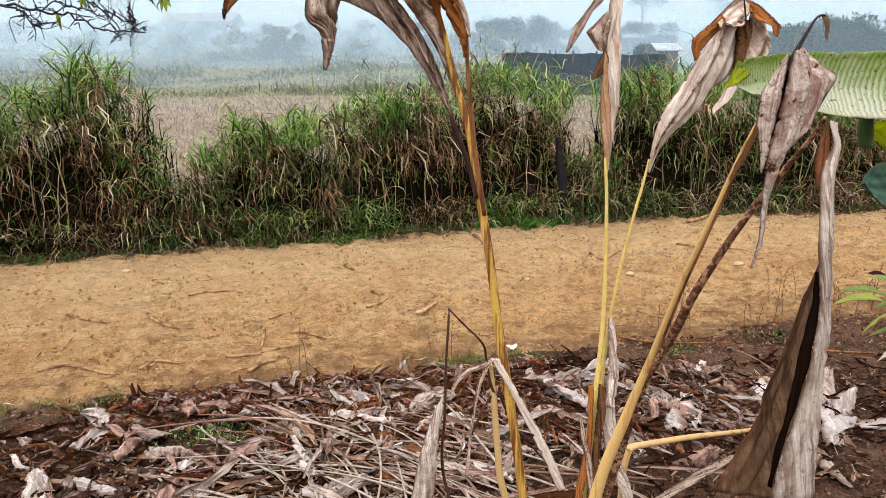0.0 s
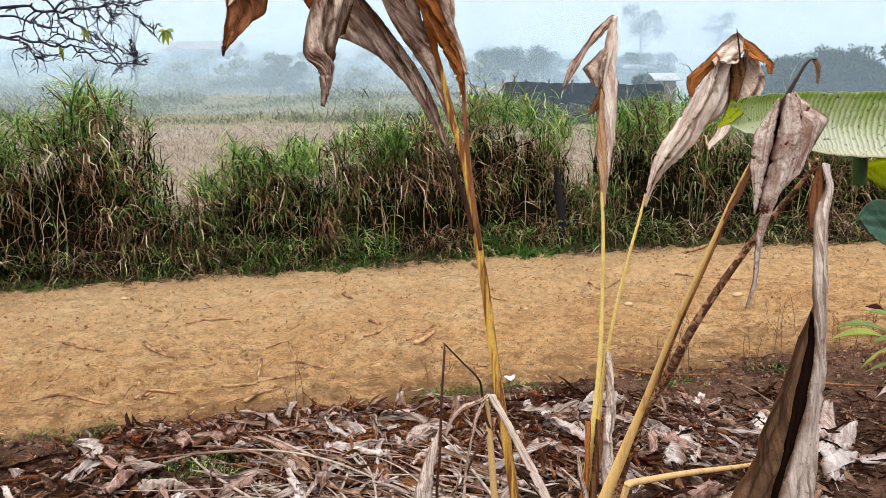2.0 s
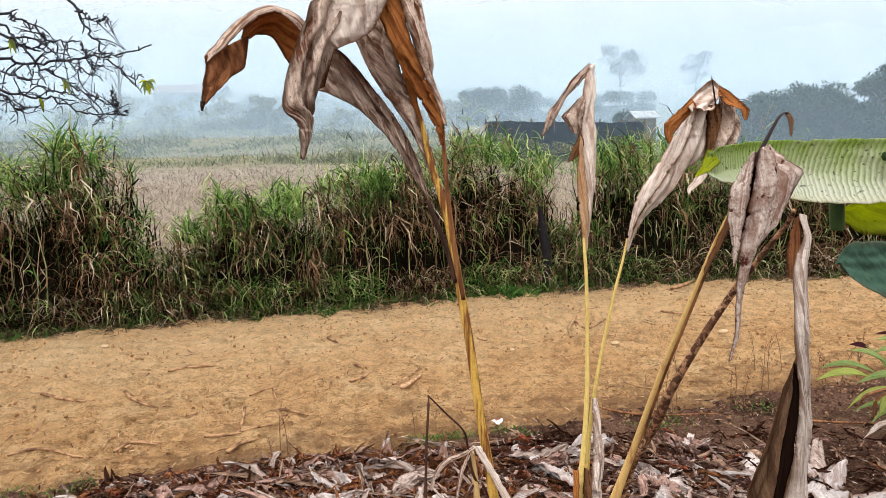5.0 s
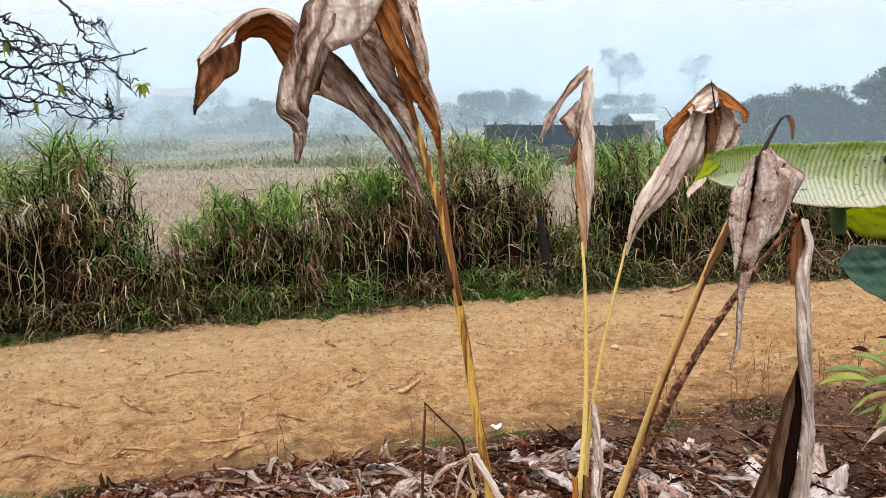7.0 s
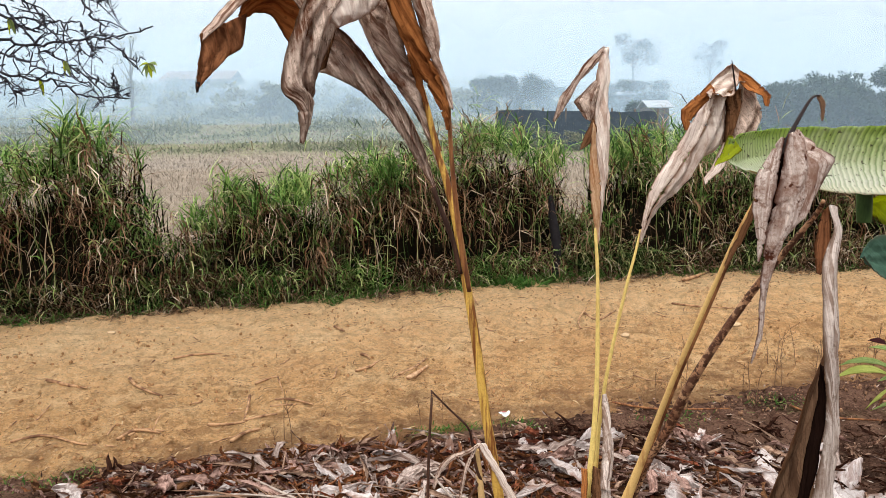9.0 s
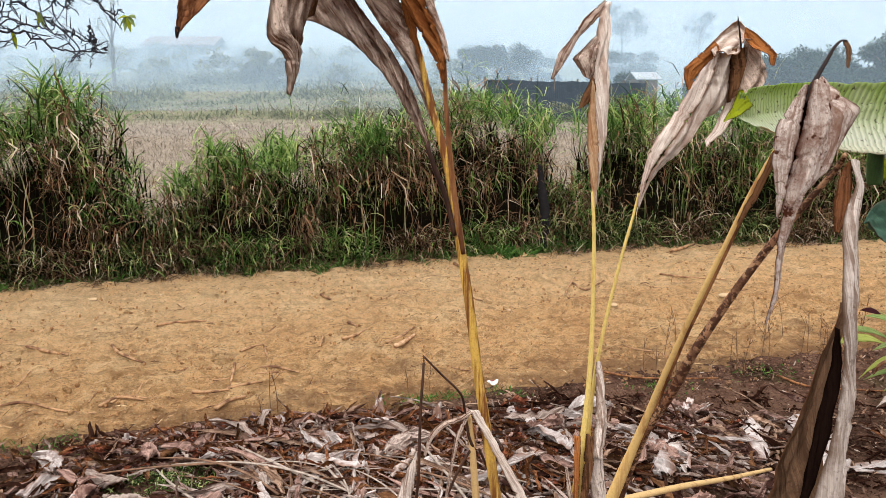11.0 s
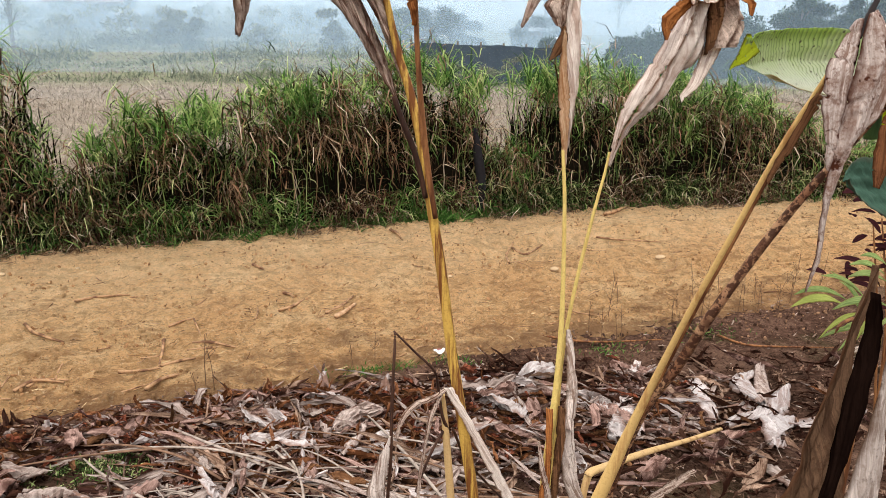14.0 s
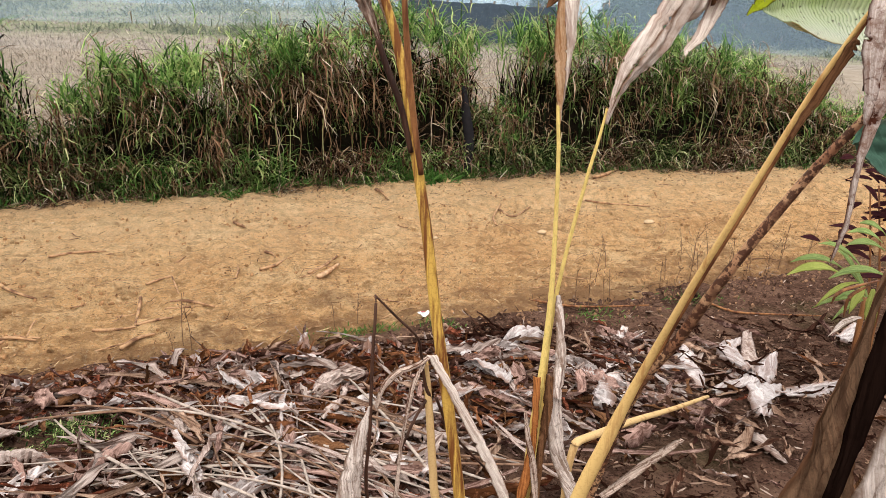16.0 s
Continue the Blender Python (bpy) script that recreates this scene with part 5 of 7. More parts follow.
# mottled brown half that faces down; that shade is partly in its colour
blade(speckled, "leaf", DRY_KHAKI,
      [(0.610, 1.060, 1.200), (0.607, 1.060, 1.185), (0.587, 1.055, 1.135), (0.567, 1.050, 1.069), (0.548, 1.045, 1.018), (0.530, 1.040, 0.974), (0.521, 1.035, 0.936), (0.504, 1.030, 0.906), (0.477, 1.020, 0.859), (0.445, 1.010, 0.819)],
      [(0.645, 1.100, 1.186), (0.636, 1.090, 1.167), (0.620, 1.085, 1.107), (0.611, 1.080, 1.054), (0.610, 1.075, 0.999), (0.616, 1.070, 0.934), (0.617, 1.060, 0.872), (0.613, 1.050, 0.818), (0.604, 1.040, 0.773)], "", bulge=-0.008, fold=0.003, veins=0.0004, curl=0.001, seed=42, n=60)
# hollow of the furl, its shade painted on this inner blade
blade(speckled, "leaf", SHADED_INSIDE,
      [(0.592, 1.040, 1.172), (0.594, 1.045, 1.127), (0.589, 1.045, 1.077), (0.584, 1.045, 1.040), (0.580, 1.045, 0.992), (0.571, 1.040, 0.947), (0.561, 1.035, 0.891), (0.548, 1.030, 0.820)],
      [(0.573, 1.000, 1.181), (0.580, 1.000, 1.134), (0.580, 1.000, 1.099), (0.576, 1.000, 1.054), (0.568, 1.000, 0.995), (0.559, 1.000, 0.944), (0.548, 1.000, 0.892), (0.538, 1.000, 0.829)], "brown inside of the furled leaf, shade painted in", bulge=-0.01, fold=0.002, seed=43, n=30)

# broken stalks at the foot of the clump
bent = thing("bent_stalk", "thin dark dry stalk, snapped over at the top", "dry stalk", "broken stalks", (0.06, 1.49, 0))
cane(bent, "stem", DARK_STEM, [(0.035, 1.540, 0.951), (0.033, 1.527, 0.917), (0.027, 1.515, 0.836), (0.022, 1.502, 0.707), (0.016, 1.490, 0.569), (0.060, 1.480, 0.350), (0.060, 1.490, -0.030)], [0.0025, 0.003, 0.0035, 0.004], "")
cane(bent, "snapped_end", DARK_STEM, [(0.033, 1.540, 0.952), (0.071, 1.552, 0.906), (0.112, 1.564, 0.857), (0.122, 1.576, 0.813), (0.132, 1.588, 0.747), (0.145, 1.600, 0.709)], [0.002, 0.0025, 0.003, 0.004], "snapped upper end")
stub = thing("dry_stalk", "cut-off tan stalk beside a withered plant", "dry stalk", "broken stalks", (0.20, 1.60, 0))
cane(stub, "stalk", STEM_TAN, [(0.132, 1.600, 0.789), (0.139, 1.600, 0.728), (0.146, 1.600, 0.639), (0.153, 1.600, 0.547), (0.160, 1.600, 0.476), (0.195, 1.600, 0.300), (0.200, 1.600, -0.030)], [0.006, 0.008, 0.009, 0.01], "")
split = thing("dry_leaf_stalk", "pale split leaf stalk leaning out of the clump", "dry stalk", "broken stalks", (0.33, 1.62, 0))
blade(split, "stalk", DRY_PALE,
      [(0.131, 1.580, 0.813), (0.174, 1.590, 0.732), (0.225, 1.600, 0.622), (0.273, 1.610, 0.518), (0.307, 1.620, 0.431)],
      [(0.152, 1.590, 0.808), (0.193, 1.598, 0.729), (0.247, 1.605, 0.624), (0.296, 1.612, 0.522), (0.328, 1.620, 0.437)], "", bulge=0.012, seed=50)
blade(split, "leaf_strip", DRY_TAN,
      [(0.133, 1.580, 0.811), (0.110, 1.572, 0.802), (0.073, 1.565, 0.792), (0.046, 1.558, 0.768), (0.032, 1.550, 0.725)],
      [(0.142, 1.580, 0.806), (0.116, 1.572, 0.792), (0.081, 1.565, 0.781), (0.053, 1.558, 0.756), (0.036, 1.550, 0.718)], "", bulge=0.004, seed=51)
blade(split, "leaf_strip", DRY_TAN,
      [(0.127, 1.580, 0.804), (0.103, 1.572, 0.757), (0.090, 1.565, 0.689), (0.079, 1.558, 0.620), (0.069, 1.550, 0.520)],
      [(0.134, 1.580, 0.802), (0.111, 1.572, 0.750), (0.097, 1.565, 0.686), (0.086, 1.558, 0.619), (0.078, 1.550, 0.517)], "", bulge=0.004, seed=52)
cane(split, "twig", DARK_STEM, [(0.142, 1.600, 0.715), (0.114, 1.587, 0.675), (0.088, 1.573, 0.622), (0.074, 1.560, 0.593)], [0.003, 0.003, 0.002], "")
cane(split, "twig", DARK_STEM, [(0.156, 1.600, 0.709), (0.193, 1.650, 0.606), (0.247, 1.700, 0.515), (0.327, 1.750, 0.401)], [0.003, 0.003, 0.002], "")
paddle = thing("dry_leaf", "upright grey blade of a broken dry leaf", "dry leaf", "broken stalks", (0.0, 1.45, 0))
blade(paddle, "blade", DRY_GREY,
      [(0.020, 1.470, 0.773), (0.003, 1.466, 0.741), (-0.015, 1.462, 0.698), (-0.032, 1.458, 0.643), (-0.052, 1.454, 0.550), (-0.084, 1.450, 0.351)],
      [(0.022, 1.460, 0.778), (0.017, 1.458, 0.734), (0.010, 1.456, 0.689), (0.006, 1.454, 0.643), (-0.004, 1.452, 0.541), (-0.031, 1.450, 0.346)], "", bulge=0.012, fold=0.002, seed=53)
boot = thing("leaf_sheath", "split brown leaf sheaths round a shoot", "leaf sheath", "broken stalks", (0.42, 1.80, 0))
blade(boot, "sheath", DRY_ORANGE,
      [(0.418, 1.820, 0.631), (0.418, 1.812, 0.568), (0.417, 1.804, 0.482), (0.400, 1.796, 0.395), (0.385, 1.788, 0.305), (0.380, 1.780, 0.196)],
      [(0.430, 1.800, 0.636), (0.429, 1.794, 0.563), (0.427, 1.788, 0.476), (0.418, 1.782, 0.387), (0.405, 1.776, 0.305), (0.406, 1.770, 0.202)], "", bulge=0.014, seed=54)
blade(boot, "sheath", DRY_BROWN,
      [(0.443, 1.810, 0.639), (0.442, 1.802, 0.558), (0.432, 1.794, 0.472), (0.426, 1.786, 0.384), (0.415, 1.778, 0.302), (0.413, 1.770, 0.202)],
      [(0.466, 1.840, 0.614), (0.470, 1.832, 0.539), (0.461, 1.824, 0.451), (0.451, 1.816, 0.361), (0.444, 1.808, 0.277), (0.444, 1.800, 0.174)], "", bulge=0.012, seed=55)
blade(boot, "leaf_strip", DRY_TAN,
      [(0.387, 1.780, 0.562), (0.395, 1.773, 0.487), (0.409, 1.767, 0.414), (0.419, 1.760, 0.324)],
      [(0.394, 1.780, 0.564), (0.409, 1.773, 0.487), (0.426, 1.767, 0.413), (0.433, 1.760, 0.323)], "", bulge=0.004, seed=56)
blade(boot, "sheath", DRY_GREY,
      [(0.474, 1.860, 0.585), (0.472, 1.852, 0.496), (0.479, 1.844, 0.405), (0.509, 1.836, 0.326), (0.525, 1.828, 0.281), (0.544, 1.820, 0.200)],
      [(0.504, 1.880, 0.557), (0.512, 1.872, 0.466), (0.529, 1.864, 0.372), (0.554, 1.856, 0.309), (0.567, 1.848, 0.254), (0.583, 1.840, 0.181)], "", bulge=0.014, fold=0.003, seed=57)
elbow = thing("dry_stalk", "pale yellow stalk bent over above the leaf litter", "dry stalk", "broken stalks", (0.54, 1.95, 0))
cane(elbow, "stalk", STEM_TAN, [(0.530, 1.850, 0.200), (0.538, 1.862, 0.330), (0.552, 1.872, 0.392), (0.566, 1.885, 0.402), (0.630, 1.950, 0.375), (0.850, 2.165, 0.280), (1.110, 2.410, 0.165), (1.390, 2.680, 0.045)], [0.010, 0.010, 0.011, 0.0125, 0.0125, 0.012, 0.010, 0.008], "", flat=0.75)
stray = thing("dry_stalk", "pale split stalk lying slantwise in the litter", "dry stalk", "broken stalks", (0.62, 1.9, 0))
blade(stray, "stalk", DRY_TAN,
      [(0.654, 1.920, 0.211), (0.753, 1.973, 0.239), (0.857, 2.027, 0.260), (0.959, 2.080, 0.266)],
      [(0.672, 1.920, 0.192), (0.776, 1.973, 0.213), (0.880, 2.027, 0.236), (0.973, 2.080, 0.256)], "", bulge=0.01, seed=58)

# big bleached leaves on the soil beyond the stems
curl_a = thing("dry_leaf", "bleached curled leaf standing on the dark soil", "dry leaf", "fallen dry leaves", (1.72, 3.02, 0))
blade(curl_a, "blade", LITTER_GREY,
      [(1.892, 3.295, 0.014), (1.772, 3.098, 0.015), (1.705, 2.989, 0.016), (1.670, 2.911, 0.016)],
      [(1.955, 3.309, 0.006), (1.871, 3.138, 0.006), (1.820, 3.026, 0.006), (1.732, 2.914, 0.007)], "", bulge=0.014, fold=0.010, facet=0.003, seed=80, sharp=True, n=26, across=11, crumple=0.007)
curl_b = thing("dry_leaf", "silvery bleached leaf lying on the dark soil", "dry leaf", "fallen dry leaves", (1.78, 3.04, 0))
blade(curl_b, "blade", DRY_BLEACH,
      [(1.460, 2.760, 0.017), (1.605, 2.896, 0.017), (1.764, 3.012, 0.016), (1.953, 3.101, 0.015)],
      [(1.476, 2.759, 0.007), (1.589, 2.768, 0.007), (1.777, 2.910, 0.007), (1.950, 3.084, 0.006)], "", bulge=0.014, fold=0.010, facet=0.003, seed=81, sharp=True, n=26, across=11, crumple=0.007)
curl_c = thing("dry_leaf", "crumpled bleached leaf lying on the dark soil", "dry leaf", "fallen dry leaves", (1.56, 2.64, 0))
blade(curl_c, "blade", DRY_BLEACH,
      [(1.658, 2.820, 0.017), (1.590, 2.720, 0.018), (1.541, 2.613, 0.019), (1.542, 2.575, 0.019)],
      [(1.681, 2.778, 0.007), (1.705, 2.776, 0.007), (1.800, 2.807, 0.007), (1.733, 2.717, 0.007)], "", bulge=0.014, fold=0.010, facet=0.003, seed=82, sharp=True, n=26, across=11, crumple=0.007)
curl_d = thing("dry_leaf", "long bleached strip of leaf on the dark soil", "dry leaf", "fallen dry leaves", (2.05, 2.85, 0))
blade(curl_d, "blade", DRY_BLEACH,
      [(1.751, 2.772, 0.017), (1.875, 2.790, 0.017), (2.024, 2.818, 0.017), (2.135, 2.818, 0.017)],
      [(1.735, 2.736, 0.007), (1.834, 2.727, 0.007), (1.966, 2.734, 0.007), (2.091, 2.771, 0.007)], "", bulge=0.014, fold=0.010, facet=0.003, seed=83, sharp=True, n=26, across=11, crumple=0.007)
curl_e = thing("dry_leaf", "tan curled leaf lying on the dark soil", "dry leaf", "fallen dry leaves", (1.48, 2.57, 0))
blade(curl_e, "blade", LITTER_TAN,
      [(1.399, 2.503, 0.020), (1.461, 2.537, 0.019), (1.496, 2.521, 0.019)],
      [(1.378, 2.447, 0.008), (1.431, 2.453, 0.008), (1.499, 2.508, 0.008)], "", bulge=0.014, fold=0.010, facet=0.003, seed=84, sharp=True, n=26, across=11, crumple=0.007)

# a banana plant beside the track, mostly out of view
banana = thing("banana_plant", "banana plant with broad green ribbed leaves", "banana plant", at=(1.75, 1.75, 0))
blade(banana, "leaf", BANANA,
      [(0.574, 1.360, 1.485), (0.622, 1.380, 1.494), (0.696, 1.400, 1.500), (0.816, 1.420, 1.501), (0.959, 1.440, 1.500), (1.123, 1.460, 1.502)],
      [(0.603, 1.330, 1.428), (0.659, 1.348, 1.407), (0.727, 1.366, 1.394), (0.802, 1.384, 1.380), (0.944, 1.402, 1.372), (1.105, 1.420, 1.362)], "pale green spotted leaf half, yellowing at the rim", bulge=0.03, fold=0.0015, crinkle=0.003, seed=60, n=40)
blade(banana, "leaf", YELLOW_LEAF,
      [(0.551, 1.360, 1.434), (0.562, 1.360, 1.459), (0.574, 1.360, 1.487), (0.580, 1.360, 1.487)],
      [(0.552, 1.360, 1.433), (0.574, 1.363, 1.443), (0.594, 1.367, 1.454), (0.605, 1.370, 1.460)], "yellow-green leaf tip", bulge=0.006, crinkle=0.002, seed=61, sharp=True, curl=0.0)
cane(banana, "rolled_leaf", GREEN_STEM, [(0.883, 1.460, 1.387), (0.885, 1.460, 1.349), (0.888, 1.460, 1.315)], [0.014, 0.0145, 0.0135], "dark green rolled leaf tip")
blade(banana, "leaf", YELLOW_LEAF,
      [(0.939, 1.520, 1.357), (0.995, 1.533, 1.367), (1.052, 1.547, 1.369), (1.160, 1.560, 1.369)],
      [(0.959, 1.550, 1.315), (0.998, 1.567, 1.293), (1.051, 1.583, 1.283), (1.195, 1.600, 1.285)], "bright yellow-green leaf lit from behind", bulge=0.02, seed=63)
blade(banana, "leaf", DARK_LEAF,
      [(1.066, 1.750, 1.213), (1.100, 1.762, 1.239), (1.160, 1.775, 1.241), (1.247, 1.788, 1.234), (1.402, 1.800, 1.223)],
      [(1.040, 1.700, 1.205), (1.085, 1.720, 1.159), (1.153, 1.740, 1.118), (1.240, 1.760, 1.082), (1.403, 1.780, 1.036)], "dull dark green leaf", bulge=0.02, seed=64)
cane(banana, "trunk", GREEN_STEM, [(1.75, 1.75, -0.05), (1.74, 1.74, 0.6), (1.70, 1.70, 1.15), (1.62, 1.60, 1.45)], [0.085, 0.075, 0.06, 0.03], "green sheathed stem")
cane(banana, "leaf_stalk", GREEN_STEM, [(1.70, 1.72, 1.1), (1.55, 1.6, 1.5), (1.25, 1.45, 1.465), (0.95, 1.42, 1.465)], [0.02, 0.016, 0.012, 0.009], "")
cane(banana, "leaf_stalk", GREEN_STEM, [(1.72, 1.74, 0.9), (1.62, 1.74, 1.15), (1.45, 1.72, 1.12)], [0.016, 0.012, 0.008], "")

# strappy green shrub
strappy = thing("shrub", "low shrub with long green strap leaves", "shrub", at=(1.55, 2.25, 0))
strap(strappy, STRAP_YELLOW, (1.449, 2.190, 0.735), (1.252, 2.150, 0.744), 0, 0.015)
strap(strappy, GREEN_LEAF, (1.498, 2.240, 0.731), (1.291, 2.200, 0.766), 1, 0.012)
strap(strappy, GREEN_LEAF, (1.615, 2.290, 0.703), (1.409, 2.250, 0.807), 2, 0.012)
strap(strappy, STRAP_YELLOW, (1.462, 2.060, 0.730), (1.448, 2.020, 0.574), 3, 0.020)
strap(strappy, STRAP_YELLOW, (1.460, 2.090, 0.725), (1.394, 2.050, 0.660), 4, 0.013)
strap(strappy, DRY_GREY, (1.516, 2.140, 0.607), (1.385, 2.100, 0.568), 5, 0.010)
strap(strappy, GREEN_LEAF, (1.631, 2.240, 0.783), (1.464, 2.200, 0.816), 6, 0.013)
strap(strappy, GREEN_LEAF, (1.661, 2.290, 0.793), (1.500, 2.250, 0.840), 7, 0.012)
strap(strappy, GREEN_LEAF, (1.717, 2.340, 0.796), (1.573, 2.300, 0.855), 8, 0.012)
strap(strappy, GREEN_LEAF, (1.579, 2.160, 0.732), (1.364, 2.120, 0.741), 9, 0.014)
strap(strappy, STRAP_YELLOW, (1.481, 2.140, 0.720), (1.321, 2.100, 0.661), 10, 0.008)
cane(strappy, "withered_leaf", BROWN_STEM, [(1.458, 2.040, 0.763), (1.350, 2.040, 0.735), (1.323, 2.040, 0.697)], [0.004, 0.007, 0.006, 0.002], "dark withered leaf", flat=0.5)
cane(strappy, "withered_leaf", BROWN_STEM, [(1.433, 2.040, 0.750), (1.378, 2.040, 0.717), (1.371, 2.040, 0.655)], [0.004, 0.007, 0.006, 0.002], "dark withered leaf", flat=0.5)

# bare tree that reaches in over the track
BRANCHES = [
    (0.0067, [(-2.067, 2.682, 1.577), (-1.755, 2.682, 1.773), (-1.504, 2.682, 1.839), (-1.385, 2.682, 1.817), (-1.262, 2.682, 1.835), (-1.149, 2.682, 1.843), (-1.068, 2.682, 1.842), (-0.943, 2.682, 1.879)]),
    (0.0059, [(-1.711, 2.770, 2.280), (-1.393, 2.770, 2.198), (-1.255, 2.770, 2.037), (-1.229, 2.770, 1.976), (-1.201, 2.770, 1.946), (-1.175, 2.770, 1.884), (-1.157, 2.770, 1.853), (-1.109, 2.770, 1.808), (-1.063, 2.770, 1.778), (-1.013, 2.770, 1.773)]),
    (0.0056, [(-1.882, 2.634, 1.771), (-1.489, 2.634, 1.725), (-1.371, 2.634, 1.704), (-1.273, 2.634, 1.682), (-1.176, 2.634, 1.641), (-1.066, 2.634, 1.633), (-1.021, 2.634, 1.654)]),
    (0.0054, [(-1.730, 2.534, 2.055), (-1.400, 2.534, 1.977), (-1.328, 2.534, 1.949), (-1.257, 2.534, 1.902), (-1.221, 2.534, 1.873), (-1.126, 2.534, 1.876)]),
    (0.0058, [(-1.900, 2.695, 1.974), (-1.502, 2.695, 1.929), (-1.426, 2.695, 1.889), (-1.353, 2.695, 1.808), (-1.275, 2.695, 1.767), (-1.198, 2.695, 1.715), (-1.139, 2.695, 1.684)]),
    (0.0046, [(-1.720, 2.555, 1.818), (-1.435, 2.555, 1.785), (-1.341, 2.555, 1.755), (-1.268, 2.555, 1.716), (-1.192, 2.555, 1.696), (-1.116, 2.555, 1.671)]),
    (0.0049, [(-1.771, 2.735, 1.939), (-1.531, 2.735, 1.885), (-1.427, 2.735, 1.890), (-1.346, 2.735, 1.872), (-1.243, 2.735, 1.875)]),
    (0.0037, [(-1.162, 2.591, 1.984), (-1.088, 2.591, 1.951), (-1.048, 2.591, 1.958)]),
    (0.0045, [(-1.726, 2.546, 1.723), (-1.438, 2.546, 1.709), (-1.401, 2.546, 1.689), (-1.367, 2.546, 1.650), (-1.342, 2.546, 1.663)]),
    (0.0047, [(-1.763, 2.604, 1.901), (-1.445, 2.604, 1.953), (-1.392, 2.604, 1.904), (-1.314, 2.604, 1.894), (-1.242, 2.604, 1.835), (-1.168, 2.604, 1.786), (-1.100, 2.604, 1.769)]),
    (0.0036, [(-1.126, 2.531, 1.862), (-1.101, 2.531, 1.815), (-1.077, 2.531, 1.768)]),
    (0.0038, [(-1.085, 2.651, 1.720), (-1.075, 2.651, 1.670), (-1.075, 2.651, 1.630)]),
]

BARK_DARK = stem_material("wet_dark_bark", (0.04, 0.038, 0.045), (0.018, 0.017, 0.022), 0.5, (30, 30, 30), 0.8)
bare = thing("tree", "bare dark-twigged tree leaning over the track", "tree", at=(-3.1, 2.2, 0))
v, f = tube([(-3.1, 2.2, -0.05), (-3.0, 2.25, 0.8), (-2.75, 2.4, 1.35), (-2.3, 2.6, 1.62), (-1.95, 2.7, 1.75)], [0.085, 0.07, 0.05, 0.03, 0.012], 26, 9)
v2, f2 = tube([(-2.9, 2.3, 1.1), (-2.6, 2.45, 1.9), (-2.1, 2.6, 2.25), (-1.6, 2.72, 2.3)], [0.045, 0.03, 0.02, 0.009], 20, 8)
v, f = joined([(v, f), (v2, f2)])
under(mesh_object("trunk", v, f, BARK_DARK, True), bare)
twig_rng = np.random.default_rng(21)
for radius, line in BRANCHES:
    q = smooth_path(line, 34)
    q[2:-1] += twig_rng.normal(0, 0.006, q[2:-1].shape)
    pieces = [tube(q, [radius * 1.0, radius * 0.78, radius * 0.58, radius * 0.38], 40, 6)]
    for i in range(8, 33):
        if twig_rng.random() < 0.8:
            d = q[min(i + 1, 33)] - q[i - 1]
            d /= np.linalg.norm(d)
            away = d * 0.6 + twig_rng.normal(0, 0.75, 3) * (1, 0.8, 1)
            away /= np.linalg.norm(away)
            size = twig_rng.choice([0.018, 0.03, 0.06, 0.12], p=[0.42, 0.26, 0.2, 0.12])
            end = q[i] + away * size
            bendy = (q[i] + end) / 2 + twig_rng.normal(0, size * 0.12, 3)
            pieces.append(tube([q[i], bendy, end], [radius * 0.5, radius * 0.4, radius * 0.25], 6, 5))
            if size > 0.05:
                for s in (0.4, 0.7):
                    p = q[i] + (end - q[i]) * s
                    pieces.append(tube([p, p + twig_rng.normal(0, 0.02, 3)], [radius * 0.4, radius * 0.25], 3, 4))
    v, f = joined(pieces)
    under(mesh_object("branch", v, f, BARK_DARK, True), bare)
for cx, cy, cz, k in ((-0.985, 2.72, 1.755, 6), (-1.40, 2.6, 1.90, 2), (-1.25, 2.65, 1.76, 2), (-1.36, 2.68, 1.70, 1)):
    for i in range(k):
        a = -1.57 + (i - (k - 1) / 2) * 0.55
        strap(bare, GREEN_LEAF if i % 3 else YELLOW_LEAF, (cx, cy, cz), (cx + 0.045 * np.cos(a), cy - 0.01 * i + 0.02, cz + 0.055 * np.sin(a)), i + 70, 0.008, "leaf")

# dark red shrub behind the strappy one
croton = thing("shrub", "dark red-leaved shrub beside the track", "shrub", at=(2.12, 2.75, 0))
shrub_rng = np.random.default_rng(31)
v, f = joined([tube([(2.12, 2.75, -0.03), (2.10 + dx * 0.4, 2.75, 0.45), (2.10 + dx, 2.75 + dy, 0.85)], [0.006, 0.005, 0.003], 8, 6) for dx, dy in ((-0.12, 0.02), (0.05, -0.05), (0.18, 0.06), (-0.02, 0.1))])
under(mesh_object("branched_stem", v, f, BROWN_STEM, True), croton)
for i in range(110):
    z = shrub_rng.uniform(0.55, 1.0)
    a = shrub_rng.uniform(0, 6.28)
    r = 0.06 + 0.10 * shrub_rng.random()
    c = np.array([2.14 + 0.12 * shrub_rng.normal(), 2.75 + 0.1 * shrub_rng.normal(), z])
    strap(croton, CROTON, c, c + (np.cos(a) * r, np.sin(a) * r * 0.7, shrub_rng.uniform(-0.03, 0.05)), i + 200, 0.014, "leaf")
for i in range(8):
    a = shrub_rng.uniform(-0.6, 3.6)
    r = 0.16 + 0.12 * shrub_rng.random()
    strap(strappy, GREEN_LEAF, (1.62, 2.25, 0.62), (1.62 + np.cos(a) * r, 2.25 + np.sin(a) * r * 0.8, 0.62 + shrub_rng.uniform(-0.08, 0.14)), i + 300, 0.009)
cane(strappy, "stem", BROWN_STEM, [(1.60, 2.25, -0.03), (1.60, 2.24, 0.3), (1.60, 2.24, 0.63)], [0.012, 0.010, 0.008])

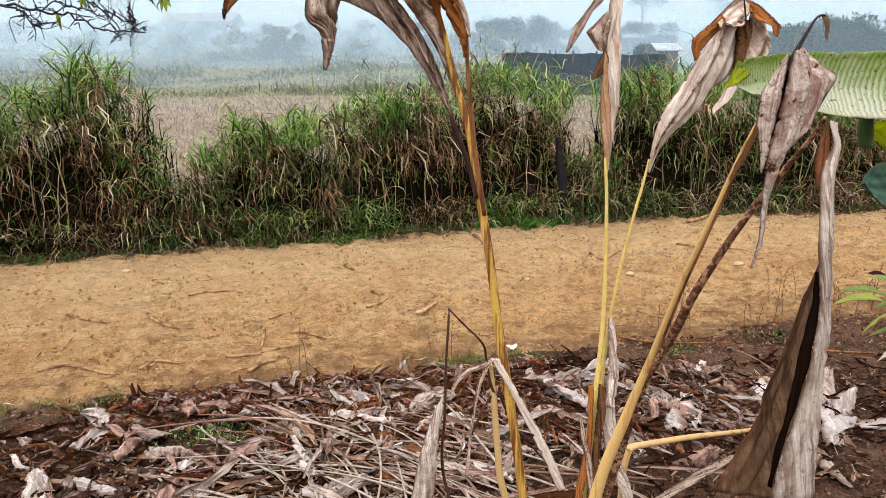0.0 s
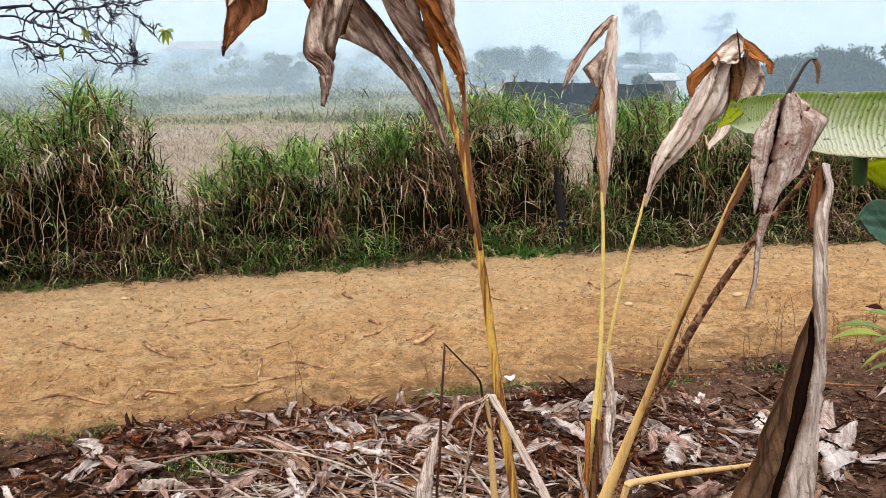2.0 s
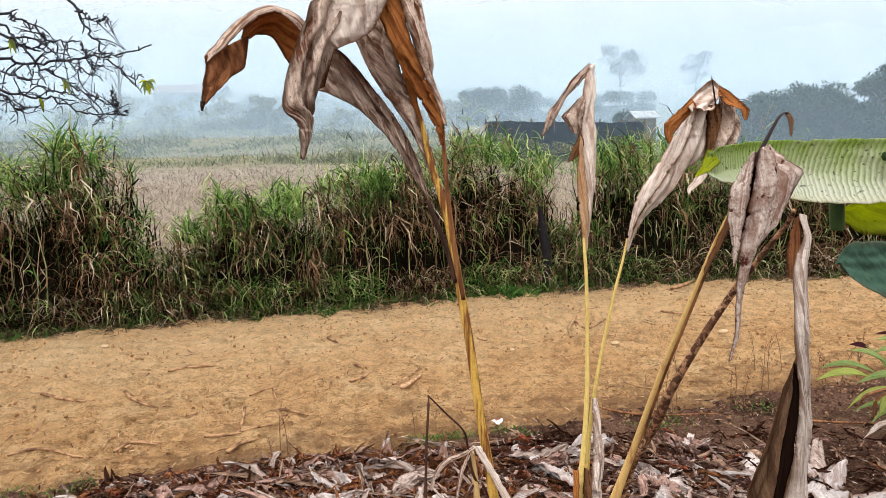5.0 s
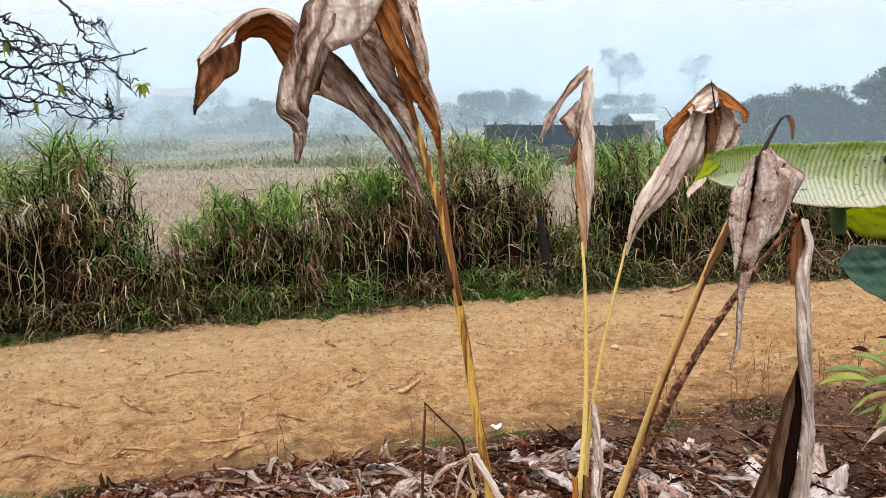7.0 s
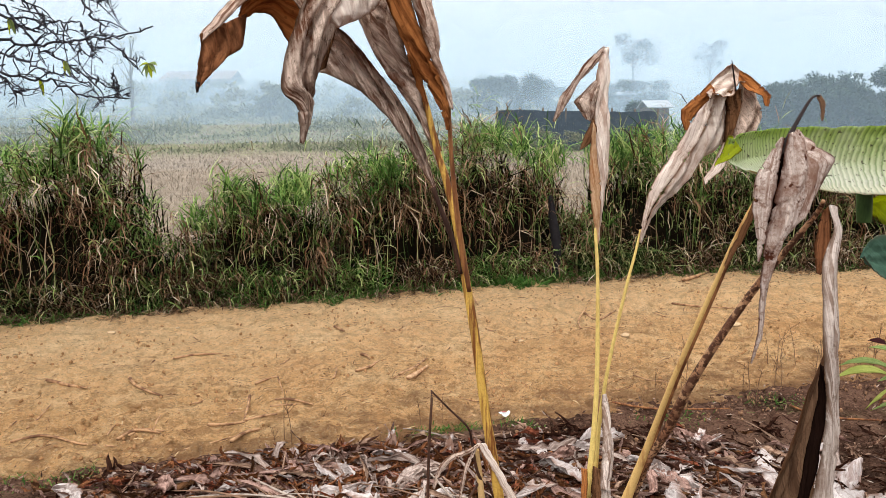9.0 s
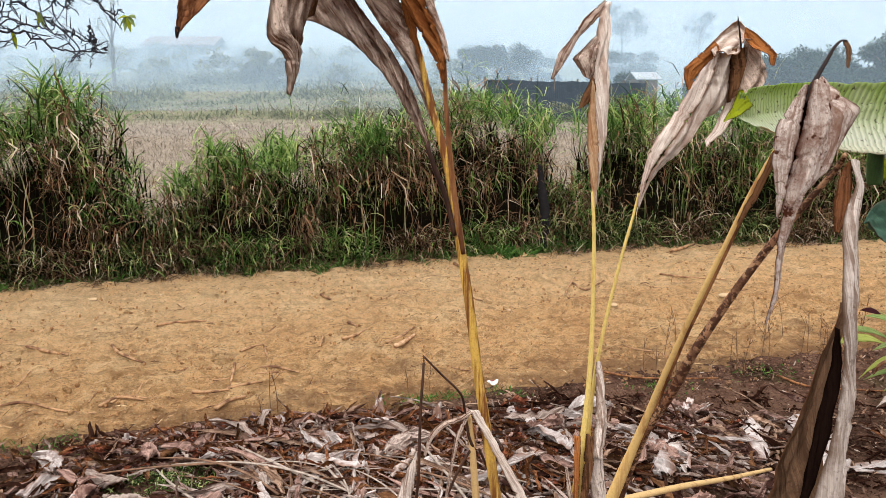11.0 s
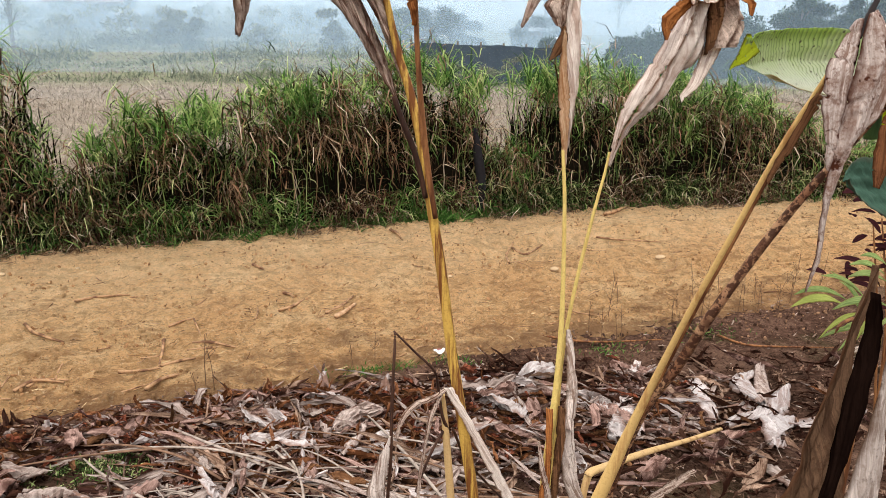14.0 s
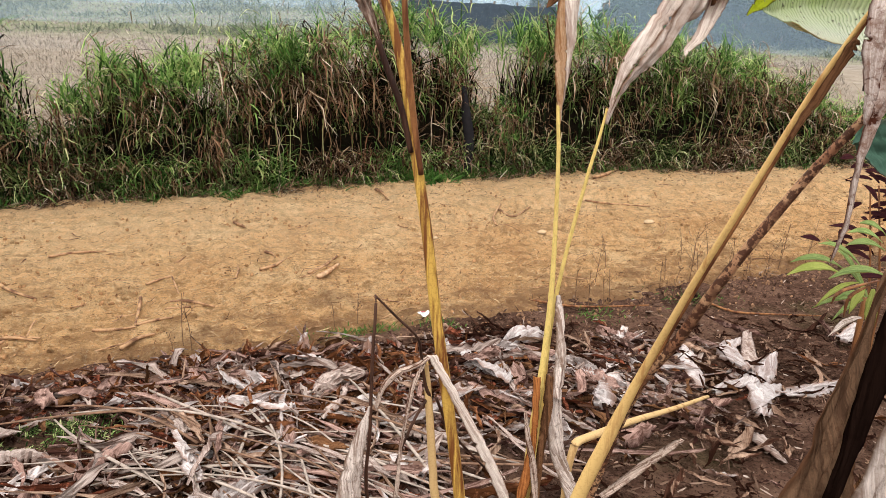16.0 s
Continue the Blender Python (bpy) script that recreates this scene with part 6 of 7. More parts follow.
# ---- leaf litter ----
litter_rng = np.random.default_rng(12)


def litter_leaf(kind, seed):
    """A fallen dry leaf, curled and twisted, lying round the origin along x."""
    g = np.random.default_rng(seed)
    length, half = {"strip": (0.42, 0.009), "blade": (0.27, 0.016), "scrap": (0.095, 0.012), "crumple": (0.18, 0.026)}[kind]
    length *= g.uniform(0.75, 1.3)
    half *= g.uniform(0.7, 1.3)
    n, across = (16, 5) if kind == "strip" else (13, 7)
    s = np.linspace(0, 1, n)
    bend = g.normal(0, 0.10) * length
    lift = {"strip": 0.020, "blade": 0.028, "scrap": 0.016, "crumple": 0.040}[kind] * g.uniform(0.5, 1.4)
    cx = (s - 0.5) * length
    cy = bend * np.sin(s * 3.14) + 0.012 * np.sin(s * 7 + seed)
    cz = 0.006 + lift * (np.sin(s * 3.14 * g.uniform(0.8, 2.0) + g.uniform(0, 3)) * 0.5 + 0.5)
    w = half * np.clip(np.sin(np.clip(s * 0.94 + 0.03, 0, 1) * 3.14) ** 0.7, 0.08, 1) * (1 + 0.2 * g.normal(0, 1, n).clip(-1, 1))
    twist = g.uniform(-1.1, 1.1) + s * g.uniform(-2.4, 2.4)
    u = np.linspace(-1, 1, across)
    steep = g.uniform(0.15, 0.9, (n, 1)) * (1 if kind != "strip" else 0.6)
    crease = g.uniform(-0.4, 0.4)
    hei = np.abs(u[None, :] - crease) * steep + 0.22 * g.normal(0, 1, (n, across)).clip(-1.2, 1.2) * (0.5 if kind == "strip" else 1.0)
    lat = u[None, :] * np.sqrt(np.clip(1 - 0.6 * steep ** 2, 0.2, 1))
    ct, st = np.cos(twist)[:, None], np.sin(twist)[:, None]
    yy = cy[:, None] + w[:, None] * (lat * ct - hei * st)
    zz = cz[:, None] + w[:, None] * (lat * st + hei * ct)
    jag = g.normal(0, 0.0015, yy.shape)
    v = np.stack([np.repeat(cx[:, None], across, 1) + g.normal(0, 0.002, yy.shape), yy + jag, zz + jag], -1).reshape(-1, 3)
    v[:, 2] -= v[:, 2].min() - 0.002
    f = [(i * across + j, i * across + j + 1, (i + 1) * across + j + 1, (i + 1) * across + j) for i in range(n - 1) for j in range(across - 1)]
    return v, f, n, across, length


LITTER = {}
for kind, mats in (("strip", (LITTER_GREY, DRY_ROSE, LITTER_TAN)), ("blade", (DRY_ROSE, LITTER_TAN, LITTER_GREY, DRY_WHITE)), ("scrap", (DRY_ROSE, DRY_RED, DRY_RUST, LITTER_TAN)), ("crumple", (DRY_WHITE, DRY_ROSE, LITTER_GREY))):
    LITTER[kind] = []
    for i in range(9):
        v, f, n, across, length = litter_leaf(kind, 40 + i * 7 + len(kind))
        LITTER[kind].append((v, leaf_mesh("dry_leaf", v, f, mats[i % len(mats)], n, across, length, False), f))


def mound(x, y):
    """Height of the heap of litter over the soil."""
    return 0.06 * np.exp(-((x + 0.25) / 0.9) ** 2 - ((y - 2.55) / 0.5) ** 2) + 0.03 * np.exp(-((x - 0.5) / 0.4) ** 2 - ((y - 2.4) / 0.5) ** 2)


def litter_spot():
    """A place in the litter: the heap, its thin edges, or the patch beyond the stems."""
    while True:
        p = litter_rng.random()
        if p < 0.78:
            x, y = litter_rng.normal(-0.42, 0.52), litter_rng.normal(2.48, 0.45)
            if x > 0.28 and litter_rng.random() < 0.9:
                continue
        elif p < 0.87:
            x, y = litter_rng.normal(0.56, 0.12), litter_rng.normal(2.95, 0.24)
        elif p < 0.965:
            x, y = litter_rng.normal(1.18, 0.18), litter_rng.normal(2.95, 0.17)
        else:
            x, y = litter_rng.uniform(-2.0, 2.4), litter_rng.uniform(1.6, 3.4)
        edge = float(near_edge(x)) - 0.12
        bald = (x + 0.95) ** 2 / 0.05 + (y - 2.65) ** 2 / 0.022
        if 1.35 < y < edge and -2.4 < x < 2.6 and bald > 1:
            return x, y


LABELS = {"strip": "long curled grey strip of dry leaf on the litter", "blade": "dry brown leaf curled on the litter", "scrap": "small scrap of red-brown dry leaf on the soil", "crumple": "crumpled bleached dry leaf on the litter"}
for i in range(140):
    kind = litter_rng.choice(["strip", "blade", "scrap", "crumple"], p=[0.18, 0.44, 0.14, 0.24])
    x, y = litter_spot()
    if x > 0.85:
        kind = litter_rng.choice(["blade", "crumple", "scrap"], p=[0.3, 0.5, 0.2])
    verts, me, _ = LITTER[kind][litter_rng.integers(9)]
    ob = new("dry_leaf", me)
    away = litter_rng.normal(-0.55, 0.75) if kind == "strip" and x < 0.6 else litter_rng.uniform(0, 6.28)
    ob.matrix_world = Matrix.LocRotScale((x, y, float(mound(x, y)) + litter_rng.uniform(0.0, 0.03)), Euler((litter_rng.normal(0, 0.15), litter_rng.normal(0, 0.12), away)), Vector((1, 1, 1)) * litter_rng.uniform(0.75, 1.25))
    tagged(ob, LABELS[kind], "dry leaf", "fallen dry leaves")

# the darkest leaves lie lowest and paint in the shade of the gaps
for mats_of, count, kinds in ((LITTER_DARK, 900, ("scrap", "blade")), (DRY_ROSE, 900, ("scrap", "blade")), (LITTER_TAN, 560, ("blade", "scrap", "strip")), (LITTER_GREY, 620, ("strip", "strip", "blade", "blade", "scrap")), (DRY_WHITE, 330, ("crumple", "blade", "scrap", "strip")), (DRY_RED, 260, ("scrap", "scrap", "blade")), (DRY_RUST, 260, ("blade", "scrap")), (DRY_BROWN, 500, ("scrap", "blade"))):
    vs, fs, o, uvs = [], [], 0, []
    for i in range(count):
        kind = kinds[litter_rng.integers(len(kinds))]
        v, me, f = LITTER[kind][litter_rng.integers(9)]
        x, y = litter_spot()
        m = Matrix.LocRotScale((x, y, float(mound(x, y)) * litter_rng.uniform(0.2, 1.0) * (0.5 if mats_of is LITTER_DARK else 1.0)), Euler((litter_rng.normal(0, 0.2), litter_rng.normal(0, 0.15), litter_rng.normal(-0.5, 0.9))), Vector((1, 1, 1)) * litter_rng.uniform(0.55, 1.1))
        vs.append(v @ np.array(m.to_3x3()).T + np.array(m.translation))
        fs += [tuple(k + o for k in face) for face in f]
        o += len(v)
        uvs.append(np.stack([v[:, 1] * 20, v[:, 0]], 1))
    ob = mesh_object("leaf_litter", np.vstack(vs), fs, mats_of)
    layer = ob.data.uv_layers.new(name="along")
    k = np.empty(len(ob.data.loops), dtype=np.int32)
    ob.data.loops.foreach_get("vertex_index", k)
    layer.data.foreach_set("uv", np.vstack(uvs)[k].ravel().astype(np.float32))
    tagged(ob, "heaped dry leaf litter on dark soil", "leaf litter", kind="stuff")

# long dry strips strewn over the front of the heap
for i in range(60):
    verts, me, _ = LITTER["strip"][litter_rng.integers(9)]
    x, y = litter_rng.normal(-0.1, 0.42), litter_rng.uniform(1.55, 2.5)
    ob = new("dry_leaf", me)
    ob.matrix_world = Matrix.LocRotScale((x, y, float(mound(x, y)) + litter_rng.uniform(0.005, 0.035)), Euler((litter_rng.normal(0, 0.2), litter_rng.normal(0, 0.08), litter_rng.normal(-0.6, 0.6))), Vector((litter_rng.uniform(0.8, 1.4), 0.8, 0.8)))
    tagged(ob, LABELS["strip"], "dry leaf", "fallen dry leaves")

# red-brown scraps along the back of the heap, bark chips on the bare soil
for mat, count, kinds, spot_of, label in (
        (DRY_RED, 260, ("scrap",), lambda: (litter_rng.normal(-0.3, 0.45), litter_rng.uniform(2.65, 3.25)), "red-brown scraps of dry leaf along the heap"),
        (DRY_RUST, 420, ("scrap", "blade"), lambda: (litter_rng.normal(-0.35, 0.5), litter_rng.uniform(2.55, 3.25)), "rust-brown scraps of dry leaf along the heap"),
        (DRY_ROSE, 420, ("scrap",), lambda: (litter_rng.normal(-0.35, 0.5), litter_rng.uniform(2.5, 3.25)), "greyish pink scraps of dry leaf along the heap"),
        (LITTER_TAN, 330, ("scrap", "scrap", "blade"), lambda: (litter_rng.uniform(0.7, 2.6), litter_rng.uniform(1.7, 3.3)), "tan chips of bark and leaf on bare soil"),
        (LITTER_DARK, 420, ("scrap", "scrap", "blade"), lambda: (litter_rng.uniform(0.6, 2.8), litter_rng.uniform(1.7, 3.5)), "rotten dark chips of bark on bare soil")):
    vs, fs, o, uvs = [], [], 0, []
    while len(vs) < count:
        x, y = spot_of()
        if y > float(near_edge(x)) - 0.1 or (x + 0.95) ** 2 / 0.05 + (y - 2.65) ** 2 / 0.022 < 1:
            continue
        v, me, f = LITTER[kinds[litter_rng.integers(len(kinds))]][litter_rng.integers(9)]
        m = Matrix.LocRotScale((x, y, float(mound(x, y)) + (0.012 if x < 0.5 else 0.0)), Euler((litter_rng.normal(0, 0.25), litter_rng.normal(0, 0.2), litter_rng.uniform(0, 6.28))), Vector((1, 1, 1)) * litter_rng.uniform(0.35, 0.8))
        vs.append(v @ np.array(m.to_3x3()).T + np.array(m.translation))
        fs += [tuple(k + o for k in face) for face in f]
        o += len(v)
        uvs.append(np.stack([v[:, 1] * 20, v[:, 0]], 1))
    ob = mesh_object("leaf_scraps", np.vstack(vs), fs, mat)
    layer = ob.data.uv_layers.new(name="along")
    k = np.empty(len(ob.data.loops), dtype=np.int32)
    ob.data.loops.foreach_get("vertex_index", k)
    layer.data.foreach_set("uv", np.vstack(uvs)[k].ravel().astype(np.float32))
    tagged(ob, label, "leaf litter", kind="stuff")

# larger crumpled leaves


def fallen_leaf(x, y, length, half, heading, material, seed, label, rough=1.0):
    """A broad fallen leaf, pleated and crumpled, twisted along its length."""
    g = np.random.default_rng(seed)
    k = np.linspace(0, 1, 6)
    line = np.stack([(k - 0.5) * length, g.normal(0, 0.12) * length * np.sin(k * 3.14), 0.2 * half + g.uniform(0.1, 0.5) * half * np.sin(k * g.uniform(2, 5) + g.uniform(0, 3)) ** 2], 1)
    tilt = g.uniform(-0.5, 0.5) + k * g.uniform(-1.3, 1.3)
    wide = half * np.clip(np.sin(np.clip(k * 0.9 + 0.08, 0, 1) * 3.14) ** 0.6, 0.15, 1) * g.uniform(0.7, 1.2, 6)
    off = np.stack([np.zeros(6), np.cos(tilt), np.sin(tilt)], 1) * wide[:, None]
    v, f = loft(line - off, line + off, 30, 15, bulge=g.uniform(-0.4, 0.5) * half, fold=0.6 * rough * half, seed=seed, ragged=0.5 * rough, crumple=0.15 * rough * half, curl=0.25 * half, crinkle=0.2 * rough * half)
    v[:, 2] -= np.quantile(v[:, 2], 0.06)
    ob = new("dry_leaf", leaf_mesh("dry_leaf", v, f, material, 30, 15, length, False))
    ob.matrix_world = Matrix.LocRotScale((x, y, float(mound(x, y)) + (0.025 if x < 0.3 else 0.004)), Euler((0, 0, heading)), None)
    return tagged(ob, label, "dry leaf", "fallen dry leaves")


PALE_SPOTS = [(-1.50, 2.80), (-0.62, 2.61), (-0.50, 2.37), (-0.76, 2.40), (-1.25, 2.29), (-1.04, 2.47), (-0.28, 2.67), (-1.21, 2.50), (-1.46, 2.26), (-0.05, 2.69), (-0.36, 2.21), (-0.95, 2.22), (-0.18, 3.10), (-0.04, 2.83), (-0.35, 2.77), (-1.10, 2.85)]
for i, (x, y) in enumerate(PALE_SPOTS):
    fallen_leaf(x, y, litter_rng.uniform(0.16, 0.28), litter_rng.uniform(0.028, 0.045), litter_rng.uniform(0, 3.14), (DRY_WHITE, LITTER_GREY, DRY_WHITE, DRY_ROSE)[i % 4], 400 + i, "broad bleached leaf crumpled on the litter")
SOIL_SPOTS = [(0.47, 3.19, 2.1), (0.56, 3.10, 0.6), (0.62, 3.00, 1.4), (0.68, 2.90, 1.2), (0.55, 2.90, 2.4), (0.81, 3.30, 0.2), (1.02, 2.89, 1.9), (1.06, 2.78, 1.5), (1.29, 3.35, 2.6), (1.13, 2.83, 1.7), (1.00, 2.72, 1.2), (0.99, 2.48, 0.4), (0.96, 3.00, 2.2)]
for i, (x, y, heading) in enumerate(SOIL_SPOTS):
    fallen_leaf(x, y, litter_rng.uniform(0.19, 0.29), litter_rng.uniform(0.034, 0.056), heading, (DRY_BLEACH, DRY_ROSE, DRY_WHITE, DRY_ROSE, DRY_WHITE)[i % 5], 500 + i, "bleached pinkish leaf crumpled on dark soil")
for i, (ax, ay, bx, by, half, material) in enumerate((
        (1.53, 3.20, 1.41, 2.78, 0.055, DRY_BLEACH), (1.47, 3.00, 1.35, 2.72, 0.035, DRY_WHITE), (1.86, 3.26, 1.71, 2.93, 0.050, DRY_BLEACH),
        (1.45, 2.75, 1.93, 3.07, 0.055, DRY_BLEACH), (1.64, 2.78, 1.55, 2.56, 0.050, DRY_BLEACH), (1.59, 2.70, 1.79, 2.73, 0.035, DRY_BLEACH),
        (1.74, 2.70, 2.10, 2.79, 0.024, DRY_BLEACH), (1.23, 2.62, 1.52, 2.71, 0.045, DRY_ROSE), (1.29, 2.33, 1.47, 2.50, 0.035, LITTER_TAN),
        (1.46, 2.46, 1.48, 2.28, 0.030, LITTER_GREY), (2.31, 3.18, 2.58, 3.38, 0.040, DRY_WHITE))):
    fallen_leaf((ax + bx) / 2, (ay + by) / 2, math.dist((ax, ay), (bx, by)), half, math.atan2(by - ay, bx - ax), material, 540 + i, "large bleached leaf curled on dark soil", 0.4)
for i in range(26):
    x, y = litter_spot()
    fallen_leaf(x, y, litter_rng.uniform(0.10, 0.24), litter_rng.uniform(0.014, 0.034), litter_rng.uniform(0, 3.14), (LITTER_GREY, DRY_ROSE, LITTER_TAN, DRY_WHITE, DRY_BROWN)[i % 5], 600 + i, "dry leaf crumpled on the litter")

# long bleached leaf stalks fanned out from the foot of the clump
STALK = plain("bleached_stalk", (0.46, 0.365, 0.30), 0.8, 0.65, 26)
STALK_BROWN = plain("brown_leaf_stalk", (0.24, 0.135, 0.085), 0.8, 0.7, 26)
for i in range(110):
    x, y = litter_rng.normal(-0.30, 0.40), litter_rng.uniform(1.75, 2.75)
    if x > 0.75 or x < -1.5:
        continue
    away = litter_rng.normal(2.62, 0.28) if litter_rng.random() < 0.75 else litter_rng.normal(1.75, 0.35)
    reach, r = litter_rng.uniform(0.18, 0.42), litter_rng.uniform(0.0025, 0.006)
    d = np.array([np.cos(away), np.sin(away)]) * reach
    side = np.array([-d[1], d[0]]) * litter_rng.normal(0, 0.10)
    rise = litter_rng.uniform(0.012, 0.055)
    line = [(x + d[0] * k + side[0] * (1 - k * k), y + d[1] * k + side[1] * (1 - k * k), float(mound(x + d[0] * k, y + d[1] * k)) + 0.012 + rise * (1 - 0.5 * k * k)) for k in (-1, -0.5, 0, 0.5, 1)]
    v, f = tube(line, [r, r * 1.1, r, r * 0.6], 16, 7, litter_rng.uniform(0.35, 0.8))
    ob = mesh_object("dry_stalk", v - np.array(line[2]), f, STALK_BROWN if i % 3 == 0 else STALK, True)
    ob.location = line[2]
    tagged(ob, "long bleached leaf stalk lying on the litter", "dry stalk", "fallen leaf stalks")

# a bare patch in the litter, overgrown with short green weeds
n = 1500
a, k = litter_rng.uniform(0, 6.28, n), litter_rng.random(n) ** 0.6
x, y = -0.98 + np.cos(a) * k * 0.23, 2.69 + np.sin(a) * k * 0.16
keep = np.array([noise.noise(Vector((p * 9, q * 9, 2.0))) for p, q in zip(x.tolist(), y.tolist())]) > -0.12
x, y, n = x[keep], y[keep], int(keep.sum())
v, f = blades(np.stack([x, y, mound(x, y) + 0.001], 1), litter_rng.uniform(0.008, 0.03, n), litter_rng.uniform(0, 6.28, n), litter_rng.uniform(0.2, 1.3, n), litter_rng.uniform(0.2, 1.5, n), litter_rng.uniform(0.003, 0.007, n), 3)
tagged(mesh_object("short_weeds", v, f, OLIVE), "short olive-green weeds on a bare patch of soil", "weeds", kind="stuff")

# crumbs of bark and leaf on the soil
n = 9000
x = litter_rng.uniform(-2.6, 3.6, n)
y = near_edge(x) + 0.12 - litter_rng.random(n) ** 0.8 * 2.2
v, f = blades(np.stack([x, y, np.full(n, 0.004)], 1), litter_rng.uniform(0.008, 0.055, n), litter_rng.uniform(0, 6.28, n), litter_rng.uniform(1.2, 1.57, n), litter_rng.uniform(-0.2, 0.2, n), litter_rng.uniform(0.003, 0.012, n), 3)
crumbs = mesh_object("leaf_crumbs", v, f, grass_material("leaf_crumbs", [(0.0, (0.02, 0.010, 0.007)), (0.5, (0.10, 0.054, 0.036)), (0.85, (0.26, 0.165, 0.115)), (1.0, (0.52, 0.41, 0.34))], 0.1))
tagged(crumbs, "crumbs of bark and dry leaf on dark soil", "litter", kind="stuff")

# ---- sticks and stones on the track ----
STICK = stem_material("dry_stick", (0.43, 0.25, 0.13), (0.13, 0.062, 0.034), 0.52, (14, 14, 14), 0.9)
STICK_PALE = stem_material("pale_stick", (0.60, 0.39, 0.23), (0.33, 0.17, 0.085), 0.5, (20, 20, 20), 0.8)


def top_of(x, y):
    best = 0.0
    for ob in (road, ground):
        hit, place, _, _ = ob.ray_cast((x, y, 3.0), (0, 0, -1))
        if hit:
            best = max(best, place.z)
    return best


def stick(points, radius, material=None, label="dry brown stick lying on the clay track"):
    at = points[len(points) // 2]
    radius *= 1.55
    line = [(p[0], p[1], top_of(*p[:2]) + radius * 0.95) for p in points]
    v, f = tube(line, [radius, radius * 0.9, radius * 0.55], 10, 6)
    v = v - np.array(line[0])
    ob = mesh_object("stick", v, f, material or STICK, True)
    ob.location = line[0]
    return tagged(ob, label, "stick", "sticks on the track")


stick([(-2.37, 4.26), (-2.20, 4.19), (-2.05, 4.11)], 0.0070)
stick([(-1.85, 4.24), (-1.76, 4.11), (-1.65, 4.03), (-1.56, 3.99)], 0.0067)
stick([(-1.75, 4.68), (-1.61, 4.72), (-1.45, 4.77)], 0.0060)
stick([(-1.08, 4.20), (-1.02, 4.27), (-0.96, 4.28)], 0.0052)
stick([(-0.96, 4.28), (-0.91, 4.14), (-0.87, 4.01)], 0.0032)
stick([(-0.89, 3.91), (-0.79, 3.88), (-0.66, 3.82)], 0.0059)
stick([(-0.90, 3.82), (-0.78, 3.84), (-0.69, 3.85)], 0.0038)
stick([(-1.05, 3.97), (-1.02, 3.80), (-0.99, 3.62)], 0.0060)
stick([(-1.16, 3.56), (-1.07, 3.58), (-0.98, 3.60)], 0.0055)
stick([(-0.98, 3.62), (-0.90, 3.68), (-0.84, 3.72)], 0.0055)
stick([(-0.21, 4.28), (-0.13, 4.43), (-0.05, 4.63)], 0.0072)
stick([(-0.15, 4.14), (-0.10, 4.26), (-0.04, 4.41)], 0.0100, STICK_PALE)
stick([(-0.49, 4.35), (-0.41, 4.41), (-0.35, 4.52)], 0.0063)
stick([(-0.78, 5.45), (-0.73, 5.33), (-0.68, 5.25)], 0.0078)
stick([(-2.09, 3.41), (-1.93, 3.43), (-1.73, 3.37), (-1.55, 3.35)], 0.0049)
stick([(-1.57, 3.43), (-1.51, 3.51), (-1.38, 3.50)], 0.0056)
stick([(-2.08, 3.54), (-2.11, 3.68), (-2.13, 3.86)], 0.0040)
stick([(-0.98, 3.35), (-0.93, 3.43), (-0.87, 3.50)], 0.0069)
stick([(-0.61, 4.23), (-0.61, 4.36), (-0.63, 4.47)], 0.0041)
stick([(-0.49, 4.68), (-0.44, 4.61), (-0.42, 4.58)], 0.0068)
stick([(-1.43, 3.53), (-1.45, 3.65), (-1.46, 3.71)], 0.0037)
stick([(0.97, 3.82), (1.14, 3.74), (1.31, 3.71), (1.60, 3.71)], 0.0045, BROWN_STEM)
stick([(1.94, 3.74), (2.02, 3.59), (2.22, 3.54), (2.47, 3.50)], 0.0042, BROWN_STEM)
stick([(2.42, 6.90), (2.62, 7.06), (3.01, 7.55)], 0.0131)
stick([(1.09, 5.23), (1.12, 5.46), (1.23, 5.71)], 0.0060)
stick([(1.20, 5.63), (1.27, 5.45), (1.47, 5.70)], 0.0064)
stick([(0.28, 6.37), (0.33, 6.16), (0.36, 6.02)], 0.0086)
stick([(1.99, 5.91), (2.19, 5.84), (2.50, 5.76)], 0.0056)
stick([(-1.53, 3.47), (-1.49, 3.54), (-1.37, 3.52)], 0.0052)
stick([(-2.05, 6.31), (-2.05, 6.41), (-1.92, 6.01)], 0.0059)
# smaller sticks and straws strewn about
for i in range(85):
    x = litter_rng.uniform(-2.6, 4.2)
    y = near_edge(x) + 0.1 + litter_rng.random() ** 1.3 * (far_edge(x) - near_edge(x) - 0.2)
    a, k = litter_rng.normal(0.2, 0.8), litter_rng.uniform(0.03, 0.13)
    dx, dy = np.cos(a) * k, np.sin(a) * k
    bend = litter_rng.normal(0, 0.015)
    stick([(x - dx, y - dy), (x + bend, y - bend), (x + dx, y + dy)], litter_rng.uniform(0.0012, 0.003), None, "small dry twig lying on the clay track")

# pebbles and clods
ICO = bmesh.new()
bmesh.ops.create_icosphere(ICO, subdivisions=1, radius=1.0)
ico_v = np.array([v.co[:] for v in ICO.verts])
ico_f = [tuple(v.index for v in face.verts) for face in ICO.faces]
ICO.free()


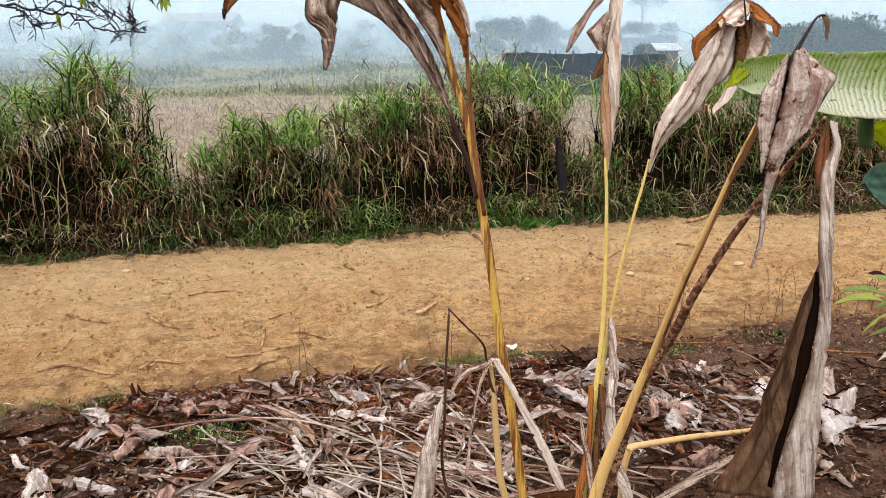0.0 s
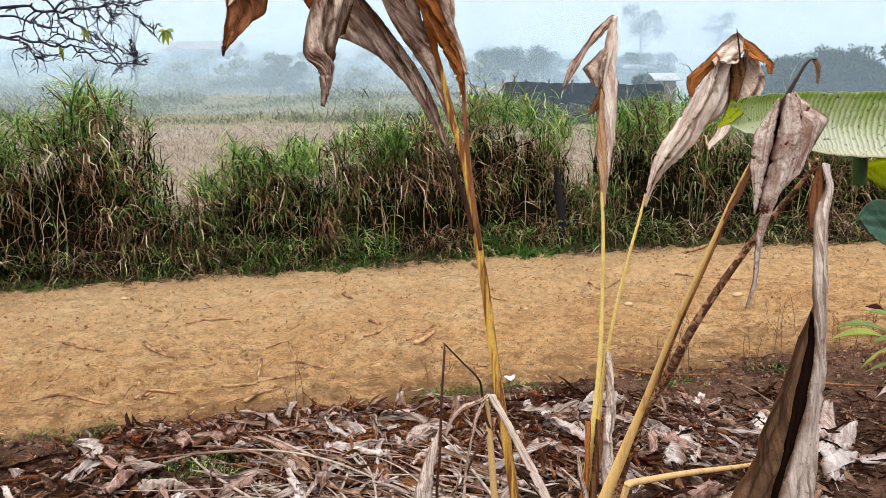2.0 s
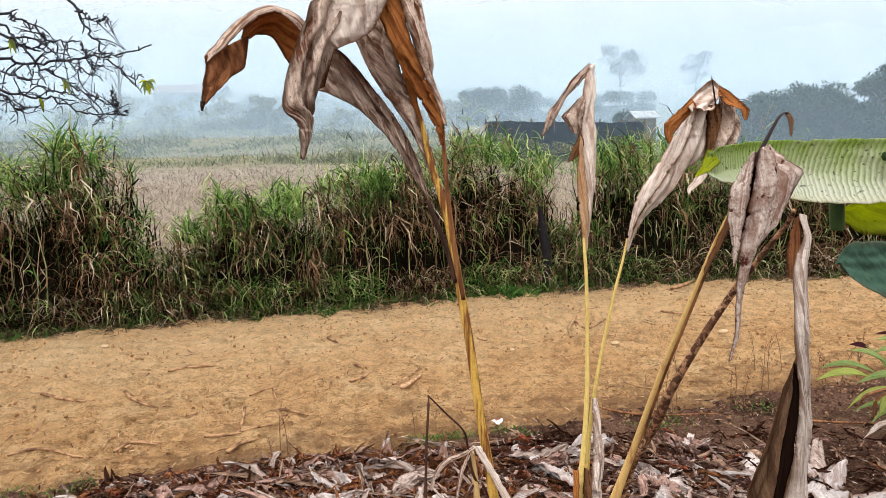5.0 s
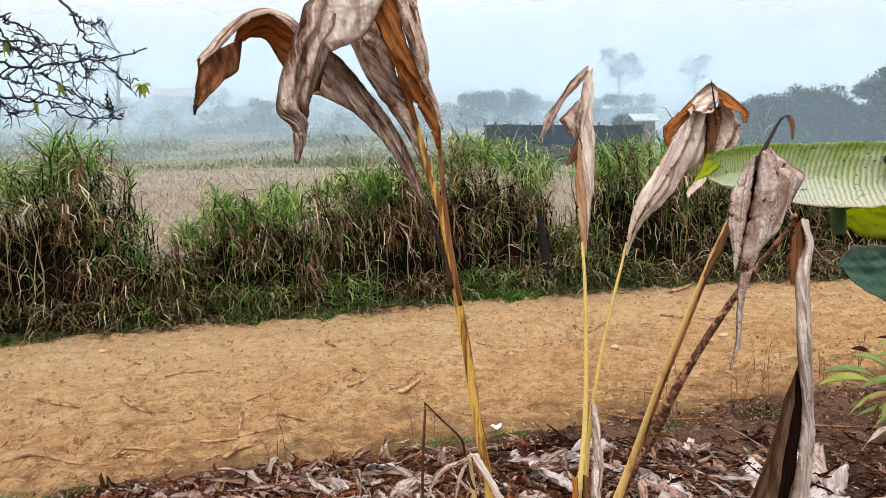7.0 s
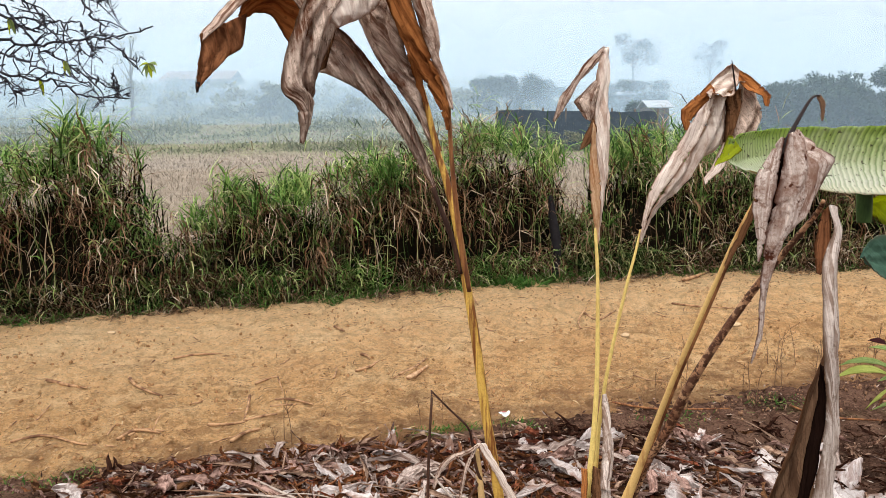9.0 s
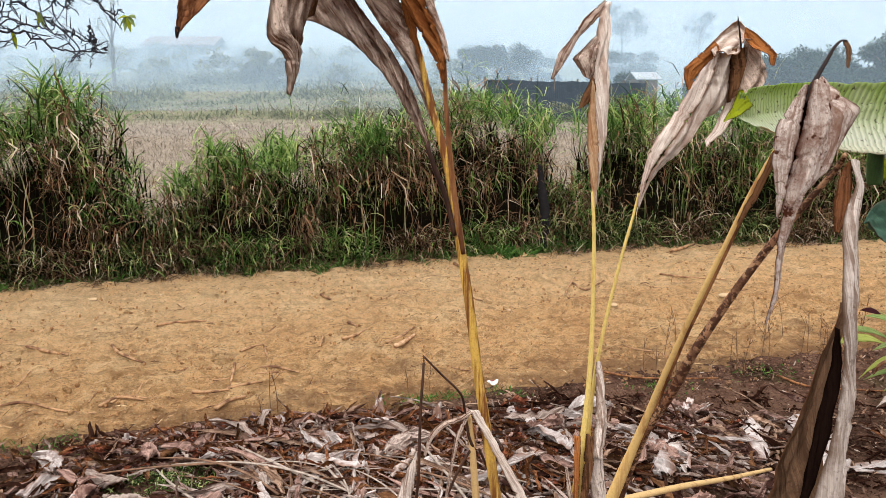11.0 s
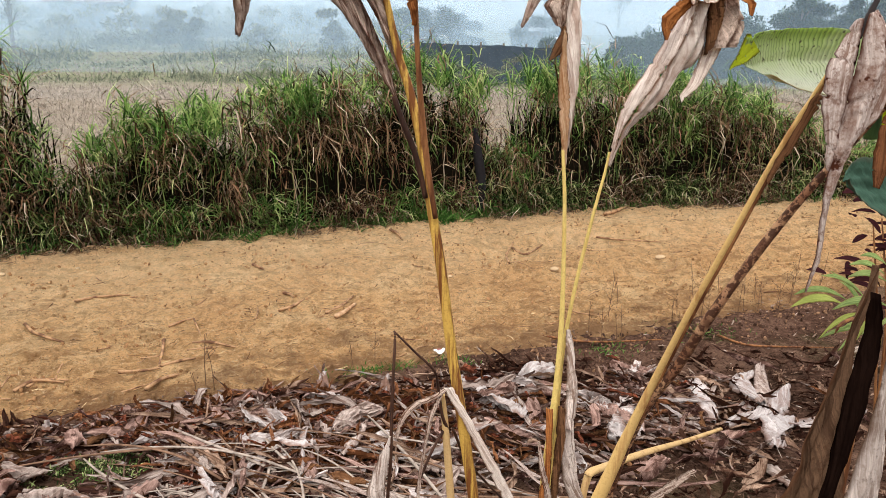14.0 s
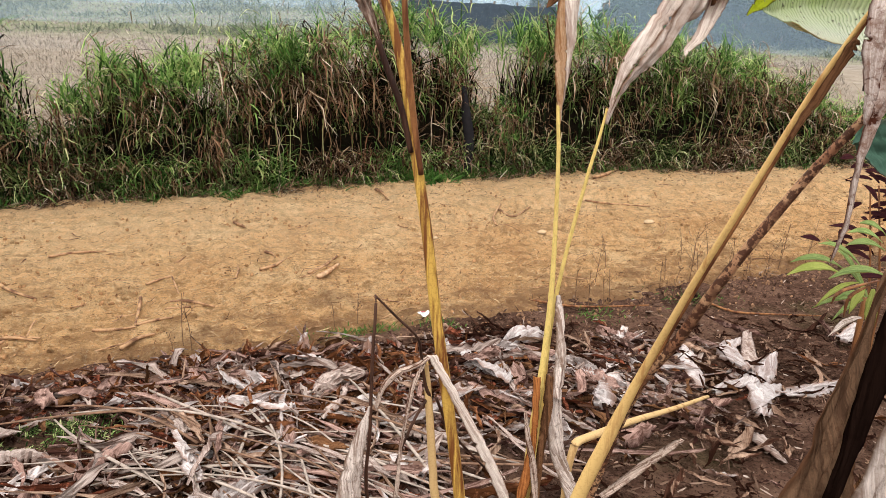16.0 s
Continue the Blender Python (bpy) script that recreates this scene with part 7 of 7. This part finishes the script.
def pebbles(name, label, spots, sizes, material):
    vs, fs = [], []
    for i, ((x, y, z), r) in enumerate(zip(spots, sizes)):
        m = Matrix.LocRotScale((x, y, z), Euler(litter_rng.uniform(0, 6, 3)), Vector((r, r * litter_rng.uniform(0.6, 1.0), r * litter_rng.uniform(0.45, 0.8))))
        lumps = ico_v * (1 + litter_rng.normal(0, 0.13, (len(ico_v), 1)))
        vs.append(lumps @ np.array(m.to_3x3()).T + np.array(m.translation))
        o = i * len(ico_v)
        fs += [tuple(k + o for k in f) for f in ico_f]
    ob = mesh_object(name, np.vstack(vs), fs, material)
    return tagged(ob, label, "pebbles", kind="stuff")


spots, sizes = [], []
for i in range(6500):
    x = litter_rng.uniform(-4.2, 6.5)
    y = near_edge(x) + litter_rng.random() * (far_edge(x) - near_edge(x))
    r = 0.003 + 0.020 * litter_rng.random() ** 6
    spots.append((x, y, top_of(x, y) + r * 0.15))
    sizes.append(r)
n = 2600
x = litter_rng.uniform(-3.4, 4.6, n)
deep = litter_rng.random(n)
y = near_edge(x) + deep ** 1.5 * (far_edge(x) - near_edge(x) - 0.05)
lies = np.array([top_of(p, q) for p, q in zip(x.tolist(), y.tolist())]) + 0.003
v, f = blades(np.stack([x, y, lies], 1), litter_rng.uniform(0.015, 0.09, n), litter_rng.normal(0.3, 0.9, n), np.full(n, 1.5), litter_rng.normal(0, 0.1, n), litter_rng.uniform(0.003, 0.008, n), 3, 0.04)
tagged(mesh_object("track_straw", v, f, grass_material("track_straw", [(0.0, (0.07, 0.035, 0.018)), (0.4, (0.17, 0.085, 0.04)), (0.75, (0.34, 0.19, 0.09)), (1.0, (0.66, 0.46, 0.25))], 0.0)), "straw and bark crumbs trodden into the clay track", "straw", kind="stuff")
for i in range(420):
    x = litter_rng.uniform(-0.5, 4.4)
    y = near_edge(x) + litter_rng.choice([1.05, 1.75, 0.5]) + litter_rng.normal(0, 0.14)
    r = 0.006 + 0.016 * litter_rng.random() ** 3
    spots.append((x, y, top_of(x, y) + r * 0.1))
    sizes.append(r)
pebbles("pebbles", "small clay pebbles and clods on the track", spots, sizes, CLAY)
spots, sizes = [], []
while len(spots) < 2600:
    x = litter_rng.uniform(-3.6, 5.2)
    deep = litter_rng.random()
    y = near_edge(x) + 0.05 + deep ** 1.3 * (far_edge(x) - near_edge(x) - 0.15)
    if noise.noise(Vector((x * 1.7, float(y) * 2.6, 3.0))) + 0.5 * noise.noise(Vector((x * 6, float(y) * 8, 5.0))) < 0.1 and litter_rng.random() < 0.85:
        continue
    r = 0.004 + 0.012 * litter_rng.random() ** 2.5
    spots.append((x, y, top_of(x, y) + r * 0.25))
    sizes.append(r)
pebbles("brown_clods", "brown clods and bark crumbs on the track", spots, sizes, plain("brown_clod", (0.42, 0.225, 0.105), 1.0, 0.6, 35, 0.0))
spots, sizes = [], []
for i in range(2800):
    x = litter_rng.uniform(-2.2, 3.6)
    y = near_edge(x) - 0.04 - litter_rng.random() * 2.1
    r = 0.004 + 0.016 * litter_rng.random() ** 3
    spots.append((x, y, top_of(x, y)))
    sizes.append(r)
pebbles("soil_clods", "crumbling dark soil clods", spots, sizes, SOIL)
# clay crumbled off the track on to the soil
spots, sizes = [], []
for i in range(1500):
    x = litter_rng.uniform(-2.6, 4.0)
    y = near_edge(x) - abs(litter_rng.normal(0, 0.28))
    r = 0.003 + 0.010 * litter_rng.random() ** 3
    spots.append((x, y, top_of(x, y) + r * 0.2))
    sizes.append(r)
pebbles("clay_crumbs", "clay crumbs fallen from the track on to dark soil", spots, sizes, plain("brown_clay", (0.36, 0.20, 0.115), 1.0, 0.6, 35, 0.0))

PALE_STONE = plain("pale_stone", (0.52, 0.36, 0.21), 0.85, 0.3, 30)
for x, y, r, lab in ((-2.47, 5.35, 0.045, "pale stone on the far side of the track"), (-2.0, 5.45, 0.022, "small pale stone on the track"), (1.35, 4.95, 0.045, "flat clay lump on the track"), (2.2, 5.1, 0.05, "flat clay lump on the track"), (-2.9, 3.9, 0.03, "pale stone on the track"), (0.62, 5.0, 0.03, "pale pebble on the track")):
    v = ico_v * (1 + litter_rng.normal(0, 0.12, (len(ico_v), 1))) * (r, r * 0.8, r * 0.45)
    ob = mesh_object("stone", v, ico_f, PALE_STONE)
    ob.location = (x, y, top_of(x, y) + r * 0.2)
    bev = ob.modifiers.new("worn", "SUBSURF")
    bev.levels = bev.render_levels = 2
    tagged(ob, lab, "stone", "stones on the track")

# scrap of white paper with a red mark
PAPER = plain("white_paper", (0.66, 0.65, 0.62), 0.8, 0.12, 40)
MARK = plain("red_print", (0.45, 0.12, 0.12), 0.8, 0.3, 60)
scrap = thing("paper_scrap", "crumpled white paper scrap with a red mark", "litter", at=(0.38, 3.65, 0.02))
ang = np.linspace(0, 6.283, 15)[:-1]
ring = np.stack([0.030 * np.cos(ang) * (1 + 0.15 * np.sin(3 * ang)), 0.024 * np.sin(ang), 0.006 + 0.007 * np.sin(2 * ang + 1) + 0.004 * np.sin(5 * ang)], 1)
v = np.vstack([ring, ring * (0.6, 0.5, 1.0) + (0.003, 0, 0.006), [(0.002, 0, 0.006)]]) + (0.38, 3.65, 0.015)
f = [(i, (i + 1) % 14, 14 + (i + 1) % 14, 14 + i) for i in range(14)] + [(14 + i, 14 + (i + 1) % 14, 28) for i in range(14)]
under(mesh_object("paper", v, f, PAPER, True), scrap)
v, f = box(0.368, 3.638, 0.033, 0.386, 3.646, 0.036)
under(mesh_object("printed_mark", v, f, MARK), scrap)

# dry weeds on the near verge
WEED = stem_material("dry_weed", (0.20, 0.11, 0.06), (0.09, 0.045, 0.025), 0.5, (20, 20, 20), 0.9)
weed_rng = np.random.default_rng(5)
for i in range(30):
    if i < 24:
        x = weed_rng.uniform(1.15, 2.75)
        y = near_edge(x) + weed_rng.normal(0.02, 0.17)
        h = weed_rng.uniform(0.10, 0.30)
    else:
        x, y, h = ((-0.72, 3.36, 0.24), (-0.68, 3.34, 0.20), (-0.06, 3.55, 0.15), (0.05, 3.56, 0.12), (-0.75, 3.30, 0.12), (2.9, 4.3, 0.3))[i - 24]
    z = top_of(x, y)
    pieces = []
    lean = weed_rng.normal(0, 0.10, 2) * h
    pieces.append(tube([(x, y, z - 0.01), (x + lean[0] * 0.4, y, z + h * 0.5), (x + lean[0], y + lean[1], z + h)], [0.0022, 0.0018, 0.0010], 6, 5))
    for j in range(weed_rng.integers(2, 8)):
        s = weed_rng.uniform(0.25, 0.95)
        p = np.array([x + lean[0] * s, y + lean[1] * s, z + h * s])
        q = p + np.array([weed_rng.normal(0, 0.35), weed_rng.normal(0, 0.25), weed_rng.uniform(0.2, 0.7)]) * h * 0.45
        pieces.append(tube([p, (p + q) / 2, q], [0.0014, 0.0012, 0.0007], 4, 4))
        pieces.append(tube([q, q + (0, 0, 0.006)], [0.003, 0.002], 2, 4))
    v, f = joined(pieces)
    ob = mesh_object("dry_weed", v - np.array((x, y, z)), f, WEED)
    ob.location = (x, y, z)
    tagged(ob, "thin dry brown weed on the verge", "weed", "dry weeds on the verge")

# green sprouts
n = 850
spot = weed_rng.integers(0, 9, n)
cx = np.array([-0.08, 0.02, 0.16, 0.45, -1.95, -1.0, 1.25, 1.9, -1.6])[spot]
cy = np.array([3.47, 3.50, 3.52, 3.55, 2.95, 2.72, 3.6, 3.8, 3.05])[spot]
r = np.array([0.07, 0.06, 0.05, 0.05, 0.14, 0.10, 0.10, 0.14, 0.12])[spot]
x, y = cx + weed_rng.normal(0, 1, n) * r, cy + weed_rng.normal(0, 1, n) * r * 0.5
v, f = blades(np.stack([x, y, np.full(n, 0.0)], 1), weed_rng.uniform(0.012, 0.045, n), weed_rng.uniform(0, 6.28, n), weed_rng.uniform(0.2, 1.2, n), weed_rng.uniform(0, 1, n), weed_rng.uniform(0.004, 0.008, n), 3)
sprouts = mesh_object("green_sprouts", v, f, DEEP)
tagged(sprouts, "small green sprouts at the edge of the soil", "weeds", kind="stuff")

# dark post in the gap of the tall grass
post = mesh_object("fence_post", *tube([(0, 0, -0.1), (0.03, 0, 0.35), (-0.01, 0.0, 0.62), (-0.03, 0.02, 0.86)], [0.045, 0.05, 0.045, 0.02], 14, 9), plain("charred_wood", (0.022, 0.02, 0.022), 0.95, 0.4, 20), True)
post.location = (1.17, 7.04, 0)
tagged(post, "short charred-looking wooden post in the grass", "post")
